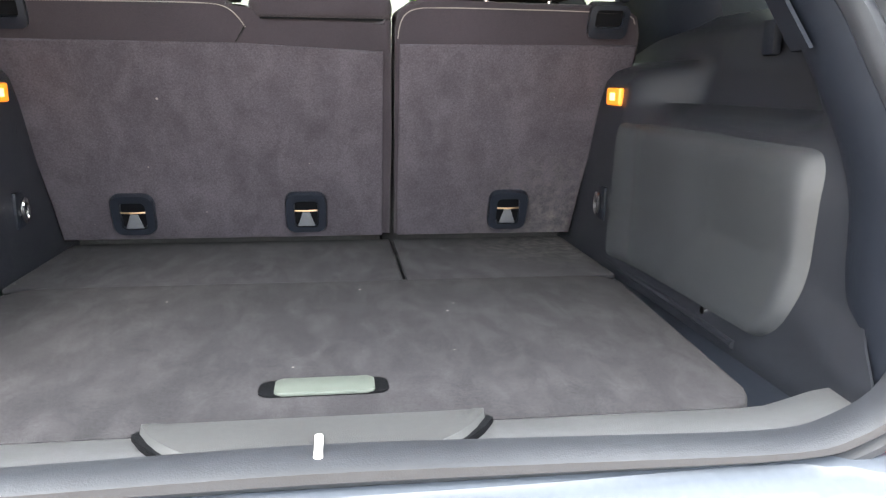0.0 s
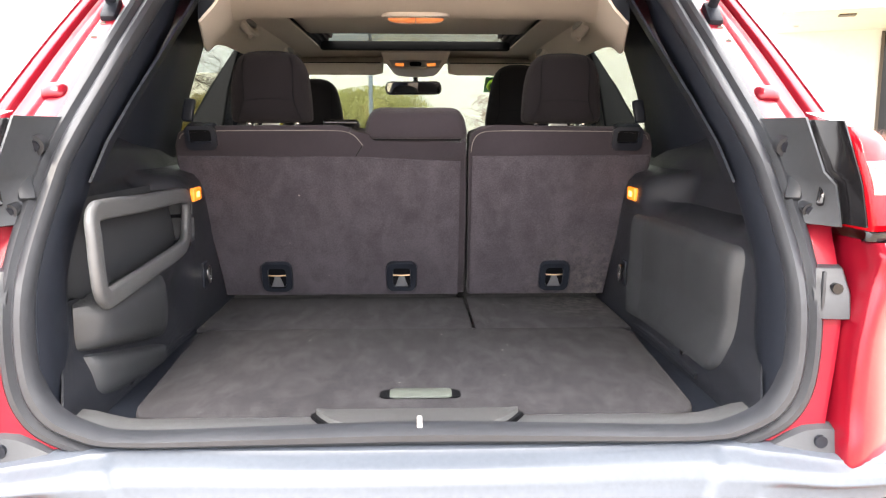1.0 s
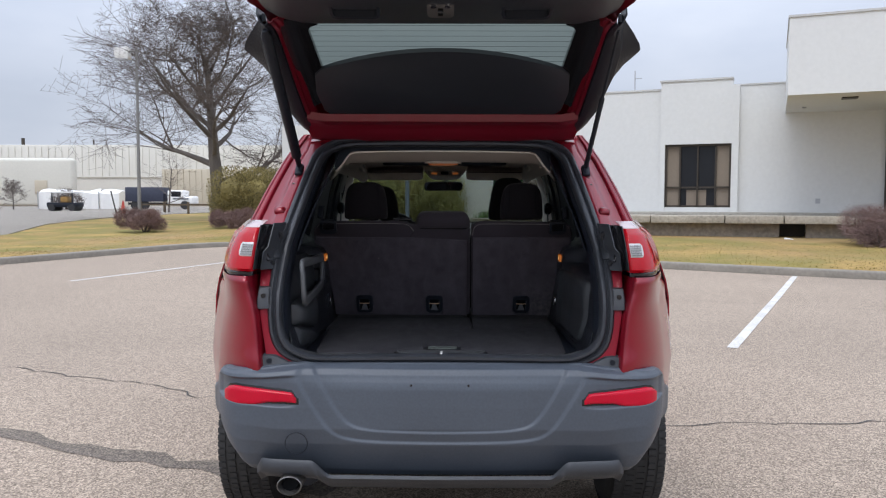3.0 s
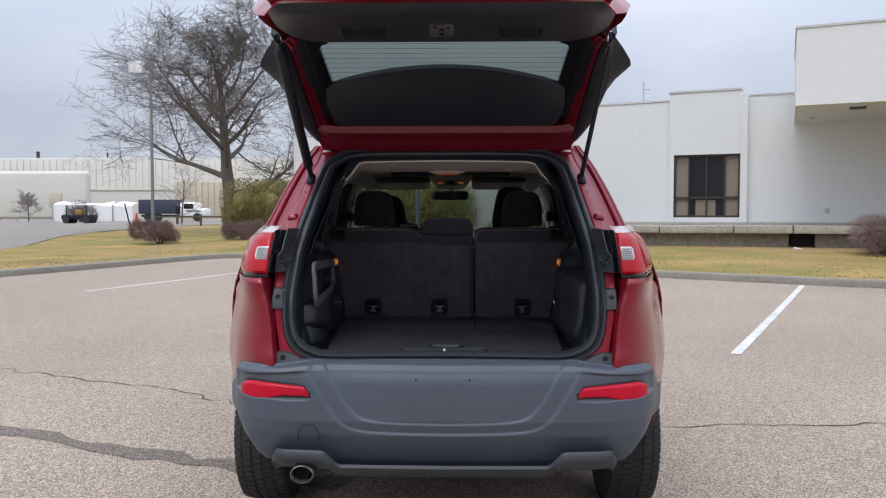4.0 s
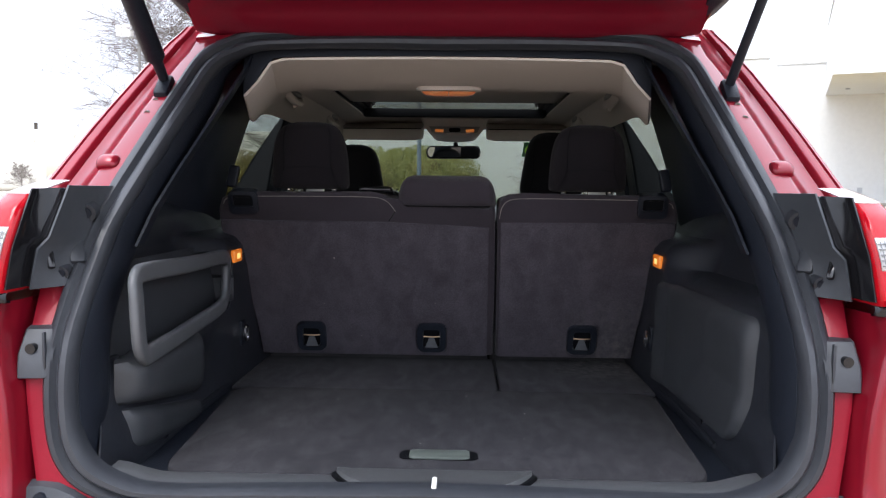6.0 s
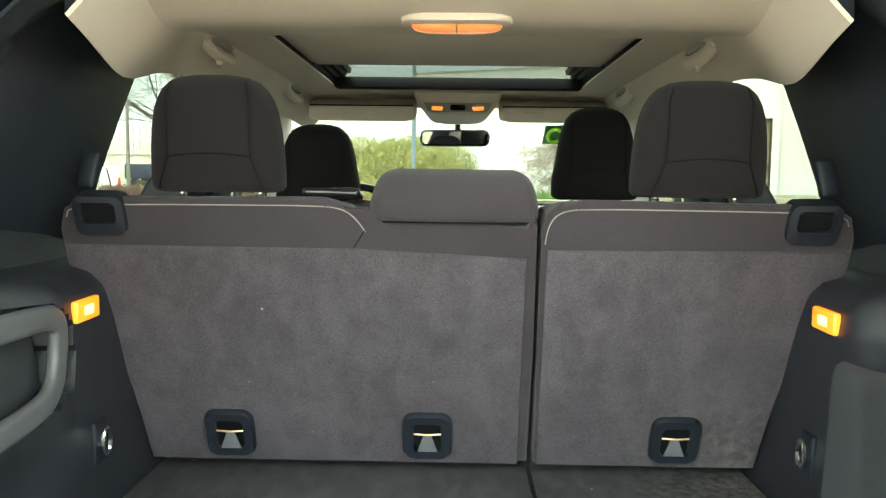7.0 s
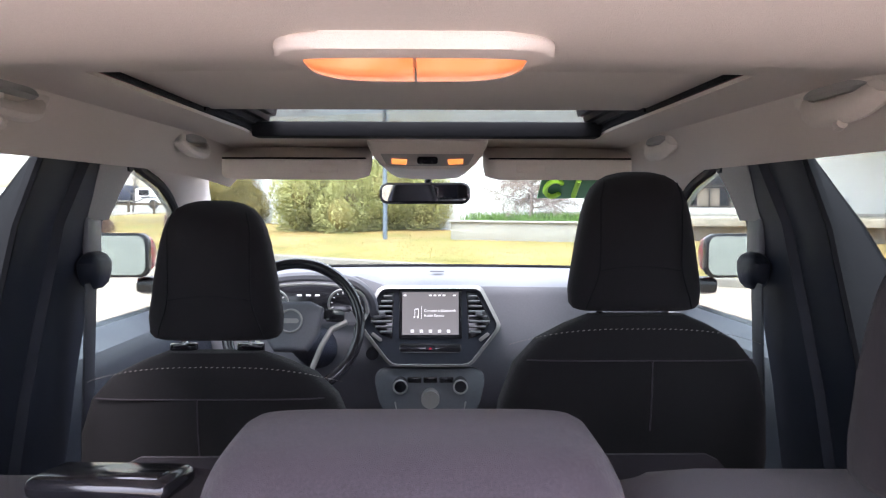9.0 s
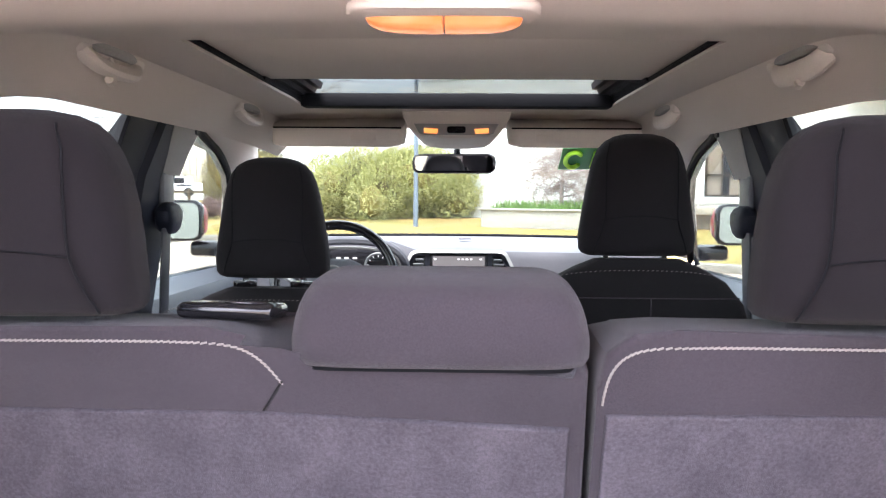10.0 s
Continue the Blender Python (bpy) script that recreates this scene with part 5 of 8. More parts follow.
for s in (-1, 1):
    part("map_lamp", prism(B(), [(s * 0.050, -0.010), (s * 0.090, -0.008), (s * 0.090, -0.021), (s * 0.054, -0.023)][::s], lambda u, v, d: (u, 2.322 + d - 0.45 * v, 1.556 + v), -0.007, 0.0, 0.002), "map_glow", console_top, "lit amber map lamp")
MT = -0.16
b = B()
prism(b, rr(0.282, 0.066, 0.024, 6), lambda u, v, d: (-0.012 + u, 2.79 - d * 0.97 + MT * u, 1.466 + v), -0.018, 0.012, 0.006)
mirror = part("interior_mirror", b, "gloss", suv, "black framed interior mirror")
b = B()
prism(b, rr(0.264, 0.050, 0.016, 6), lambda u, v, d: (-0.012 + u, 2.776 - d + MT * u - 0.05 * v, 1.467 + v), 0.0, 0.002)
part("mirror_glass", b, "mirror", mirror, "mirror glass")
part("mirror_stalk", tube(B(), [(0, 2.80, 1.475), (0, 2.81, 1.505), (0, 2.76, 1.53)], 0.012, 8), "gloss", mirror)

# ---- outer roof, body sides, bonnet ----
WS_TOP, WS_BASE = (2.64, 1.600), (3.52, 1.125)
b = B()
ys = [0.66, 0.80, 1.0, 1.3, 1.6, 1.76, 2.0, 2.24, 2.42, 2.64]
xs = [-0.575, -0.53, -0.46, -0.42, -0.2, 0, 0.2, 0.42, 0.46, 0.53, 0.575]
rows = [[b.verts.new((x * lerp(y, [0.66, 1.2, 2.64], [0.98, 1.04, 1.0]), y, lerp(y, [0.66, 1.0, 1.6, 2.2, 2.64], [1.655, 1.668, 1.678, 1.668, 1.612]) - 0.05 * (abs(x) / 0.575) ** 4)) for x in xs] for y in ys]
for i in range(len(ys) - 1):
    for j in range(len(xs) - 1):
        if 1.7 < (ys[i] + ys[i + 1]) / 2 < 2.42 and abs(xs[j] + xs[j + 1]) / 2 < 0.42:
            continue
        b.faces.new((rows[i][j], rows[i + 1][j], rows[i + 1][j + 1], rows[i][j + 1]))
part("roof_panel", thick(b, 0.012), "red", suv, "dark red painted roof panel")

WHEELS = (0.925, 3.86)


def body_w(y, z):
    base = lerp(z, [0.15, 0.45, 0.70, 0.85, 0.95, 1.02, 1.10, 1.16], [0.93, 0.985, 1.0, 1.005, 1.0, 0.985, 0.955, 0.93])
    return base * lerp(y, [0.45, 0.6, 0.9, 1.3, 2.5, 3.4, 3.9, 4.3, 4.6, 4.85], [0.985, 1.008, 1.015, 1.0, 0.99, 0.99, 1.0, 0.95, 0.85, 0.66])


def belt(y):
    return lerp(y, [0.45, 1.0, 2.9, 3.5, 4.2, 4.85], [1.16, 1.125, 1.075, 1.06, 1.0, 0.85])


def side_panel(s):
    ys = sorted(set([round(v, 3) for v in np.linspace(0.49, 4.86, 130)]))
    b = B()
    rows = []
    for y in ys:
        low = 0.20
        for yc in WHEELS:
            if abs(y - yc) < 0.445:
                low = max(low, 0.248 + math.sqrt(0.445 ** 2 - (y - yc) ** 2))
        top = belt(y)
        rows.append([(s * body_w(y, low + (top - low) * k), y, low + (top - low) * k) for k in np.linspace(0, 1, 12)])
    body = part("body_side", thick(loft(b, rows, False), 0.006), "red", suv, "dark red painted body side")
    for yc in WHEELS:
        pts = [(s * (body_w(yc + 0.455 * math.cos(a), 0.6) - 0.004), yc + 0.455 * math.cos(a), 0.248 + 0.455 * math.sin(a)) for a in np.linspace(-0.1, math.pi * 0.93 if yc > 2 else math.pi * 0.80, 25)]
        part("arch_trim", tube(B(), pts, 0.018, 8), "bumper", body, "grey plastic wheel arch trim")
    for y in (1.32, 2.18, 3.05):
        part("door_gap", tube(B(), [(s * (body_w(y, z) + 0.001), y, z) for z in np.linspace(0.40, belt(y) - 0.01, 8)], 0.003, 5), "gloss", body)
    for y in (1.45, 2.30):
        part("door_handle", box(B(), (s * 1.0, y, 0.98), (0.03, 0.17, 0.03), 0.01), "red", body, "painted door handle")
    b = B()
    box(b, (s * 0.93, 2.39, 0.20), (0.12, 2.0, 0.16), 0.03)
    part("sill_trim", b, "bumper", body, "grey plastic side sill")


def glass_x(z, y=1.5):
    return lerp(z, [1.07, 1.16, 1.30, 1.45, 1.56, 1.62], [0.905, 0.87, 0.80, 0.715, 0.645, 0.60])


def side_glass(s, name, corners):
    b = B()
    v = [b.verts.new((s * glass_x(z), y, z)) for y, z in corners]
    b.faces.new(v)
    bmesh.ops.subdivide_edges(b, edges=b.edges[:], cuts=0)
    g = part(name, thick(b, 0.004), "privacy" if "rear" in name or "quarter" in name else "glass", suv, "side window glass")
    g.visible_shadow = False


for s in (-1, 1):
    side_panel(s)
    side_glass(s, "front_door_glass", [(1.86, 1.09), (3.05, 1.075), (2.86, 1.27), (2.72, 1.365), (2.56, 1.44), (2.36, 1.495), (2.16, 1.528), (1.86, 1.575)])
    side_glass(s, "rear_door_glass", [(1.00, 1.13), (1.78, 1.10), (1.78, 1.575), (1.16, 1.555)])
    side_glass(s, "quarter_glass", [(0.42, 1.24), (0.80, 1.15), (0.90, 1.50), (0.72, 1.48)])
    # rear pillars: between the rear door and the quarter glass, and the tail
    rows = []
    for z, y0, y1, xi in ((1.08, 0.66, 1.02, 0.690), (1.18, 0.66, 1.02, 0.665), (1.28, 0.66, 1.035, 0.645), (1.38, 0.72, 1.065, 0.622), (1.48, 0.76, 1.10, 0.598), (1.55, 0.78, 1.14, 0.578), (1.60, 0.80, 1.18, 0.56)):
        xo = glass_x(z) + 0.004
        w = y1 - y0
        rows.append([(s * xo, y0, z), (s * xo, y1, z), (s * (xi + 0.03), y1 + 0.004, z), (s * (xi + 0.006), y1 - 0.01, z), (s * xi, y1 - 0.05, z), (s * (xi + 0.004), y0 + 0.4 * w, z), (s * (xi + 0.02), y0 + 0.12 * w, z), (s * (xi + 0.05), y0, z)])
    part("c_pillar", loft(B(), rows, True, True), "black", suv, "black trimmed pillar behind the rear door")
    rows = []
    for z in (1.15, 1.22, 1.30, 1.40, 1.48, 1.56, 1.60):
        y0 = rear_y(z) + 0.06
        x0, x1 = open_x(min(z, 1.55)) - lerp(z, [1.15, 1.30, 1.45, 1.60], [0.052, 0.060, 0.072, 0.076]), glass_x(z) - 0.01
        d = lerp(z, [1.15, 1.3, 1.5, 1.6], [0.12, 0.16, 0.22, 0.30])
        rows.append([(s * x0, y0, z), (s * (x0 + 0.008), y0 + 0.05, z), (s * (x0 + 0.4 * (x1 - x0)), y0 + d * 0.7, z), (s * x1, y0 + d, z)])
    part("d_pillar_trim", thick(loft(B(), rows, False), 0.005), "black", suv, "black trim on the tail pillar")
    # door pillar with belt guide
    rows = []
    for z, y0, y1, xi in ((0.45, 1.52, 1.86, 0.72), (0.90, 1.55, 1.87, 0.70), (1.10, 1.58, 1.885, 0.678), (1.22, 1.61, 1.905, 0.664), (1.40, 1.65, 1.935, 0.640), (1.52, 1.69, 2.01, 0.612), (1.60, 1.71, 2.06, 0.585)):
        xo = max(glass_x(z), xi + 0.04)
        w = y1 - y0
        rows.append([(s * xo, y0 + 0.02, z), (s * xo, y1 - 0.02, z), (s * (xi + 0.02), y1, z), (s * (xi + 0.002), y1 - 0.02, z), (s * xi, y0 + 0.58 * w, z), (s * (xi + 0.006), y0 + 0.40 * w, z), (s * (xi + 0.020), y0 + 0.36 * w, z), (s * (xi + 0.022), y0 + 0.10 * w, z), (s * (xi + 0.03), y0, z)])
    bp = part("b_pillar", loft(B(), rows, True, True), "black", suv, "black trimmed door pillar with a belt")
    rows = []
    for z, y0, xi in ((0.90, 1.55, 0.70), (1.10, 1.58, 0.678), (1.22, 1.61, 0.664), (1.40, 1.65, 0.640), (1.52, 1.69, 0.612), (1.60, 1.71, 0.585)):
        xo = max(glass_x(z), xi + 0.04) - 0.004
        rows.append([(s * xo, y0 + 0.018, z), (s * (xi + 0.026), y0 - 0.002, z), (s * (xi + 0.024), y0 - 0.010, z), (s * (xi + 0.030), y0 - 0.016, z), (s * (xi + 0.042), y0 - 0.014, z), (s * xo, y0 + 0.008, z)])
    part("door_seal", loft(B(), rows, True, True), "matt", bp, "black rubber seal behind the pillar")
    rows = []
    for z, y0, y1, xi in ((1.405, 1.84, 1.940, 0.638), (1.46, 1.845, 1.97, 0.626), (1.52, 1.85, 2.015, 0.611), (1.57, 1.86, 2.045, 0.596)):
        rows.append([(s * (xi + 0.004), y0, z), (s * (xi - 0.003), y0 + 0.01, z), (s * (xi - 0.004), y1 - 0.025, z), (s * (xi + 0.02), y1 + 0.004, z)])
    part("upper_pillar_trim", thick(loft(B(), rows, False), 0.004), "pillar_grey", bp, "grey-beige upper pillar trim")
    part("airbag_badge", cyl(B(), (s * 0.602, 1.965, 1.512), (s * 0.615, 1.965, 1.512), 0.012, 16), "black", bp)
    part("belt_slide", box(B(), (s * 0.640, 1.86, 1.345), (0.014, 0.06, 0.13), 0.005), "jamb", bp, "grey belt height adjuster")
    guide = part("belt_guide", blob(B(), [((s * 0.630, 1.845, z), w, d) for z, w, d in ((1.275, 0.010, 0.022), (1.285, 0.018, 0.034), (1.305, 0.022, 0.042), (1.325, 0.022, 0.044), (1.338, 0.016, 0.034), (1.345, 0.006, 0.018))], 4, 3.5), "black", bp, "black belt guide")
    part("seat_belt", box(B(), (s * 0.637, 1.825, 1.12), (0.005, 0.046, 0.34), 0.002, R(3, s * -4, 0)), "rubber", bp, "black seat belt webbing")
    # windscreen pillar
    rows = []
    front = spline([(0.600, 2.52, 1.588), (0.645, 2.64, 1.552), (0.665, 2.72, 1.508), (0.688, 2.81, 1.462), (0.720, 2.98, 1.37), (0.755, 3.15, 1.28), (0.790, 3.38, 1.15)], 4)
    back = spline([(0.632, 2.02, 1.552), (0.664, 2.16, 1.524), (0.687, 2.36, 1.490), (0.722, 2.56, 1.436), (0.765, 2.72, 1.36), (0.812, 2.86, 1.27), (0.870, 3.02, 1.13)], 4)
    for a, c in zip(front, back):
        rows.append([(s * p.x, p.y, p.z) for p in (a + Vector((0.012, 0.05, 0.012)), a + Vector((0, 0.012, 0)), a + Vector((-0.004, -0.004, -0.004)), a.lerp(c, 0.25) + Vector((-0.014, -0.004, -0.006)), a.lerp(c, 0.6) + Vector((-0.014, -0.002, -0.006)), a.lerp(c, 0.9) + Vector((-0.008, 0, -0.003)), c, c + Vector((0.03, 0.03, 0.012)))])
    part("pillar_seal", tube(B(), [(s * (p.x - 0.003), p.y + 0.012, p.z - 0.010) for p in back], 0.011, 8), "matt", suv, "black rubber seal along the windscreen pillar")
    part("a_pillar", thick(loft(B(), rows, False), 0.004), "liner_trim", suv, "pale trimmed windscreen pillar")
    rows = []
    for y, z in ((1.0, 1.545), (1.2, 1.565), (1.86, 1.572), (2.02, 1.548), (2.16, 1.520), (2.36, 1.485), (2.56, 1.430), (2.72, 1.353), (2.86, 1.263), (3.02, 1.12)):
        x, k = glass_x(z), smooth(1.86, 2.1, y)
        rows.append([(s * (x + 0.010), y, z + 0.022), (s * (x + 0.012), y, z - 0.012), (s * (x - 0.03 + 0.022 * k), y - 0.012 * k, z - 0.016), (s * (x - 0.045 + 0.033 * k), y, z + 0.010)])
    part("window_frame", loft(B(), rows, True, True), "gloss", suv, "black window frame")
    # rails between glass and roof
    rows = []
    for y in np.linspace(0.62, 2.66, 16):
        zr = lerp(y, [0.62, 1.0, 1.6, 2.3, 2.66], [1.555, 1.575, 1.59, 1.585, 1.56])
        rows.append([(s * 0.57, y, zr + 0.075), (s * 0.612, y, zr + 0.055), (s * 0.635, y, zr + 0.01), (s * 0.632, y, zr - 0.012), (s * 0.60, y, zr - 0.02)])
    part("roof_rail", thick(loft(B(), rows, False), 0.006), "red", suv, "dark red roof side rail")
    # doors inside
    b = B()
    rows = []
    for z in (0.35, 0.55, 0.70, 0.74, 0.78, 0.95, 1.06, 1.09, 1.10):
        x = lerp(z, [0.35, 0.55, 0.70, 0.74, 0.78, 0.95, 1.06, 1.09, 1.10], [0.74, 0.72, 0.68, 0.655, 0.69, 0.72, 0.735, 0.76, 0.83])
        rows.append([(s * x, y, z + lerp(y, [1.0, 2.2, 3.1], [0.03, 0.0, -0.015]) * smooth(0.8, 1.1, z)) for y in np.linspace(1.0, 3.25, 24)])
    door = part("door_trim", thick(loft(b, rows, False), 0.006), "black", suv, "black door trim panel")
    part("door_pull", box(B(), (s * 0.665, 2.45, 0.80), (0.03, 0.22, 0.045), 0.012, None, 3), "silver", door, "silver door pull")
    # outside mirror
    b = B()
    spec = [((s * 1.065, 3.036, z), w, d) for z, w, d in ((1.185, 0.07, 0.03), (1.195, 0.10, 0.045), (1.22, 0.118, 0.055), (1.27, 0.122, 0.058), (1.31, 0.112, 0.052), (1.33, 0.085, 0.035))]
    mir = part("door_mirror", blob(b, spec, 4, 4), "red", suv, "dark red door mirror")
    b = B()
    prism(b, rr(0.225, 0.132, 0.03, 5), lambda u, v, d: (s * 1.065 + u, 2.980 - d, 1.258 + v), 0.0, 0.004)
    part("mirror_glass", b, "dimmed_mirror", mir, "door mirror glass, toned cyan to dim the reflected sky")
    part("mirror_bezel", prism(B(), rr(0.246, 0.150, 0.035, 5), lambda u, v, d: (s * 1.065 + u, 2.986 - d, 1.258 + v), -0.02, 0.003, 0.002), "gloss", mir, "black bezel of the door mirror")
    rows = []
    for y in np.linspace(1.0, 3.2, 12):
        rows.append([(s * 0.79, y, belt(y) - 0.03), (s * 0.81, y, belt(y) + 0.004), (s * 0.87, y, belt(y) + 0.016), (s * 0.945, y, belt(y) + 0.012), (s * 0.95, y, belt(y) - 0.005)])
    part("window_ledge", thick(loft(B(), rows, False), 0.004), "black", door, "black window ledge")
    part("mirror_arm", box(B(), (s * 0.95, 3.06, 1.15), (0.12, 0.07, 0.06), 0.02), "gloss", mir)

# windscreen
b = B()
rows = []
for t in np.linspace(0, 1, 9):
    y, z = WS_TOP[0] + (WS_BASE[0] - WS_TOP[0]) * t, WS_TOP[1] + (WS_BASE[1] - WS_TOP[1]) * t
    w = lerp(t, [0, 0.1, 0.3, 1], [0.60, 0.650, 0.695, 0.805])
    rows.append([(w * q, y - 0.10 * q * q + 0.03, z) for q in np.linspace(-1, 1, 13)])
ws = part("windscreen", thick(loft(b, rows, False), 0.005), "glass", suv, "clear windscreen")
ws.visible_shadow = False
rows = [[(x, 2.60 + dy, z) for dy, z in ((0.0, 1.578), (0.05, 1.585), (0.055, 1.60), (0.04, 1.618))] for x in np.linspace(-0.56, 0.56, 9)]
part("windscreen_header", thick(loft(B(), rows, False), 0.006), "liner_trim", suv, "pale trim over the windscreen")
# sticker at the head of the windscreen, seen from inside


def ws_pt(x, k, d=0.012):
    y, z = WS_TOP[0] + (WS_BASE[0] - WS_TOP[0]) * k, WS_TOP[1] + (WS_BASE[1] - WS_TOP[1]) * k
    q = x / lerp(k, [0, 1], [0.57, 0.78])
    return Vector((x, y - 0.10 * q * q + 0.03 - d, z - d))


rows = [[ws_pt(x, k) for x in np.linspace(0.352, 0.56, 7)] for k in (0.145, 0.18, 0.215, 0.25, 0.285)]
sticker = part("windscreen_sticker", thick(loft(B(), rows, False), 0.001), "green", suv, "green sticker with lime letters on the windscreen")
b = B()
tube(b, [ws_pt(0.395 + 0.026 * math.cos(a), 0.215 - 0.048 * math.sin(a), 0.016) for a in np.linspace(0.7, 2 * math.pi - 0.7, 19)], 0.0085, 6)
part("letter", b, "lime", sticker, "lime letter")
part("letter", tube(B(), [ws_pt(0.462, 0.165, 0.016), ws_pt(0.462, 0.265, 0.016)], 0.0085, 6), "lime", sticker, "lime letter")

# bonnet and nose
rows = []
for y in (3.50, 3.60, 3.9, 4.3, 4.6, 4.76, 4.84, 4.87):
    z = lerp(y, [3.50, 3.9, 4.3, 4.6, 4.76, 4.84, 4.87], [1.085, 1.07, 1.03, 0.97, 0.89, 0.80, 0.58])
    w = lerp(y, [3.50, 4.3, 4.6, 4.76, 4.87], [0.90, 0.89, 0.82, 0.75, 0.68])
    rows.append([(w * q, y, z - 0.06 * abs(q) ** 3) for q in np.linspace(-1, 1, 15)])
part("bonnet", thick(loft(B(), rows, False), 0.006), "red", suv, "dark red bonnet")
part("front_bumper", box(B(), (0, 4.76, 0.42), (1.66, 0.22, 0.46), 0.08, None, 4), "bumper", suv, "grey front bumper")
part("underbody", box(B(), (0, 2.45, 0.24), (1.50, 4.2, 0.12), 0.02), "black", suv, "dark underbody")
part("cabin_floor", box(B(), (0, 2.2, 0.36), (1.60, 2.5, 0.06), 0.01), "carpet", suv, "charcoal cabin carpet")
part("firewall", box(B(), (0, 3.36, 0.72), (1.50, 0.06, 0.62), 0.01), "black", suv, "dark bulkhead")
part("cowl", box(B(), (0, 3.47, 1.075), (1.66, 0.14, 0.03), 0.01), "gloss", suv, "black scuttle panel")
for pts in ([(-0.10, 3.52, 1.135), (0.02, 3.47, 1.175), (0.10, 3.47, 1.177)], [(0.42, 3.50, 1.14), (0.52, 3.47, 1.165)]):
    part("wiper", tube(B(), pts, 0.012, 6), "gloss", suv, "black wiper arm")


# ---- wheels ----
def wheel(s, y):
    x, zc, k = s * 0.898, 0.248, 0.393 / 0.358
    b = B()
    prof = [(-0.108, 0.235), (-0.120, 0.29), (-0.112, 0.335), (-0.092, 0.352), (-0.045, 0.357), (0, 0.358), (0.045, 0.357), (0.092, 0.352), (0.112, 0.335), (0.120, 0.29), (0.108, 0.235)]
    rings = [[(x + a, y + k * r * math.cos(t), zc + k * r * math.sin(t)) for a, r in prof] for t in np.linspace(0, 2 * math.pi, 65)[:-1]]
    loft(b, rings + rings[:1], False)
    w = part("wheel", b, "tyre", suv, "road wheel with a black treaded tyre")
    b = B()
    for i in range(76):
        t = 2 * math.pi * i / 76
        for a, wdt in ((-0.092, 0.034), (-0.046, 0.033), (0.0, 0.034), (0.046, 0.033), (0.092, 0.034)):
            rad = k * (0.3585 if abs(a) < 0.08 else 0.352)
            box(b, (x + a, y + rad * math.cos(t + a), zc + rad * math.sin(t + a)), (wdt, 0.024, 0.008), 0, R(math.degrees(t + a) - 90, 0, 8 if a > 0 else -8))
    tagged(part("tread", b, "tyre", w, "block tread"), kind="stuff")
    b = B()
    for i in range(5):
        t = 2 * math.pi * i / 5
        box(b, (x + s * 0.07, y + 0.13 * math.cos(t), zc + 0.13 * math.sin(t)), (0.03, 0.23, 0.05), 0.01, R(math.degrees(t), 0, 0))
    cyl(b, (x + s * 0.09, y, zc), (x - s * 0.02, y, zc), 0.05, 20)
    tube(b, [(x + s * 0.085, y + 0.248 * math.cos(t), zc + 0.248 * math.sin(t)) for t in np.linspace(0, 2 * math.pi, 41)[:-1]], 0.012, 6, True)
    part("rim", b, "silver", w, "silver alloy rim")


for s in (-1, 1):
    for y in WHEELS:
        wheel(s, y)
b = box(B(), (0, 0.925, 0.25), (1.45, 0.10, 0.08), 0.03)
cyl(b, (-0.55, 0.15, 0.30), (-0.30, 0.8, 0.28), 0.09, 16)
part("rear_axle", b, "black", suv, "dark rear axle and silencer")

# ---- dashboard ----
rows = []
for x in np.linspace(-0.76, 0.76, 33):
    hood = 0.035 * (1 - smooth(0.12, 0.24, abs(x + 0.37)))
    k = 0.010 * (abs(x) / 0.76) ** 2
    rows.append([(x, 3.50, 1.125), (x, 3.40, 1.185 - k), (x, 3.20, 1.180 - k), (x, 3.02, 1.168 - k + hood), (x, 2.97, 1.155 - k + hood), (x, 2.955, 1.125 - k + hood * 0.6), (x, 2.965, 1.06 - k), (x, 2.93, 0.98), (x, 2.935, 0.90), (x, 2.99, 0.80), (x, 3.10, 0.70)])
ledge = [(x, 3.402, 1.189 - 0.010 * (abs(x) / 0.76) ** 2) for x in np.linspace(-0.74, 0.74, 21)]
dash = part("dashboard", thick(loft(B(), rows, False), 0.006), "dash", suv, "soft dark grey dashboard")
part("demister_edge", tube(B(), ledge, 0.0065, 6), "matt", dash, "black edge of the dashboard under the windscreen")
BZ = 0.007


def bz(x, z, d=0.0):
    """The centre stack's face, leaning forward at its top; d towards the cabin."""
    return Vector((BZ + x, 2.93 + (z - 1.03) * 0.22 - d, z))


half = [(0.0, 1.158), (0.150, 1.158), (0.166, 1.155), (0.178, 1.146), (0.228, 1.048), (0.233, 1.034), (0.230, 1.018), (0.220, 1.004), (0.146, 0.913), (0.132, 0.902), (0.112, 0.898), (0.0, 0.898)]
hexa = half[1:-1] + [(-x, z) for x, z in half[-2:0:-1]]
inner = [(x * 0.945, 1.03 + (z - 1.03) * 0.945) for x, z in hexa]
b = B()
loft(b, [[bz(x, z, d) for x, z in o] for o, d in ((hexa, -0.02), (hexa, 0.018), (inner, 0.024), (inner, 0.004))], True, False)
stack = part("dash_centre", b, "silver", dash, "silver framed dash centre")
part("stack_face", prism(B(), inner, lambda u, v, d: bz(u, v, d), -0.01, 0.008), "black", stack)
part("screen", prism(B(), [(-0.105, 1.146), (0.105, 1.146), (0.105, 0.988), (-0.105, 0.988)], lambda u, v, d: bz(u, v, d), 0.004, 0.014, 0.003), "gloss", stack, "gloss black touch screen")
part("display", prism(B(), [(-0.094, 1.138), (0.094, 1.138), (0.094, 1.000), (-0.094, 1.000)], lambda u, v, d: bz(u, v, d), 0.013, 0.0150), "screen", stack, "lit grey media display")


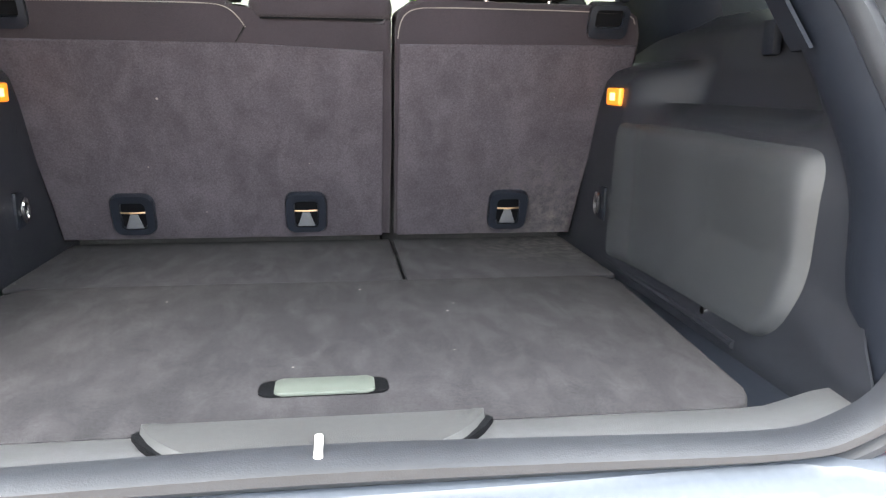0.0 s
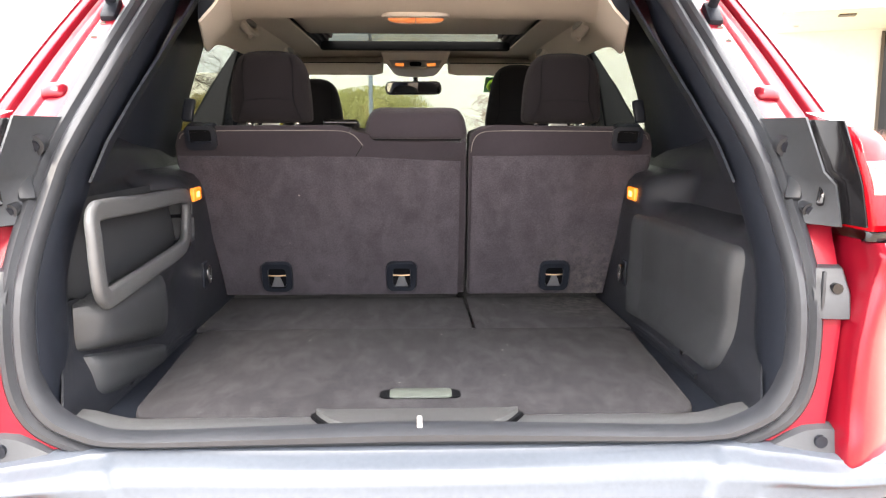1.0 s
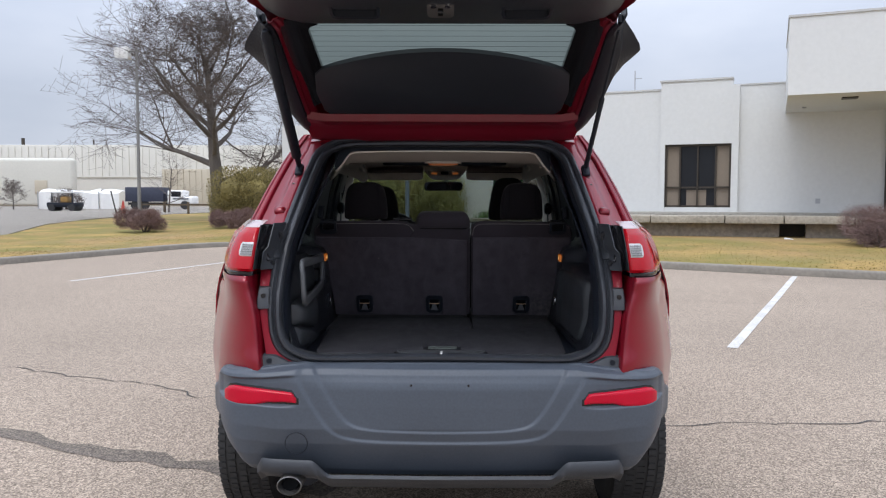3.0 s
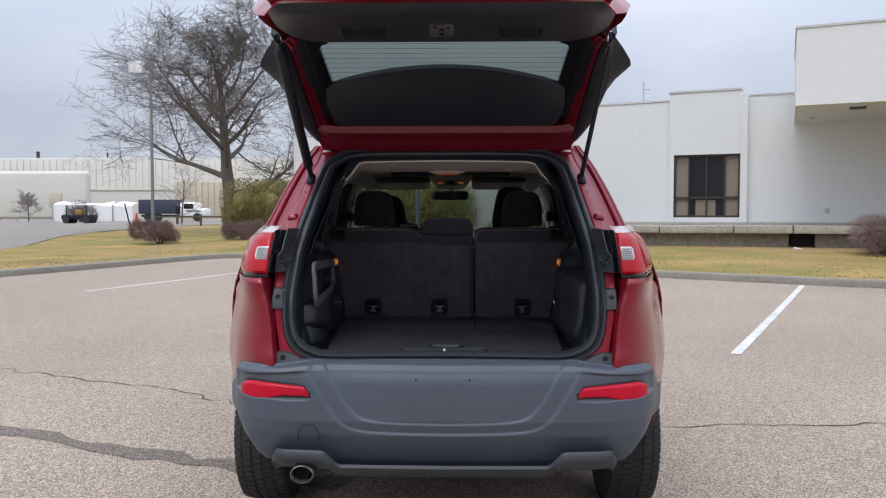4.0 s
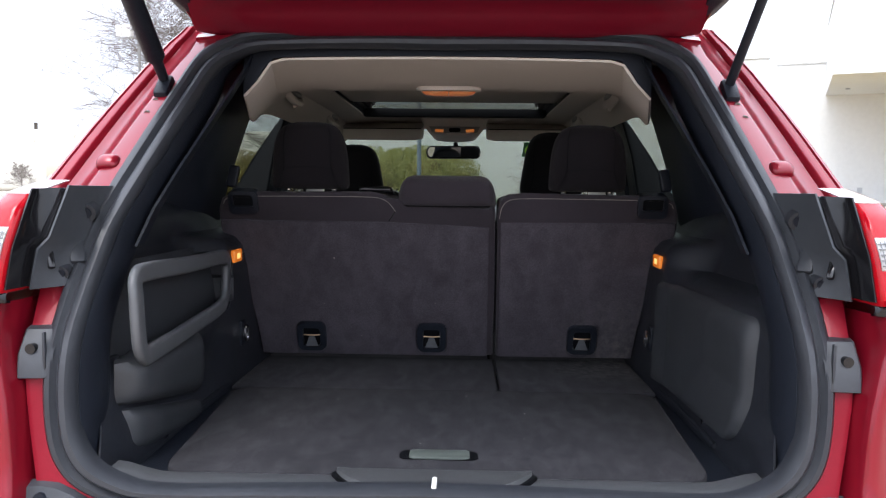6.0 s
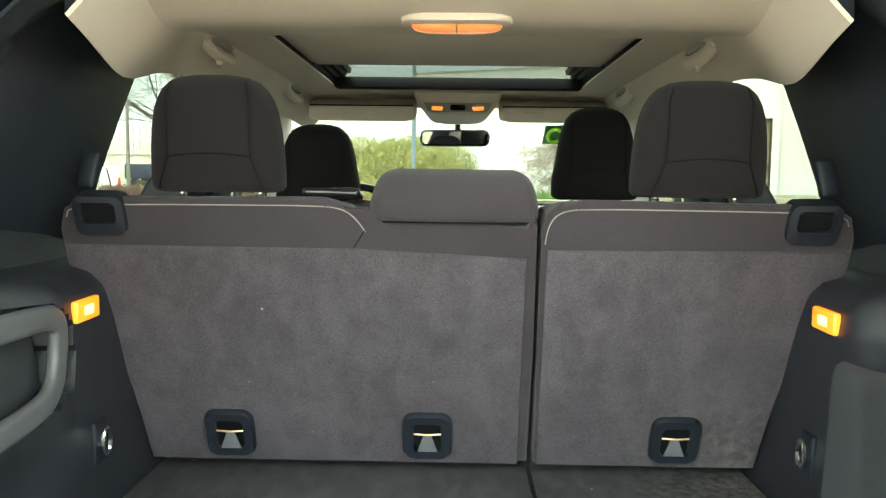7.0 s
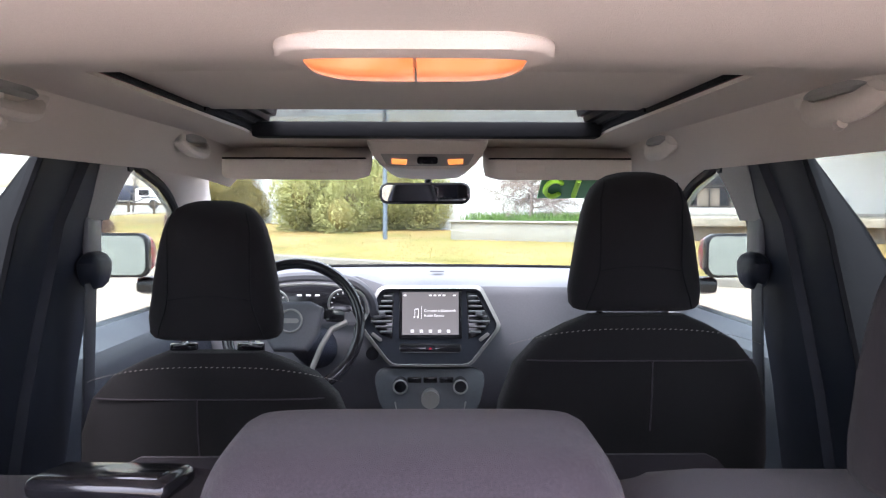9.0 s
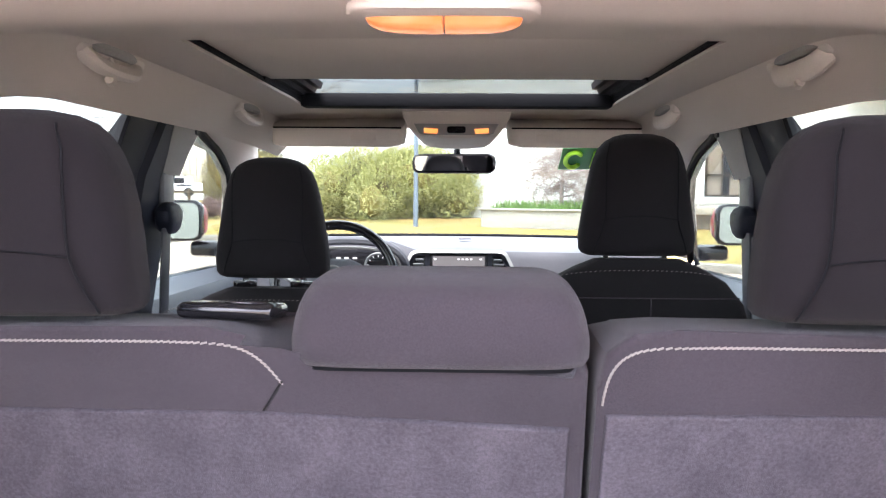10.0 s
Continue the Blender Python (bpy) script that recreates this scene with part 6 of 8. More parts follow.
def words(name, body, size, at, rot, mat, parent, align="LEFT"):
    c = bpy.data.curves.new(name, "FONT")
    c.body, c.size, c.align_x, c.align_y, c.extrude = body, size, align, "CENTER", 0.0004
    tmp = bpy.data.objects.new(name, c)
    scene.collection.objects.link(tmp)
    me = bpy.data.meshes.new_from_object(tmp.evaluated_get(bpy.context.evaluated_depsgraph_get()))
    bpy.data.objects.remove(tmp)
    me.materials.append(M[mat])
    me.transform(TO_METRES[0] @ Matrix.Translation(at) @ rot)
    ob = new(name, me)
    ob.parent = parent
    return ob


tilt = R(90 - 12.4, 0, 0)
words("screen_words", "Connect a Bluetooth", 0.0125, bz(-0.022, 1.078, 0.0165), tilt, "screen_text", stack)
words("screen_words", "Audio Device", 0.0125, bz(-0.022, 1.062, 0.0165), tilt, "screen_text", stack)
b = B()
for x in (-0.052, -0.040):
    tube(b, [bz(x, 1.058, 0.016), bz(x, 1.082, 0.016)], 0.0012, 4)
    tube(b, [bz(x - 0.004, 1.056, 0.016), bz(x, 1.059, 0.016)], 0.003, 5)
tube(b, [bz(-0.052, 1.082, 0.016), bz(-0.040, 1.085, 0.016)], 0.0016, 4)
tube(b, [bz(-0.03, 1.05, 0.016), bz(-0.03, 1.092, 0.016)], 0.0006, 4)
part("note_icon", b, "screen_text", stack)
for x in (0.0, 0.015, 0.03, 0.045, 0.08, -0.085):
    part("status_icon", box(B(), bz(x, 1.128, 0.016), (0.009, 0.001, 0.005), 0), "screen_text", stack)
for x in (-0.06, -0.03, 0.0, 0.03, 0.06):
    part("menu_icon", box(B(), bz(x, 1.012, 0.016), (0.011, 0.001, 0.010), 0.002), "screen_text", stack)
for s in (-1, 1):
    poly = [(s * 0.120, 1.138), (s * 0.152, 1.138), (s * 0.203, 1.042), (s * 0.165, 0.998), (s * 0.126, 0.985)]
    part("air_vent", prism(B(), poly, lambda u, v, d: bz(u, v, d), 0.002, 0.0095, 0.003), "gloss", stack, "black slatted air vent")
    for k in range(8):
        z = 1.125 - 0.0165 * k
        x1 = lerp(z, [0.985, 1.0, 1.042, 1.138], [0.134, 0.160, 0.198, 0.150])
        part("slat", box(B(), bz(s * (0.126 + x1) / 2, z, 0.016), (x1 - 0.128, 0.016, 0.0055), 0.001, R(-20, 0, 0)), "frame_grey", stack)
    part("vent_tab", box(B(), bz(s * 0.160, 1.07, 0.026), (0.022, 0.012, 0.014), 0.003), "jamb", stack)
    part("vent_wheel", box(B(), bz(s * 0.178, 0.993, 0.014), (0.04, 0.01, 0.012), 0.004, R(0, s * -38, 0)), "silver", stack)
part("hazard_strip", prism(B(), rr(0.205, 0.028, 0.008), lambda u, v, d: bz(u, 0.957 + v, d), 0.006, 0.013, 0.002), "gloss", stack, "black switch strip")
hz_b = part("hazard_button", box(B(), bz(0, 0.957, 0.014), (0.030, 0.004, 0.014), 0.002), "black", stack, "black hazard button")
part("hazard_mark", prism(B(), [(-0.006, -0.004), (0.006, -0.004), (0.0, 0.006)], lambda u, v, d: bz(u, 0.957 + v, d), 0.0158, 0.0166), "lens_red", hz_b, "small red triangle")
# climate panel
b = B()
prism(b, rr(0.345, 0.15, 0.045, 6), lambda u, v, d: (BZ - 0.002 + u * (1 + 0.1 * v / 0.07), 2.90 - d + v * 0.3, 0.815 + v), 0.0, 0.025, 0.006)
climate = part("climate_panel", b, "jamb_dark", dash, "dark climate control panel")
for s in (-1, 1):
    part("climate_knob", cyl(B(), (BZ + s * 0.098, 2.90, 0.842), (BZ + s * 0.098, 2.855, 0.838), 0.024, 24), "gloss", climate, "round climate knob")
    b = B()
    tube(b, [(BZ + s * 0.098 + 0.022 * math.cos(a), 2.854, 0.838 + 0.022 * math.sin(a)) for a in np.linspace(0, 2 * math.pi, 25)[:-1]], 0.003, 6, True)
    part("knob_ring", b, "silver", climate)
part("fan_knob", cyl(B(), (BZ, 2.89, 0.80), (BZ, 2.845, 0.797), 0.030, 24), "silver", climate, "silver fan knob")
for k in range(3):
    part("button", box(B(), (BZ + 0.052 * (k - 1), 2.868, 0.858), (0.046, 0.012, 0.018), 0.003), "gloss", climate)
b = B()
tube(b, [(BZ + x, 2.85, z) for x, z in ((-0.115, 0.79), (-0.11, 0.765), (-0.06, 0.76), (0.06, 0.76), (0.11, 0.765), (0.115, 0.79))], 0.003, 6)
part("chrome_line", b, "silver", climate)
part("start_button", cyl(B(), (-0.185, 2.925, 0.938), (-0.185, 2.90, 0.938), 0.021, 24), "gloss", dash, "round start button")
part("dash_sensor", prism(B(), rr(0.05, 0.024, 0.01), lambda u, v, d: (0.03 + u, 3.16 + v, 1.186 + d), 0, 0.006, 0.002), "dash", dash)
# centre console with shifter
consolep = part("centre_console", box(B(), (0.02, 2.45, 0.60), (0.24, 0.95, 0.28), 0.04, None, 4), "black", suv, "black centre console")
part("gear_lever", box(B(), (0.02, 2.62, 0.772), (0.05, 0.06, 0.09), 0.02, None, 4), "jamb", consolep, "silver topped gear lever")
part("gear_boot", cyl(B(), (0.02, 2.62, 0.70), (0.02, 2.62, 0.78), 0.05, 16, 0.02), "black", consolep)
# instrument cluster
b = B()
hub = Vector((-0.372, 2.50, 1.095))
cl = part("gauge_panel", box(B(), (-0.40, 2.955, 1.10), (0.38, 0.02, 0.13), 0.03, R(-12, 0, 0)), "gloss", dash, "dark glossy gauge panel")
for s in (-1, 1):
    b = B()
    tube(b, [(-0.40 + s * 0.115 + 0.048 * math.cos(a), 2.94, 1.098 + 0.048 * math.sin(a)) for a in np.linspace(0, 2 * math.pi, 33)[:-1]], 0.004, 6, True)
    part("dial_ring", b, "silver", cl, "silver dial ring")
    b = B()
    for k in range(11):
        a = radians(225 - 27 * k)
        box(b, (-0.40 + s * 0.115 + 0.038 * math.cos(a), 2.94, 1.098 + 0.038 * math.sin(a)), (0.007, 0.002, 0.0025), 0, R(0, -math.degrees(a), 0))
    part("dial_marks", b, "screen_text", cl)
b = B()
for x in (-0.43, -0.40, -0.37):
    box(b, (x, 2.94, 1.128), (0.016, 0.002, 0.006), 0)
part("cluster_text", b, "screen_text", cl)
part("cluster_hood", tube(B(), spline([(-0.60, 2.93, 1.07), (-0.585, 2.90, 1.14), (-0.50, 2.89, 1.185), (-0.37, 2.89, 1.195), (-0.25, 2.89, 1.18), (-0.19, 2.90, 1.13), (-0.18, 2.94, 1.06)], 5), 0.016, 8), "dash", dash, "cluster hood")
part("cluster_trim", tube(B(), spline([(-0.575, 2.885, 1.08), (-0.555, 2.88, 1.15), (-0.37, 2.872, 1.172), (-0.225, 2.88, 1.145), (-0.20, 2.90, 1.07)], 5), 0.005, 6), "silver", dash)
# steering wheel
TW = Matrix.Translation(hub) @ R(-22, 0, 0)


def sw(x, z, y=0.0):
    return TW @ Vector((x, y, z))


wheel_ring = part("steering_wheel", tube(B(), [sw(0.183 * math.cos(a), 0.183 * math.sin(a)) for a in np.linspace(0, 2 * math.pi, 65)[:-1]], 0.0155, 12, True), "gloss", suv, "black leather steering wheel")
b = B()
prism(b, [(-0.085, 0.045), (-0.05, 0.062), (0.05, 0.062), (0.085, 0.045), (0.075, -0.03), (0.045, -0.075), (-0.045, -0.075), (-0.075, -0.03)], lambda u, v, d: sw(u, v, -d), 0.0, 0.045, 0.012)
hub_ob = part("hub", b, "dash", wheel_ring, "dark padded hub")
part("hub_badge", cyl(B(), sw(0, 0.004, -0.045), sw(0, 0.004, -0.049), 0.031, 32), "jamb", hub_ob, "round silver hub badge")
part("badge_ring", tube(B(), [sw(0.031 * math.cos(a), 0.004 + 0.031 * math.sin(a), -0.049) for a in np.linspace(0, 2 * math.pi, 33)[:-1]], 0.003, 6, True), "silver", hub_ob)
part("badge_bar", prism(B(), rr(0.044, 0.013, 0.005), lambda u, v, d: sw(u, 0.004 + v, -d), 0.047, 0.051), "silver", hub_ob, "plain silver badge bar")
for s in (-1, 1):
    b = B()
    tube(b, [sw(s * 0.07, 0.02, -0.02), sw(s * 0.12, 0.022, -0.012), sw(s * 0.175, 0.02, 0.0)], 0.022, 8, False, 0.5)
    part("spoke", b, "dash", wheel_ring)
    part("spoke_switch", prism(B(), rr(0.055, 0.034, 0.008), lambda u, v, d: sw(s * 0.115 + u, 0.024 + v, -d), 0.018, 0.030, 0.003), "gloss", wheel_ring)
    part("spoke_trim", tube(B(), [sw(s * 0.150, 0.008, -0.022), sw(s * 0.110, -0.015, -0.03), sw(s * 0.085, -0.06, -0.03), sw(s * 0.060, -0.12, -0.015), sw(s * 0.045, -0.175, 0)], 0.008, 8), "silver", wheel_ring, "silver spoke trim")
part("column", cyl(B(), (-0.372, 2.56, 1.06), (-0.372, 2.95, 0.95), 0.045, 16, 0.07), "black", dash)

# ---- tailgate, wide open ----
HINGE = Vector((0, 0.53, 1.664))
GA, GB, GQ = radians(31.0), radians(-3.4), 0.64


def gate(x, q, d=0.0):
    """A point of the open tailgate: q metres out from the hinge along its inner face, d metres below that face."""
    q = float(q)
    if q <= GQ - 0.08:
        p = Vector((0, -math.cos(GA) * q, math.sin(GA) * q))
        n = Vector((0, -math.sin(GA), -math.cos(GA)))
    elif q >= GQ + 0.08:
        p = Vector((0, -math.cos(GA) * GQ - math.cos(GB) * (q - GQ), math.sin(GA) * GQ + math.sin(GB) * (q - GQ)))
        n = Vector((0, -math.sin(GB), -math.cos(GB)))
    else:
        t = (q - GQ + 0.08) / 0.16
        a = Vector((0, -math.cos(GA) * (GQ - 0.08), math.sin(GA) * (GQ - 0.08)))
        m = Vector((0, -math.cos(GA) * GQ, math.sin(GA) * GQ))
        c = Vector((0, m.y - math.cos(GB) * 0.08, m.z + math.sin(GB) * 0.08))
        p = (1 - t) ** 2 * a + 2 * t * (1 - t) * m + t * t * c
        an = GA + (GB - GA) * t
        n = Vector((0, -math.sin(an), -math.cos(an)))
    return HINGE + p + n * d + Vector((x, 0, 0))


def gate_w(q):
    return lerp(q, [-0.05, 0, 0.14, 0.36, 0.5, 0.64, 0.85, 1.0, 1.2, 1.26, 1.3], [0.585, 0.612, 0.660, 0.688, 0.690, 0.660, 0.645, 0.632, 0.605, 0.575, 0.53])


tailgate = part("tailgate", box(B(), gate(0, 0.02, -0.03), (0.9, 0.03, 0.02), 0.004), "red", suv, "raised tailgate with glass and black inner trim")
# outer skin with the window left open
b = B()
qs = [-0.02, 0.04, 0.08, 0.14, 0.20, 0.26, 0.34, 0.42, 0.50, 0.54, 0.58, 0.64, 0.70, 0.80, 0.90, 1.00, 1.10, 1.18, 1.24, 1.29]
ts = [-1, -0.93, -0.86, -0.80, -0.6, -0.4, -0.2, 0, 0.2, 0.4, 0.6, 0.80, 0.86, 0.93, 1]
vs = {}
for i, q in enumerate(qs):
    for j, t in enumerate(ts):
        bulge = -0.075 - 0.02 * (1 - t * t) + 0.06 * smooth(0.9, 1.0, abs(t)) + 0.05 * smooth(1.16, 1.28, q) + 0.05 * (1 - smooth(-0.02, 0.10, q))
        vs[i, j] = b.verts.new(gate(t * (gate_w(q) - 0.022 * (1 - smooth(0.72, 0.9, q))), q, bulge - 0.012 * smooth(0.9, 1.0, abs(t))))
for i in range(len(qs) - 1):
    for j in range(len(ts) - 1):
        if 0.26 <= (qs[i] + qs[i + 1]) / 2 <= 0.64 and abs(ts[j] + ts[j + 1]) / 2 < 0.80:
            continue
        b.faces.new((vs[i, j], vs[i + 1, j], vs[i + 1, j + 1], vs[i, j + 1]))
part("gate_skin", thick(b, 0.004), "red", tailgate, "dark red outer skin of the tailgate")


def gate_panel(name, outline, d0, d1, mat, label, bevel=0.006, parent=None):
    return part(name, prism(B(), outline, lambda x, q, d: gate(x, q, d), d0, d1, bevel), mat, parent or tailgate, label)


# painted inner frame: hinge edge and both sides
rows = []
for x in np.linspace(-0.575, 0.575, 31):
    k = smooth(0.50, 0.575, abs(x))
    rows.append([gate(x, q + 0.02 * k, d) for q, d in ((-0.060, -0.040), (-0.062, -0.004), (-0.050, 0.026), (-0.020, 0.034), (0.015, 0.020), (0.045, 0.012), (0.060, 0.016), (0.085, 0.020), (0.112, 0.004))])
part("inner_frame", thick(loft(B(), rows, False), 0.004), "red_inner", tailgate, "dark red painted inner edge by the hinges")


def strip_x(q):
    return lerp(q, [0, 0.14, 0.40, 0.66, 0.75], [0.545, 0.566, 0.582, 0.594, 0.60])


for s in (-1, 1):
    rows = []
    for q in np.linspace(-0.03, 0.74, 18):
        c = strip_x(q)
        rows.append([gate(s * (c - 0.028), q, -0.016), gate(s * (c - 0.018), q, -0.002), gate(s * (c - 0.004), q, 0.002), gate(s * c, q, 0.010), gate(s * (c + 0.008), q, 0.012), gate(s * (c + 0.014), q, 0.002)])
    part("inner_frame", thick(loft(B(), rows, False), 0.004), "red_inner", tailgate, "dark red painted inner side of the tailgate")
    rows = []
    for q in np.linspace(-0.035, 0.74, 18):
        c, w = strip_x(q), gate_w(q)
        k = smooth(-0.035, 0.05, q)
        rows.append([gate(s * (c + 0.010), q, 0.006), gate(s * (c + 0.016), q, 0.022 * k), gate(s * (c + 0.5 * (w - c)), q, 0.026 * k), gate(s * (w - 0.012), q, 0.012 * k), gate(s * w, q, -0.012), gate(s * (w - 0.004), q, -0.06)])
    part("side_cover", thick(loft(B(), rows, False), 0.004), "black", tailgate, "black side cover of the tailgate")
    # side fin of the spoiler
    fin = [(0.22, 0.0), (0.30, 0.012), (0.38, 0.036), (0.44, 0.070), (0.468, 0.084), (0.50, 0.074), (0.56, 0.052), (0.63, 0.020), (0.68, 0.0)]
    rows = [[gate(s * (gate_w(q) - 0.01 + o * k), q, 0.0 - 0.03 * k) for k in (0.0, 0.5, 1.0)] for q, o in fin]
    part("spoiler_fin", thick(loft(B(), rows, False), 0.014), "black", tailgate, "black spoiler side fin")
# black border inside round the glass
arc = [(x, 0.496 - 0.103 * (x / 0.475) ** 2) for x in np.linspace(-0.475, 0.475, 21)]
gate_panel("hinge_trim", [(-0.475, 0.110), (-0.498, 0.135), (-0.515, 0.25), (-0.505, 0.36)] + [(float(x), q) for x, q in arc] + [(0.505, 0.36), (0.515, 0.25), (0.498, 0.135), (0.475, 0.110)], -0.014, 0.006, "gate_trim", "black trim between hinges and glass", 0.004)
for s in (-1, 1):
    gate_panel("glass_border", [(s * 0.470, 0.20), (s * 0.575, 0.12), (s * 0.590, 0.68), (s * 0.452, 0.68), (s * 0.452, 0.64), (s * 0.482, 0.622), (s * 0.494, 0.60), (s * 0.472, 0.385)][::s], -0.024, -0.006, "gloss", "black glass border", 0.0)
b = B()
prism(b, [(-0.52, 0.25), (0.52, 0.25), (0.525, 0.70), (-0.525, 0.70)], lambda x, q, d: HINGE + Vector((x, -math.cos(GA) * q, math.sin(GA) * q)) + Vector((0, -math.sin(GA), -math.cos(GA))) * d, -0.050, -0.045)
g = part("rear_glass", b, "privacy", tailgate, "tinted heated rear window")
for k in range(9):
    q = 0.36 + 0.028 * k
    part("heater_line", tube(B(), [HINGE + Vector((x, -math.cos(GA) * q, math.sin(GA) * q)) + Vector((0, math.sin(GA), math.cos(GA))) * 0.043 for x in (-0.50, 0, 0.50)], 0.0006, 4), "black", tailgate, "fine heater line")
# lower inner trim with two pull cups and the latch
rows = []
for q in np.linspace(0.625, 1.215, 22):
    w = lerp(q, [0.625, 0.66, 0.74, 0.85, 1.0, 1.15, 1.19, 1.215], [0.50, 0.585, 0.612, 0.606, 0.590, 0.568, 0.545, 0.50])
    dd = lerp(q, [0.625, 0.635, 0.66, 0.74, 1.14, 1.19, 1.215], [-0.035, -0.016, -0.006, 0.0, 0.002, -0.006, -0.03])
    rows.append([gate(w * t, q, dd - 0.03 * smooth(0.9, 1.0, abs(t))) for t in np.linspace(-1, 1, 31)])
lower = part("lower_trim", thick(loft(B(), rows, False), 0.004), "gate_trim", tailgate, "black plastic lower tailgate trim")
for s in (-1, 1):
    o, i = rr(0.165, 0.085, 0.025), rr(0.145, 0.062, 0.018)
    b = B()
    loft(b, [[gate(s * 0.280 + u, 0.955 + v, d + 0.012 - 0.50 * v) for u, v in r] for r, d in ((o, -0.030), (o, 0.000), (i, 0.002), (i, -0.030))], True, False)
    cup = part("pull_cup", b, "black", tailgate, "black pull cup")
    part("cup_well", prism(B(), i, lambda u, v, d: gate(s * 0.280 + u, 0.955 + v, d + 0.012 - 0.50 * v), -0.030, -0.022), "matt", cup)
b = B()
prism(b, rr(0.085, 0.085, 0.012), lambda u, v, d: gate(u, 0.995 + v, d + 0.012 - 0.50 * v), -0.020, 0.004, 0.005)
latch = part("gate_latch", b, "dark_steel", tailgate, "dark grey metal tailgate latch")
for s in (-1, 1):
    part("latch_screw", cyl(B(), gate(s * 0.022, 1.012, 0.004), gate(s * 0.022, 1.014, 0.014), 0.010, 16), "chrome", latch)
part("latch_jaw", box(B(), gate(0, 0.980, 0.022), (0.018, 0.04, 0.020), 0.003), "gloss", latch)
# outer lower edge with the plate recess
b = box(B(), gate(0, 1.265, -0.045), (1.08, 0.06, 0.05), 0.015, None, 3)
part("gate_edge", b, "red", tailgate, "dark red lower edge of the tailgate")
for s in (-1, 1):
    part("hinge", box(B(), (s * 0.30, 0.575, 1.652), (0.07, 0.06, 0.02), 0.005), "red", tailgate, "painted hinge")
part("hinge_gutter", box(B(), (0, 0.590, 1.657), (1.08, 0.085, 0.034), 0.010), "red_inner", tailgate, "dark red folded edge along the hinges")
# stays: a thick powered one on one side, a thin gas strut on the other
a, c = Vector((-0.610, 0.436, 1.490)), gate(-0.638, 0.66, 0.025)
powered = part("powered_stay", tube(B(), [a, a.lerp(c, 0.08), a.lerp(c, 0.1), a.lerp(c, 0.97), c], [0.010, 0.012, 0.021, 0.021, 0.012], 16), "black", suv, "thick black powered tailgate stay")
part("stay_joint", box(B(), a + Vector((0, -0.008, -0.012)), (0.034, 0.026, 0.066), 0.010, R(-44, 0, 0)), "black", powered)
a, c = Vector((0.610, 0.436, 1.490)), gate(0.638, 0.66, 0.025)
strut = part("gas_strut", tube(B(), [a, a.lerp(c, 0.55), a.lerp(c, 0.56), c], [0.010, 0.010, 0.0055, 0.0055], 14), "black", suv, "thin black gas strut")
part("stay_joint", box(B(), a + Vector((0, -0.008, -0.012)), (0.034, 0.026, 0.066), 0.010, R(-44, 0, 0)), "black", strut)

# wiper pivots at the foot of the windscreen
for x in (-0.13, 0.62):
    wp = part("wiper_arm", tube(B(), [(x, 3.58, 1.118), (x - 0.10, 3.565, 1.132), (x - 0.40, 3.55, 1.140)], [0.016, 0.010, 0.006], 8, False, 0.6), "gloss", suv, "black windscreen wiper arm")
    part("wiper_cap", cyl(B(), (x, 3.58, 1.10), (x, 3.575, 1.140), 0.022, 14, 0.014), "jamb", wp, "grey wiper pivot cap")
# outer belt loops at the tops of the rear seat backs
for s, seat in ((-1, left_seat), (1, right_seat)):
    part("belt_loop", box(B(), (s * 0.592, 0.868, 1.295), (0.030, 0.018, 0.062), 0.007, R(-10, s * -8, 0), 3), "black", seat, "black belt guide loop")
TO_METRES[0] = Matrix()
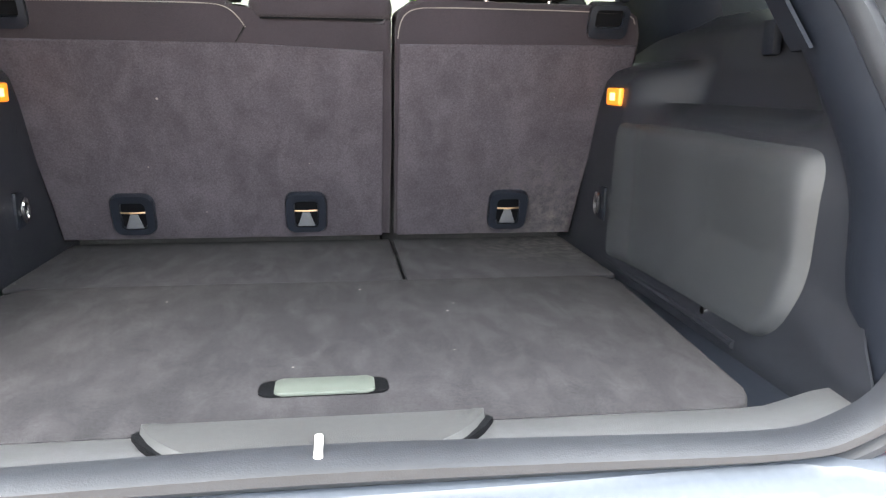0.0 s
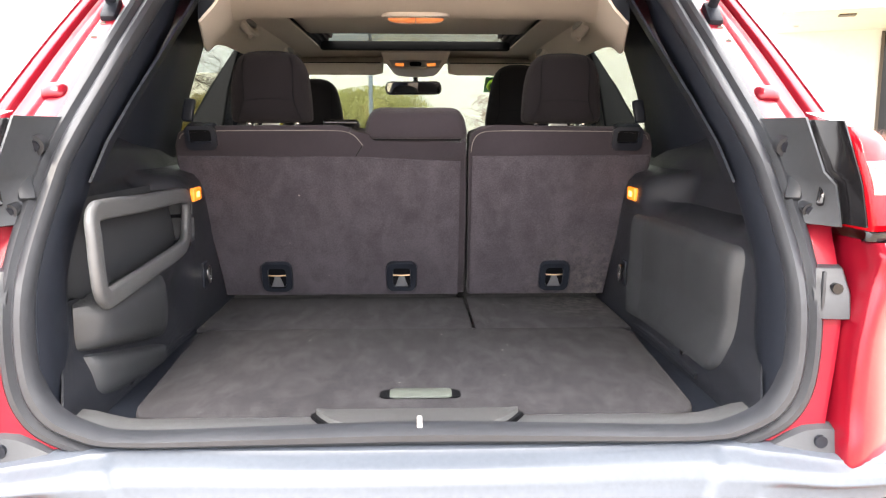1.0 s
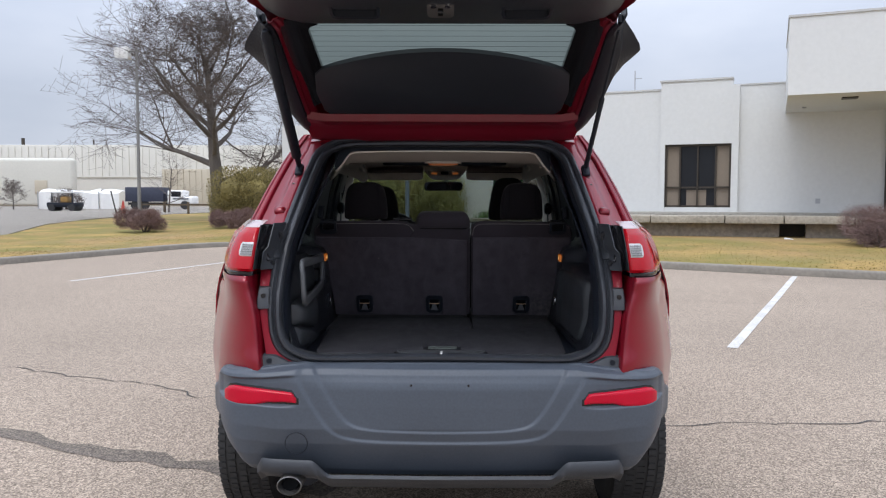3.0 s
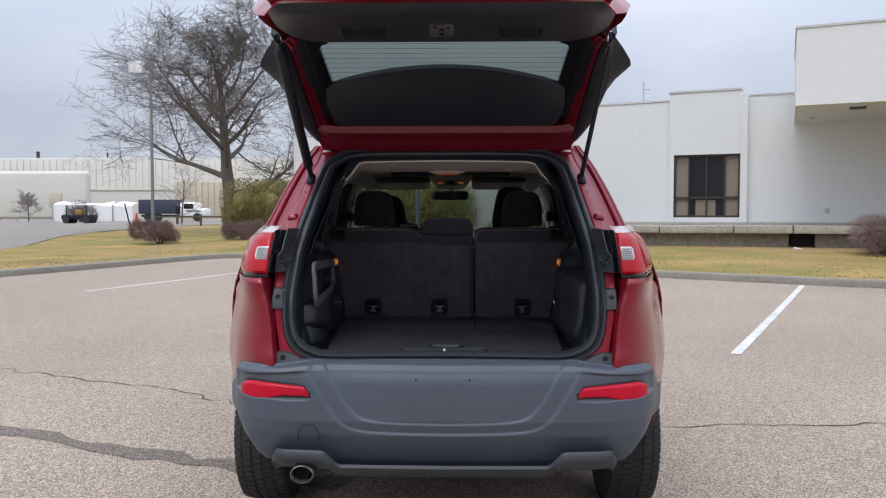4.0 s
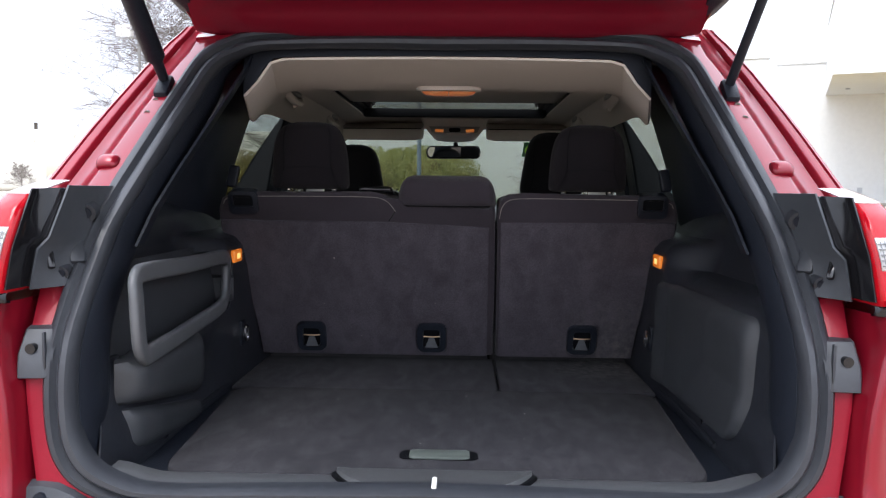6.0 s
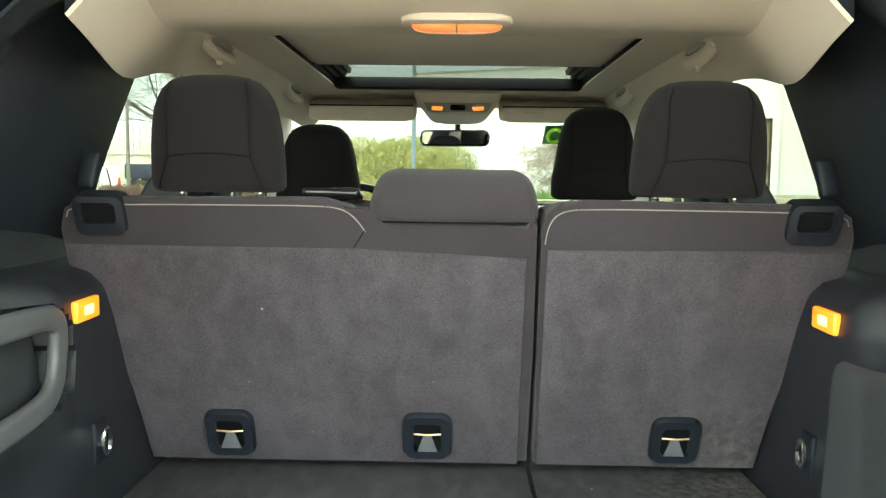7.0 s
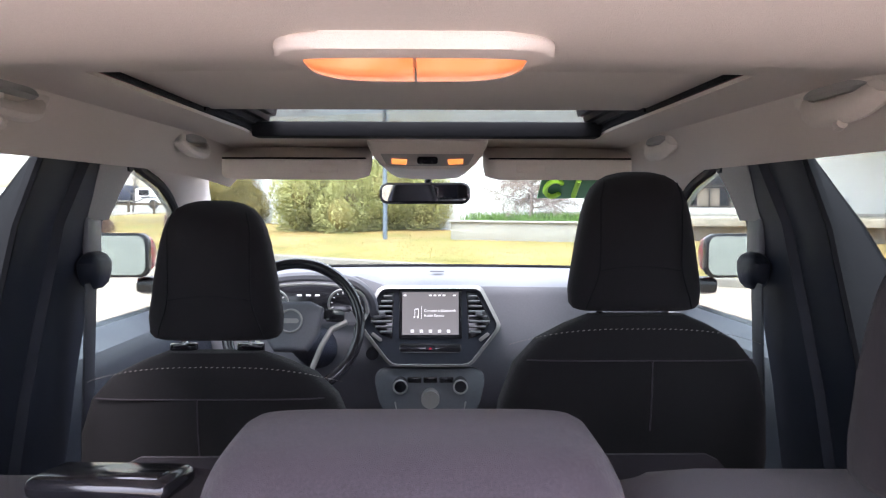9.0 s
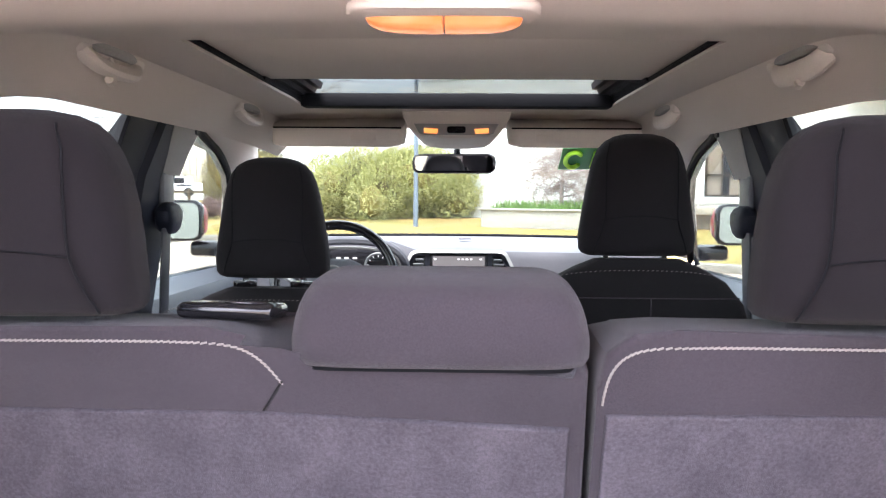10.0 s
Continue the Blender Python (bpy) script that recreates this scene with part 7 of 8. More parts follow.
# ---- outdoors ----
M.update({
    "asphalt": asphalt_material("worn_asphalt", (0.308, 0.253, 0.203)),
    "concrete": material("weathered_concrete", (0.36, 0.345, 0.31), 0.9, 0, 0.22, 12, 0.8, 0.4, 60),
    "kerb": material("kerb_concrete", (0.225, 0.203, 0.172), 0.9, 0, 0.25, 15, 1.2, 0.4, 50),
    "render": material("white_render", (0.64, 0.645, 0.635), 0.85, 0, 0.05, 8, 0.25, 0.15, 40),
    "stained": material("stained_concrete", (0.23, 0.20, 0.165), 0.95, 0, 0.45, 9, 0.9, 0.6, 40),
    "slab": material("dirty_concrete_slab", (0.34, 0.305, 0.25), 0.92, 0, 0.38, 14, 1.1, 0.5, 40),
    "post_grey": material("dull_grey_post", (0.21, 0.205, 0.20), 0.55, 0.2, 0.12, 10, 2),
    "coping": material("pale_metal_coping", (0.50, 0.50, 0.49), 0.6, 0.1, 0.12, 10, 1),
    "line": material("white_road_paint", (0.53, 0.515, 0.49), 0.85, 0, 0.35, 45, 3),
    "grass": material("patchy_spring_grass", (0.30, 0.205, 0.075), 0.95, 0, 0.40, 9, 0.35, 0.8, 40, spec=0.2),
    "blade": material("grass_blade", (0.26, 0.205, 0.062), 0.9, 0, 0.3, 9, 0.5, island=0.35),
    "bark": material("grey_bark", (0.125, 0.108, 0.096), 0.95, 0, 0.3, 30, 3, 0.8, 60),
    "twig": material("brown_twig", (0.115, 0.093, 0.083), 0.95, 0, 0.2, 10, 2),
    "redtwig": material("red_brown_twig", (0.17, 0.108, 0.095), 0.95, 0, 0.3, 10, 2, island=0.4),
    "pale_twig": material("pale_brown_twig", (0.30, 0.24, 0.215), 0.95, 0, 0.25, 10, 2),
    "yew": material("evergreen_leaf", (0.185, 0.150, 0.050), 0.8, 0, 0.3, 6, 0.8, island=0.55),
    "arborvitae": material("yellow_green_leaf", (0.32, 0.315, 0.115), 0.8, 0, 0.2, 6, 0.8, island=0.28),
    "soil": material("mulch", (0.10, 0.075, 0.05), 0.95, 0, 0.4, 20, 2, 0.8, 60),
    "crack": material("tar_crack", (0.055, 0.05, 0.046), 0.85, 0, 0.2, 20, 3),
    "stain": asphalt_material("old_stain", (0.150, 0.128, 0.108)),
    "steel": material("galvanised_steel", (0.42, 0.43, 0.45), 0.5, 0.6, 0.1, 10, 2),
    "blue_steel": material("blue_grey_paint", (0.16, 0.20, 0.26), 0.5, 0.2, 0.1, 10, 2),
    "bronze": material("bronze_frame", (0.055, 0.045, 0.035), 0.45, 0.4, 0.1, 20, 2),
    "dark_glass": material("dark_window_glass", (0.012, 0.013, 0.016), 0.06, 0, 0.2, 1, 0.5, spec=0.3),
    "blind": material("tan_blind", (0.22, 0.18, 0.14), 0.8, 0, 0.1, 20, 2),
    "navy": material("dark_blue_paint", (0.03, 0.035, 0.06), 0.5, 0, 0.2, 6, 1),
    "dull_yellow": material("dull_yellow_paint", (0.33, 0.19, 0.055), 0.6, 0, 0.25, 6, 1),
    "cone_red": material("faded_red_plastic", (0.42, 0.06, 0.04), 0.6, 0, 0.15, 6, 1),
    "annex": material("cream_render", (0.59, 0.57, 0.505), 0.85, 0, 0.06, 4, 0.2),
    "yard": asphalt_material("grey_yard_asphalt", (0.245, 0.225, 0.198)),
    "tan_siding": material("tan_siding", (0.50, 0.44, 0.34), 0.7, 0, 0.06, 4, 0.3),
    "siding": material("pale_siding", (0.64, 0.62, 0.56), 0.7, 0, 0.06, 4, 0.3),
})
gm = M["grass"].node_tree
gb = gm.nodes["Principled BSDF"]
patchy, mixg, rg = gm.nodes.new("ShaderNodeTexNoise"), gm.nodes.new("ShaderNodeMixRGB"), ramp(gm.nodes, 0.40, 0.60, 0.0, 0.75)
patchy.inputs["Scale"].default_value, patchy.inputs["Detail"].default_value = 0.55, 7.0
gm.links.new([k for k in gm.nodes if k.type == "TEX_COORD"][0].outputs["Object"], patchy.inputs["Vector"])
gm.links.new(patchy.outputs["Fac"], rg.inputs["Value"])
gm.links.new(rg.outputs[0], mixg.inputs[0])
gm.links.new(gb.inputs["Base Color"].links[0].from_socket, mixg.inputs[1])
mixg.inputs[2].default_value = (0.155, 0.155, 0.042, 1)
bare, mixb, rb = gm.nodes.new("ShaderNodeTexNoise"), gm.nodes.new("ShaderNodeMixRGB"), ramp(gm.nodes, 0.52, 0.66, 0.0, 0.6)
bare.inputs["Scale"].default_value, bare.inputs["Detail"].default_value = 0.16, 9.0
gm.links.new([k for k in gm.nodes if k.type == "TEX_COORD"][0].outputs["Object"], bare.inputs["Vector"])
gm.links.new(bare.outputs["Fac"], rb.inputs["Value"])
gm.links.new(rb.outputs[0], mixb.inputs[0])
gm.links.new(mixg.outputs[0], mixb.inputs[1])
mixb.inputs[2].default_value = (0.33, 0.215, 0.115, 1)
gm.links.new(mixb.outputs[0], gb.inputs["Base Color"])
rng = random.Random(4)

GROUND = thing("ground", (0, 0, 0), "worn pale asphalt car park with cracks", "ground", kind="structure")
b = B()
v = [b.verts.new(p) for p in ((-900, -300, 0), (900, -300, 0), (900, 1500, 0), (-900, 1500, 0))]
b.faces.new(v)
part("asphalt", b, "asphalt", GROUND, "worn pale asphalt")


def strip(bm, pts, w, z, ws=None):
    """A flat band along points on the ground."""
    pts = [Vector((x, y, 0)) for x, y in pts]
    rows = []
    for i, p in enumerate(pts):
        t = (pts[min(i + 1, len(pts) - 1)] - pts[max(i - 1, 0)]).normalized()
        n = Vector((-t.y, t.x, 0))
        k = (ws[i] if ws else w) / 2
        rows.append([(p.x + n.x * k, p.y + n.y * k, z), (p.x - n.x * k, p.y - n.y * k, z)])
    return loft(bm, rows, False)


for pts in (((2.70, 4.70), (4.60, 8.4), (6.53, 12.2)), ((-6.65, 10.6), (-5.90, 12.9), (-5.15, 15.4))):
    line = part("parking_line", strip(B(), pts, 0.10, 0.005), "line", None, "")
    tagged(line, "faded white painted parking bay line on asphalt", "road marking", "parking lines", "structure")


def wander(a, c, n, amp, seed):
    r = random.Random(seed)
    a, c = Vector(a), Vector(c)
    d = (c - a)
    nrm = Vector((-d.y, d.x)).normalized()
    return [tuple(a.lerp(c, i / n) + nrm * amp * (r.random() - 0.5) * (1 if 0 < i < n else 0)) for i in range(n + 1)]


cracks = [wander((-9.0, 4.45), (-3.95, 3.75), 26, 0.16, 1), wander((-3.95, 3.75), (-2.88, 3.28), 12, 0.10, 2), wander((-2.88, 3.28), (-2.19, 3.03), 8, 0.07, 21), wander((-2.19, 3.03), (-1.1, 2.3), 14, 0.12, 3), wander((1.1, 2.08), (2.8, 2.20), 16, 0.08, 4), wander((2.8, 2.20), (8.0, 2.9), 30, 0.18, 5), wander((-7, 8.6), (-1.5, 7.4), 26, 0.2, 6), wander((2.0, 9.0), (8, 6.6), 26, 0.2, 7)]
b = B()
for i, c in enumerate(cracks):
    strip(b, c, 0.02, 0.004, [0.005 + 0.012 * rng.random() for _ in c])
cr = part("crack", b, "crack", GROUND, "dark tarred cracks in the asphalt")
pts = wander((-6.5, 3.35), (-0.5, 0.95), 40, 0.10, 9)
part("stain", strip(B(), pts, 0.2, 0.003, [0.09 + 0.12 * rng.random() for _ in pts]), "stain", GROUND, "dark old stain streak")

# kerb line from the left round the corner to the right
KERB = [Vector((x, y, 0)) for x, y in ((-24, -14), (-13.8, 4.8), (-11.2, 10.4), (-9.6, 15.0), (-8.6, 18.3), (-7.95, 20.3), (-7.0, 21.3), (-5.9, 20.8), (-4.0, 19.2), (0.0, 16.4), (4.0, 14.1), (8.0, 11.5), (14, 8.5), (26, 2.5), (44, -6))]
KS = [p for p in spline(KERB, 8)]


def kerb_offset(d):
    o = []
    for i, p in enumerate(KS):
        t = (KS[min(i + 1, len(KS) - 1)] - KS[max(i - 1, 0)]).normalized()
        o.append(p + Vector((-t.y, t.x, 0)) * d)
    return o


b = B()
prof = [(0.0, -0.02), (0.0, 0.115), (0.015, 0.140), (0.04, 0.150), (0.16, 0.152), (0.16, 0.02)]
offs = [(kerb_offset(d), z) for d, z in prof]
rows = [[(o[i].x, o[i].y, z) for o, z in offs] for i in range(len(KS))]
kerb = part("kerb", loft(b, rows, False), "kerb", None, "")
tagged(kerb, "weathered concrete kerb round the car park", "kerb", kind="structure")


def ground_z(x, y):
    """Height of the lawn behind the kerb."""
    d = (y - 15.0) + 0.5 * x
    return 0.145 + 0.028 * min(max(0, d), 12) + 0.008 * max(0, d - 12) + 0.02 * noise.noise(Vector((x * 0.3, y * 0.3, 0)))


b = B()
edge = kerb_offset(0.155)
rows = []
for i, p in enumerate(edge):
    row = []
    for k in (0, 0.004, 0.01, 0.02, 0.035, 0.055, 0.08, 0.12, 0.18, 0.28, 0.45, 0.7, 1.0):
        tgt = Vector((p.x * 1.9 + 4, 130 + 0.2 * p.x, 0))
        q = p.lerp(tgt, k)
        row.append((q.x, q.y, 0.148 if k == 0 else ground_z(q.x, q.y)))
    rows.append(row)
lawn = part("lawn", loft(b, rows, False), "grass", None, "")
tagged(lawn, "patchy yellow-green spring lawn behind the kerb", "grass", kind="structure")

# grass tufts on the nearer lawn
verts, faces = [], []
gr = random.Random(12)
ex, ey = np.array([p.x for p in edge]), np.array([p.y for p in edge])
tx, ty = np.gradient(ex), np.gradient(ey)
nr = np.random.default_rng(12)
for qx, qy in zip(nr.uniform(-24, 22, 150000), nr.uniform(3, 30, 150000)):
    dd = (ex - qx) ** 2 + (ey - qy) ** 2
    i = int(dd.argmin())
    inside = tx[i] * (qy - ey[i]) - ty[i] * (qx - ex[i])
    if inside < 0.02 or dd[i] > 36 or gr.random() > 1.15 - math.sqrt(dd[i]) / 6:
        continue
    z = ground_z(qx, qy) - 0.005
    h, w, a = 0.012 + 0.018 * gr.random(), 0.006 + 0.010 * gr.random(), gr.random() * 6.28
    dx, dy = w * math.cos(a), w * math.sin(a)
    lx, ly = 0.03 * (gr.random() - 0.5), 0.03 * (gr.random() - 0.5)
    n = len(verts)
    verts += [(qx - dx, qy - dy, z), (qx + dx, qy + dy, z), (qx + lx, qy + ly, z + h)]
    faces.append((n, n + 1, n + 2))
me = bpy.data.meshes.new("grass_tufts")
me.from_pydata(verts, [], faces)
me.materials.append(M["blade"])
tagged(new("grass_tufts", me), "short patchy yellow-green grass on the lawn", "grass", kind="stuff")

# far lot on the left, beyond the lawn
b = B()
rows = []
for y in (11, 14, 17, 20.6, 24, 28, 32, 38, 45, 53, 62, 70, 80, 92):
    xr = lerp(y, [11, 20.6, 32, 45, 62, 80, 92], [-13.2, -14.8, -18.6, -20.3, -18.5, -14.0, -14.0])
    rows.append([(xr - d, y, ground_z(xr - d, y) + 0.06) for d in (0.3, 0.8, 2, 4, 7, 11, 17, 26, 40, 60, 100)])
    rows[-1].insert(0, (xr, y, ground_z(xr, y) - 0.03))
far_lot = part("far_lot", thick(loft(b, rows, False), 0.05), "yard", None, "")
tagged(far_lot, "distant pale asphalt yard beyond the lawn", "road", kind="structure")


# ---- office building on the right ----
BU, BV, BO = Vector((math.cos(radians(-22)), math.sin(radians(-22)), 0)), Vector((math.sin(radians(22)), math.cos(radians(22)), 0)), Vector((8.3, 24, 0))


def bl(u, v, z):
    return BO + BU * u + BV * v + Vector((0, 0, z))


BROT = R(0, 0, -22)
office = thing("office_building", bl(0, 2, 0.2), "low white rendered office building with a deep canopy", "building")


def bbox(name, u0, u1, v0, v1, z0, z1, mat, parent=None, label="", bevel=0.0):
    b = box(B(), bl((u0 + u1) / 2, (v0 + v1) / 2, (z0 + z1) / 2), (u1 - u0, v1 - v0, z1 - z0), bevel, BROT)
    return part(name, b, mat, parent or office, label)


W0, W1, WZ0, WZ1 = -1.12, 1.04, 1.28, 3.43
wall = bbox("wall", -11.0, -1.28, 0.0, 0.35, 0.2, 5.30, "render", None, "white rendered wall")
bbox("wall", -1.28, W0, -0.12, 0.35, 0.2, 5.56, "render", wall)
bbox("wall", W0, W1, -0.12, 0.35, WZ1, 5.56, "render", wall)
bbox("wall", W0, W1, -0.06, 0.35, 0.2, WZ0, "render", wall)
bbox("pilaster", W1, 1.26, -0.20, 0.35, 0.2, 5.34, "render", wall)
bbox("wall", 1.26, 13.0, 0.0, 0.35, 0.2, 5.34, "render", wall)
bbox("body", -11.0, 13.0, 0.36, 14.0, 0.2, 5.2, "render", None, "white building behind the front wall")
bbox("coping", -11.0, -1.30, -0.03, 0.40, 5.30, 5.36, "coping", wall)
bbox("coping", -1.32, 1.06, -0.16, 0.40, 5.56, 5.62, "coping", wall)
bbox("coping", 1.06, 13.0, -0.03, 0.40, 5.34, 5.39, "coping", wall)
canopy = bbox("canopy", 2.65, 13.0, -4.5, -0.01, 4.36, 6.45, "render", None, "deep white canopy block")
bbox("canopy_coping", 2.62, 13.0, -4.53, 0.0, 6.45, 6.51, "coping", canopy)
bbox("canopy_vent", 4.05, 4.45, -3.6, -3.2, 4.33, 4.37, "bronze", canopy, "dark vent in the canopy soffit")
bbox("soffit_lamp", 3.1, 3.22, -1.6, -1.48, 4.33, 4.37, "steel", canopy)
bbox("roof_aerial", -2.32, -2.28, 0.6, 0.64, 5.3, 6.15, "steel", None, "thin roof aerial")
bbox("aerial_arm", -2.3, -2.05, 0.6, 0.63, 5.85, 5.88, "steel")
# windows
win = bbox("window", W0, W1, 0.10, 0.14, WZ0, WZ1, "dark_glass", None, "dark office window with tan blinds")
for u0, u1 in ((W0, W0 + 0.07), (W1 - 0.07, W1)):
    bbox("window_frame", u0, u1, -0.02, 0.12, WZ0, WZ1, "bronze", win)
for z0, z1 in ((WZ0, WZ0 + 0.07), (WZ1 - 0.07, WZ1), (1.93, 1.99)):
    bbox("window_rail", W0, W1, -0.02, 0.12, z0, z1, "bronze", win)
for u in (-0.62, -0.04, 0.54):
    bbox("mullion", u - 0.025, u + 0.025, -0.02, 0.12, WZ0, WZ1, "bronze", win)
bbox("blind", W0 + 0.07, -0.65, 0.07, 0.098, WZ0 + 0.07, WZ1 - 0.07, "blind", win, "tan blind")
bbox("blind", 0.57, W1 - 0.07, 0.07, 0.098, WZ0 + 0.07, WZ1 - 0.07, "blind", win, "tan blind")
bbox("blind", -0.40, 0.25, 0.08, 0.098, WZ0 + 0.07, 1.88, "blind", win, "tan low screen")
door2 = bbox("entrance_glazing", 5.6, 9.5, -0.06, -0.01, 1.15, 4.3, "dark_glass", None, "dark glazed entrance under the canopy")
for u in (5.6, 6.6, 7.6, 8.6, 9.5):
    bbox("mullion", u - 0.04, u + 0.04, -0.12, -0.04, 1.15, 4.3, "bronze", door2)
bbox("wall_outlet", 3.62, 3.76, -0.04, 0.0, 1.42, 1.58, "steel", wall, "small metal wall outlet")
# concrete terrace in front
terrace = thing("terrace", bl(1, -2, 0.2), "cracked concrete terrace along the office front", "terrace", kind="structure")
u = -2.9
tr = random.Random(3)
while u < 13:
    w = 1.6 + 0.9 * tr.random()
    dz = 0.03 * (tr.random() - 0.5)
    b = box(B(), bl(u + w / 2, -1.75, 0.92 + dz), (w - 0.03, 3.5, 0.22), 0.02, BROT @ R(0, 1.0 * (tr.random() - 0.5), 0))
    part("slab", b, "slab", terrace, "weathered concrete slab")
    u += w
for u0, u1 in ((-2.9, 2.55), (3.25, 13)):
    b = box(B(), bl((u0 + u1) / 2, -3.05, 0.50), (u1 - u0, 0.25, 0.62), 0.01, BROT)
    part("terrace_wall", b, "stained", terrace, "low stained concrete wall under the slabs")
part("terrace_gap", box(B(), bl(2.9, -2.4, 0.5), (0.7, 0.3, 0.6), 0, BROT), "crack", terrace)
part("fallen_slab", box(B(), bl(2.95, -3.75, 0.36), (0.55, 0.4, 0.07), 0.02, BROT @ R(0, 10, 0)), "render", terrace, "broken pale slab piece lying in the gap")
part("building_step", box(B(), bl(2, -0.25, 1.08), (15, 0.6, 0.10), 0.01, BROT), "concrete", terrace)
# white rear wing and low planter wall seen ahead through the windscreen
bbox("wing_wall", -19.05, -11.0, 3.0, 3.4, 0.2, 5.0, "render", None, "white rear wing of the office")
planter = thing("planter", bl(-5, -3.6, 0.2), "low pale concrete planter wall with green shoots", "planter")
part("planter_wall", box(B(), bl(-4.9, -4.1, 0.56), (4.0, 0.25, 0.62), 0.02, BROT), "concrete", planter)
part("planter_cap", box(B(), bl(-4.9, -4.1, 0.89), (4.1, 0.40, 0.05), 0.02, BROT), "concrete", planter)
part("planter_soil", box(B(), bl(-4.9, -2.9, 0.83), (4.0, 2.2, 0.10), 0.02, BROT), "soil", planter)


# ---- plants ----
def tris_object(verts, faces, name, mat, parent, label=""):
    me = bpy.data.meshes.new(name)
    me.from_pydata(verts, [], faces)
    me.materials.append(M[mat])
    ob = new(name, me)
    ob.parent = parent
    ob.matrix_parent_inverse = Matrix.Translation(-parent.location)
    if label:
        ob["label"] = label
    return ob


def bare_tree(name, at, height, spread, seed, label, trunk_r=0.36, mat="bark", levels=5, droop=0.0, kids=(7, 5, 5, 4), fine=0.004):
    r = random.Random(seed)
    tree = thing(name, at, label, "tree")
    big, small = B(), ([], [])

    def limb(p, d, length, rad, lv):
        n = 5 if lv < 3 else 3
        pts, rs = [p.copy()], [rad]
        q, dd = p.copy(), d.copy()
        for i in range(n):
            sway = 0.03 if lv == 0 else 0.10
            dd = (dd + Vector((r.gauss(0, sway), r.gauss(0, sway), r.gauss(0, 0.08) + (0.07 if lv < 3 else 0.02) - droop * lv * 0.06))).normalized()
            q = q + dd * length / n
            pts.append(q.copy())
            rs.append(max(fine, rad * (1 - 0.75 * (i + 1) / n)))
        if lv <= 1:
            tube(big, pts, rs, 8)
        else:
            k = 4 if lv == 2 else 3
            vv, ff = small
            prev = None
            for pp, ra in zip(pts, rs):
                t = dd
                s1 = t.orthogonal().normalized()
                s2 = t.cross(s1)
                ring = []
                for j in range(k):
                    a = 2 * math.pi * j / k
                    ring.append(len(vv))
                    vv.append(tuple(pp + ra * (math.cos(a) * s1 + math.sin(a) * s2)))
                if prev:
                    for j in range(k):
                        ff.append((prev[j], prev[(j + 1) % k], ring[(j + 1) % k], ring[j]))
                prev = ring
        if lv >= levels - 1:
            return
        for i in range(kids[min(lv, len(kids) - 1)]):
            t = 0.25 + 0.75 * (i + r.random()) / kids[min(lv, len(kids) - 1)] if lv else 0.24 + 0.76 * (i + r.random()) / kids[0]
            f = min(t, 0.999) * n
            j = int(f)
            bp = pts[j].lerp(pts[j + 1], f - j)
            side = Vector((r.gauss(0, 1), r.gauss(0, 1), r.gauss(0, 0.35))).normalized()
            ang = 0.75 + 0.35 * r.random()
            nd = (dd * math.cos(ang) + side * math.sin(ang)).normalized()
            if lv == 0:
                az = 2.4 * i + r.random()
                nd = Vector((math.cos(az) * spread, math.sin(az) * spread, 0.12 + 1.35 * max(0, t - 0.22))).normalized()
            limb(bp, nd, length * (0.62 if lv else 0.80 - 0.50 * t) * (0.8 + 0.4 * r.random()), max(fine, rs[j] * (0.47 if lv == 0 else 0.54)), lv + 1)

    limb(Vector(at), Vector((0.02, 0, 1)), height * 0.72, trunk_r, 0)
    part("trunk", big, mat, tree, "grey bark trunk and limbs")
    tris_object(*small, "crown", "twig" if mat == "bark" else mat, tree, "bare fine branches")
    return tree


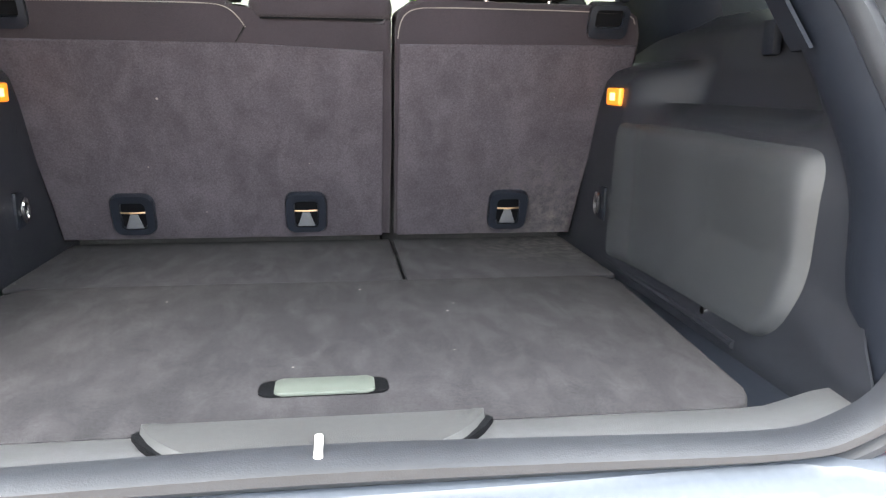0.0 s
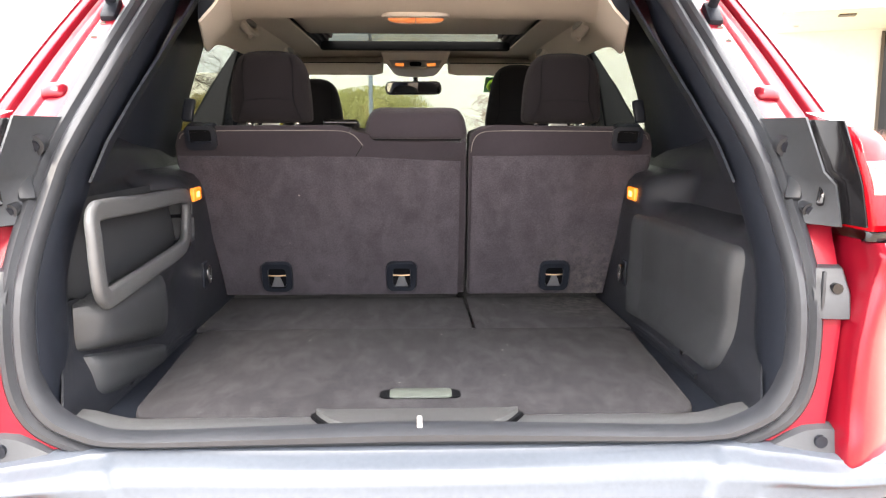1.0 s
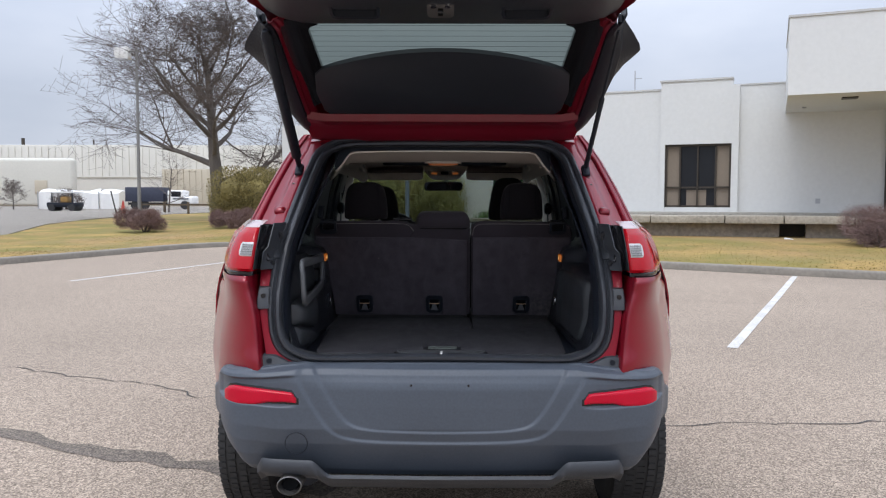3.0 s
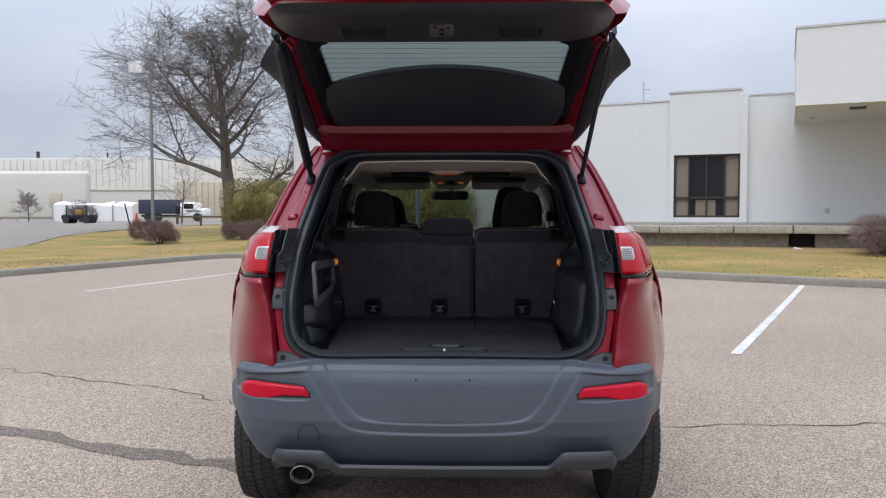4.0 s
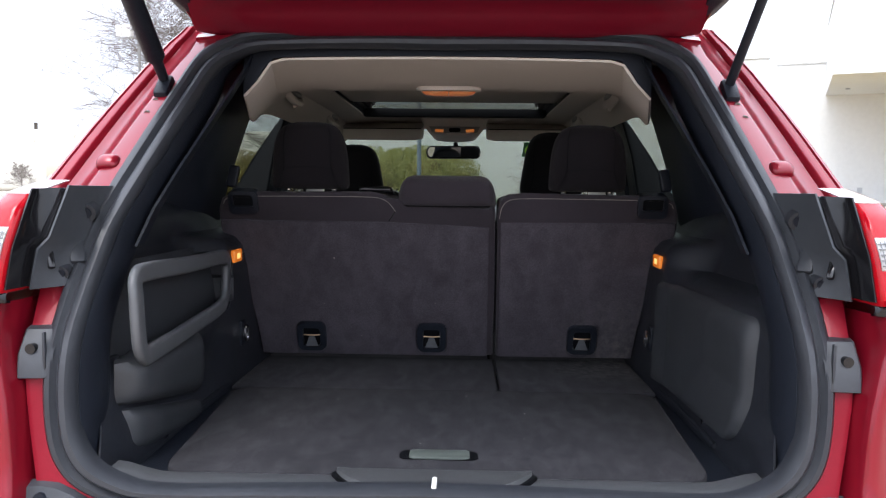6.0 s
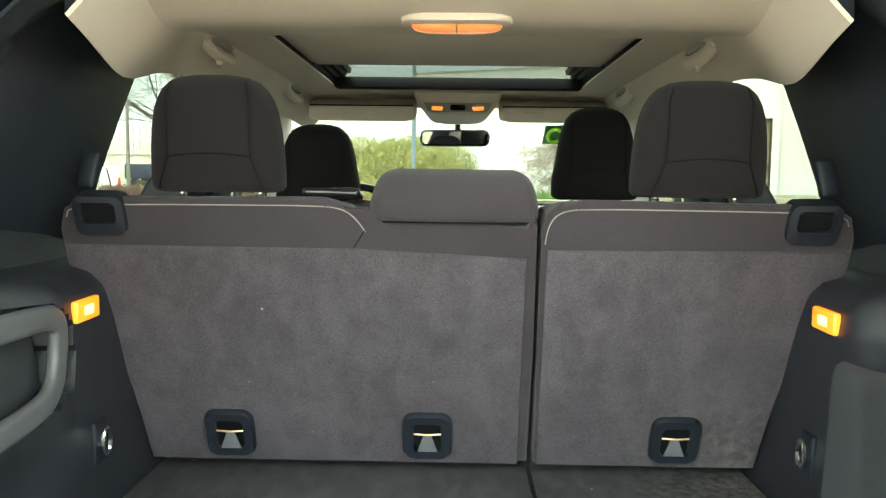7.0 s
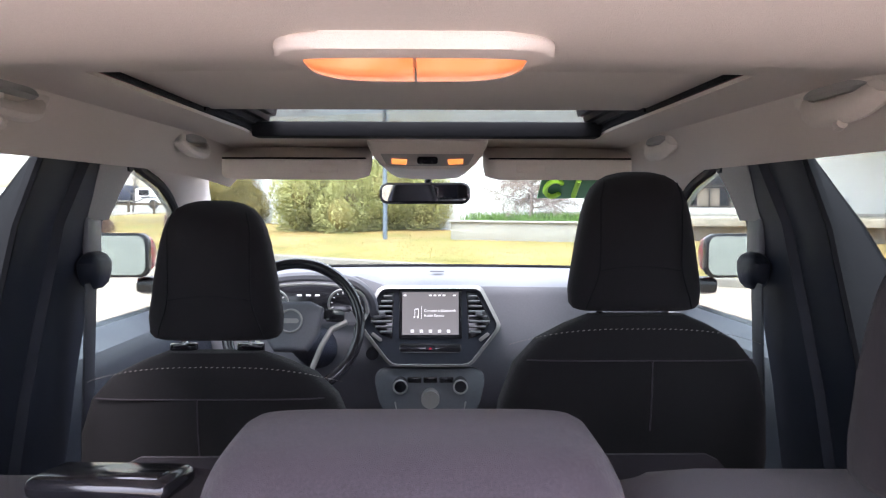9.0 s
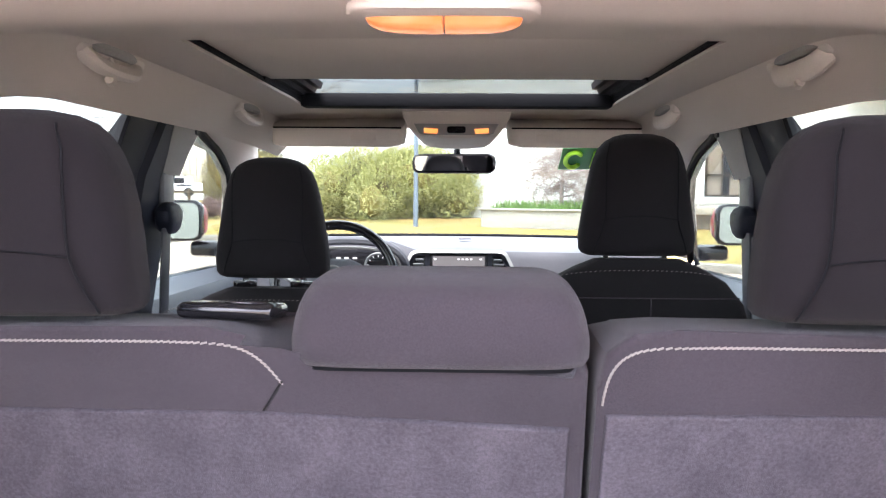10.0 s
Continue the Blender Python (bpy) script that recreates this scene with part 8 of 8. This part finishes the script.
def bush(name, at, w, d, h, seed, label, mat="yew", n=9000, leaf=0.05, bare=False, lumps=16):
    r = random.Random(seed)
    ob = thing(name, at, label, "bush")
    A = Vector(at)
    balls = []
    for i in range(lumps):
        a = r.random() * 6.283
        k = math.sqrt(r.random()) * 0.62
        hh = (0.25 + 0.55 * r.random()) * h * (1 - 0.35 * k)
        balls.append((Vector((k * w * 0.5 * math.cos(a) * 1.2, k * d * 0.5 * math.sin(a) * 1.2, hh)), (0.20 + 0.16 * r.random()) * min(w, h * 1.2)))
    verts, faces = [], []
    wts = [rad * rad for c, rad in balls]
    for _ in range(n):
        c, rad = r.choices(balls, wts)[0]
        v = Vector((r.gauss(0, 1), r.gauss(0, 1), r.gauss(0, 1))).normalized()
        p = c + v * rad * (0.60 + 0.45 * r.random() ** 0.6)
        if p.z < 0.02 or p.z > h * 1.04:
            continue
        q = Vector((r.gauss(0, 1), r.gauss(0, 1), r.gauss(0, 1))).normalized()
        t = (v * 0.6 + q * 0.8 + Vector((0, 0, 0.5))).normalized()
        s = t.orthogonal().normalized()
        L = leaf * (0.6 + 0.9 * r.random())
        wd = L * (0.10 if bare else 0.42)
        i = len(verts)
        P = A + p
        verts += [tuple(P - s * wd), tuple(P + s * wd), tuple(P + t * L * (3 if bare else 1.6))]
        faces.append((i, i + 1, i + 2))
    if not bare:
        core = B()
        for c, rad in balls:
            bmesh.ops.create_icosphere(core, subdivisions=2, radius=rad * 0.54, matrix=Matrix.Translation(A + c))
        for v in core.verts:
            v.co += 0.10 * noise.noise_vector(v.co * 3.0)
            v.co.z = max(v.co.z, A.z + 0.02)
        part("core", core, "yew", ob)
    tris_object(verts, faces, "crown", mat, ob, "dense clumped twigs" if bare else "dense clumped foliage")
    b = B()
    for i in range(7):
        a = r.random() * 6.28
        tube(b, [A + Vector((0.1 * math.cos(a), 0.1 * math.sin(a), -0.05)), A + Vector((0.22 * w * math.cos(a), 0.22 * d * math.sin(a), h * 0.55))], [0.03, 0.012], 5)
    part("stem", b, "twig", ob)
    return ob


def gz(x, y):
    return ground_z(x, y)


bare_tree("bare_tree", (-12.24, 37.0, 0.45), 11.6, 1.0, 5, "tall leafless spreading tree on the lawn", 0.42, "bark", 6, 0.0, (14, 6, 6, 5, 4), 0.0065)
bare_tree("small_bare_tree", (-20.5, 52.0, 0.6), 4.5, 1.0, 8, "small leafless tree far across the lawn", 0.08, "bark", 4, 0.0, (8, 6, 5))
bare_tree("weeping_tree", tuple(bl(-4.9, -2.8, 0.85)), 2.3, 2.6, 21, "small contorted leafless tree in the planter", 0.07, "pale_twig", 5, 0.75, (13, 7, 6, 4), 0.007)
bush("evergreen_bush", (-9.35, 33.5, 0.30), 4.2, 3.4, 2.65, 31, "rounded olive-green evergreen bush on the lawn", "yew", 90000, 0.040, lumps=30)
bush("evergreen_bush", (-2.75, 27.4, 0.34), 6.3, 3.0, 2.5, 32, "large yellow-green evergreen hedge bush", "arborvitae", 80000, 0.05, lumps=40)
bush("evergreen_bush", (-8.3, 41.0, 0.40), 3.4, 3.0, 2.4, 33, "dense evergreen bush far ahead", "yew", 9000, 0.07)
bush("bare_shrub", (-11.55, 25.8, 0.34), 2.6, 1.7, 0.76, 34, "low red-brown leafless shrub on the lawn", "redtwig", 12000, 0.048, True)
bush("bare_shrub", (-8.75, 28.0, 0.36), 2.2, 1.6, 0.76, 35, "low red-brown leafless shrub on the lawn", "redtwig", 12000, 0.048, True)
bush("bare_shrub", (10.7, 16.9, 0.26), 1.9, 1.6, 1.05, 36, "grey-brown leafless shrub beside the terrace", "redtwig", 12000, 0.05, True)
bare_tree("bare_shrub", (-39.8, 66.0, 0.75), 2.9, 1.5, 38, "thin spreading leafless shrub beside the white tents", 0.06, "bark", 4, 0.0, (13, 7, 5), 0.010)
bush("bare_shrub", (-34.4, 65.0, 0.75), 2.6, 1.6, 1.8, 39, "thin bare shrub beside the white tents", "twig", 1800, 0.14, True)
# green shoots in the planter
verts, faces = [], []
sr = random.Random(77)
for _ in range(2200):
    p = bl(-6.8 + 3.9 * sr.random(), -3.8 + 1.8 * sr.random(), 0.87)
    h, a = 0.12 + 0.25 * sr.random(), sr.random() * 6.28
    i = len(verts)
    verts += [(p.x - 0.012 * math.cos(a), p.y - 0.012 * math.sin(a), p.z), (p.x + 0.012 * math.cos(a), p.y + 0.012 * math.sin(a), p.z), (p.x + 0.08 * (sr.random() - 0.5), p.y + 0.08 * (sr.random() - 0.5), p.z + h)]
    faces.append((i, i + 1, i + 2))
M["shoot"] = material("green_shoot", (0.12, 0.22, 0.05), 0.8, 0, 0.2, 10, 2, island=0.4)
tris_object(verts, faces, "shoots", "shoot", planter, "green bulb shoots")

# ---- street furniture ----
def lamp_post():
    x, y = -14.3, 32.0
    z0 = gz(x, y) - 0.05
    lp = thing("street_lamp", (x, y, z0), "tall grey car park lamp with two box heads", "street lamp")
    part("pole", tube(B(), [(x, y, z0), (x, y, 4.0), (x, y, 8.2)], [0.085, 0.07, 0.055], 10), "post_grey", lp)
    part("base", cyl(B(), (x, y, z0), (x, y, z0 + 0.35), 0.22, 16), "concrete", lp)
    part("arm", tube(B(), [(x - 0.9, y, 8.12), (x + 0.05, y, 8.12)], 0.04, 8), "post_grey", lp)
    part("lamp_head", box(B(), (x - 0.62, y, 8.02), (0.60, 0.45, 0.52), 0.03, R(0, -6, 0)), "white", lp, "pale box lamp head")
    part("lamp_visor", box(B(), (x - 0.62, y - 0.20, 7.72), (0.62, 0.10, 0.10), 0.02), "steel", lp)


lamp_post()
px0 = thing("flag_pole", (-1.60, 23.0, 0.10), "slim blue-grey metal post on the lawn ahead", "post")
part("pole", tube(B(), [(-1.60, 23.0, 0.05), (-1.60, 23.0, 5.9)], [0.075, 0.05], 10), "blue_steel", px0)
part("base_plate", box(B(), (-1.60, 23.0, 0.16), (0.40, 0.40, 0.05), 0.01), "blue_steel", px0)
part("footing", cyl(B(), (-1.60, 23.0, 0.02), (-1.60, 23.0, 0.14), 0.50, 20), "concrete", px0)

# ---- far industrial building and yard on the left ----
shed = thing("warehouse", (-75, 118, 0.9), "long pale industrial warehouse far across the yard", "building")
wall2 = part("wall", box(B(), (-62, 120, 5.4), (120, 18, 9.0), 0.1), "siding", shed, "pale ribbed metal wall")
b = B()
for i in range(120):
    box(b, (-121.5 + i, 110.95, 7.4), (0.06, 0.12, 4.4), 0)
part("rib", b, "siding", wall2)
part("band", box(B(), (-62, 110.9, 5.2), (120, 0.2, 0.15), 0), "siding", wall2)
annex = part("annex", box(B(), (-79.9, 97.7, 4.0), (60, 1.4, 6.3), 0.5, None, 4), "annex", shed, "white annex in front")
for x, z in ((-54.1, 3.4), (-72, 3.2)):
    part("annex_door", box(B(), (x, 96.95, z), (1.6, 0.15, 1.7), 0.02), "tan_siding", annex)
for x, top, r in ((-66.5, 11.2, 0.26), (-55.6, 11.0, 0.12), (-80.0, 10.8, 0.2)):
    part("roof_vent", cyl(B(), (x, 115, 9.4), (x, 115, top), r, 10), "bronze", shed, "dark roof vent pipe")
low_shed = part("low_wing", box(B(), (-27, 96, 3.1), (18, 10, 4.8), 0.1), "tan_siding", shed, "tan lower wing")
b = B()
for i in range(24):
    box(b, (-35.6 + i * 0.75, 90.95, 3.1), (0.08, 0.1, 4.6), 0)
part("rib", b, "tan_siding", low_shed)


def tent():
    t = thing("storage_tents", (-35.3, 70, 0.75), "row of white sheeted storage frames in the yard", "tent")
    for i in range(4):
        x = -38.0 + i * 1.9
        b = B()
        rows = []
        for k in range(9):
            u = k / 8
            rows.append([(x - 0.93 + 1.86 * u, 68.6 + 0.08 * math.sin(9 * u + i), 0.75 + v * (1.55 + 0.10 * math.sin(3 * u + i))) for v in (0, 0.5, 1)] + [(x - 0.93 + 1.86 * u, 69.2, 2.55 + 0.12 * math.sin(4 * u + 2 * i)), (x - 0.93 + 1.86 * u, 71.2, 2.5)])
        part("sheet", thick(loft(b, rows, False), 0.03), "white", t, "slack white plastic sheet")
        part("frame_post", tube(B(), [(x - 0.95, 68.5, 0.7), (x - 0.95, 68.5, 2.4)], 0.04, 6), "steel", t)


tent()


def truck():
    x, y, z = -25.5, 66.0, 0.80
    t = thing("dump_truck", (x, y, z), "white cab dump truck with a dark blue body", "truck")
    part("tipper_body", box(B(), (x - 1.2, y, z + 1.55), (4.0, 2.2, 1.5), 0.05), "navy", t, "dark blue tipper body")
    cab = part("cab", box(B(), (x + 2.0, y, z + 1.25), (1.7, 2.0, 1.5), 0.2, None, 3), "white", t, "white cab")
    part("nose", box(B(), (x + 3.2, y, z + 0.95), (1.3, 1.9, 0.85), 0.2, None, 3), "white", cab)
    part("cab_window", box(B(), (x + 2.1, y - 1.0, z + 1.6), (1.0, 0.08, 0.55), 0.02), "dark_glass", cab)
    part("stripe", box(B(), (x + 2.6, y - 1.01, z + 1.1), (1.6, 0.04, 0.12), 0), "navy", cab)
    for wx in (-2.2, -1.2, 3.0):
        part("wheel", cyl(B(), (x + wx, y - 1.02, z + 0.45), (x + wx, y - 0.75, z + 0.45), 0.45, 18), "tyre", t)
    part("chassis", box(B(), (x, y, z + 0.6), (6.4, 0.9, 0.25), 0.03), "black", t)


TO_METRES[0] = Matrix.Translation((-29.3, 66, 0.8)) @ Matrix.Scale(0.85, 4) @ Matrix.Translation((28.7, -66, -0.8))
truck()
TO_METRES[0] = Matrix()


def roller():
    x, y, z = -31.0, 58.0, 0.70
    t = thing("yard_roller", (x, y, z), "small dull yellow yard vehicle with a dark canopy frame", "vehicle")
    part("chassis", box(B(), (x, y, z + 0.5), (2.4, 1.2, 0.35), 0.05), "black", t)
    part("engine_cover", box(B(), (x + 0.1, y, z + 0.90), (0.62, 0.9, 0.5), 0.12, None, 3), "dull_yellow", t)
    for dx in (-0.8, 0.8):
        part("wheel", cyl(B(), (x + dx, y - 0.65, z + 0.28), (x + dx, y + 0.65, z + 0.28), 0.28, 16), "tyre", t)
        part("frame_post", tube(B(), [(x + dx, y - 0.5, z + 0.6), (x + dx, y - 0.5, z + 1.45)], 0.05, 6), "black", t)
    part("canopy", box(B(), (x, y, z + 1.48), (1.7, 1.3, 0.08), 0.03), "white", t)


roller()
fence = thing("rail_fence", (-19, 52, 0.6), "short brown timber rail fence by the yard", "fence")
for i in range(5):
    part("post", box(B(), (-22.5 + i * 1.7, 52, 1.0), (0.14, 0.14, 0.9), 0.01), "soil", fence)
part("rail", box(B(), (-19.1, 52, 1.25), (7.0, 0.08, 0.12), 0.01), "soil", fence)


def safety_cone(x, y):
    z = gz(x, y)
    c = thing("safety_cone", (x, y, z), "faded red safety cone by the yard edge", "cone", "safety cones")
    part("cone", cyl(B(), (x, y, z), (x, y, z + 0.95), 0.20, 14, 0.05), "cone_red", c)
    part("foot", box(B(), (x, y, z + 0.03), (0.5, 0.5, 0.06), 0.02), "black", c)


for x, y in ((-22.9, 50.0), (-13.3, 52.0)):
    safety_cone(x, y)
px, py = -23.6, 50.0
sign = thing("leaning_post", (px, py, gz(px, py)), "dark metal post leaning beside the yard edge", "post")
part("pole", tube(B(), [(px + 0.25, py, gz(px, py) - 0.05), (px - 0.12, py, gz(px, py) + 1.55)], 0.05, 8), "bronze", sign)
part("cap", box(B(), (px - 0.12, py, gz(px, py) + 1.56), (0.14, 0.14, 0.05), 0.01), "bronze", sign)


# no piece lies deeper than thing, part and sub-part
def depth(ob):
    return 1 + depth(ob.parent) if ob.parent else 1


for ob in list(scene.objects):
    while depth(ob) > 3:
        ob.parent = ob.parent.parent
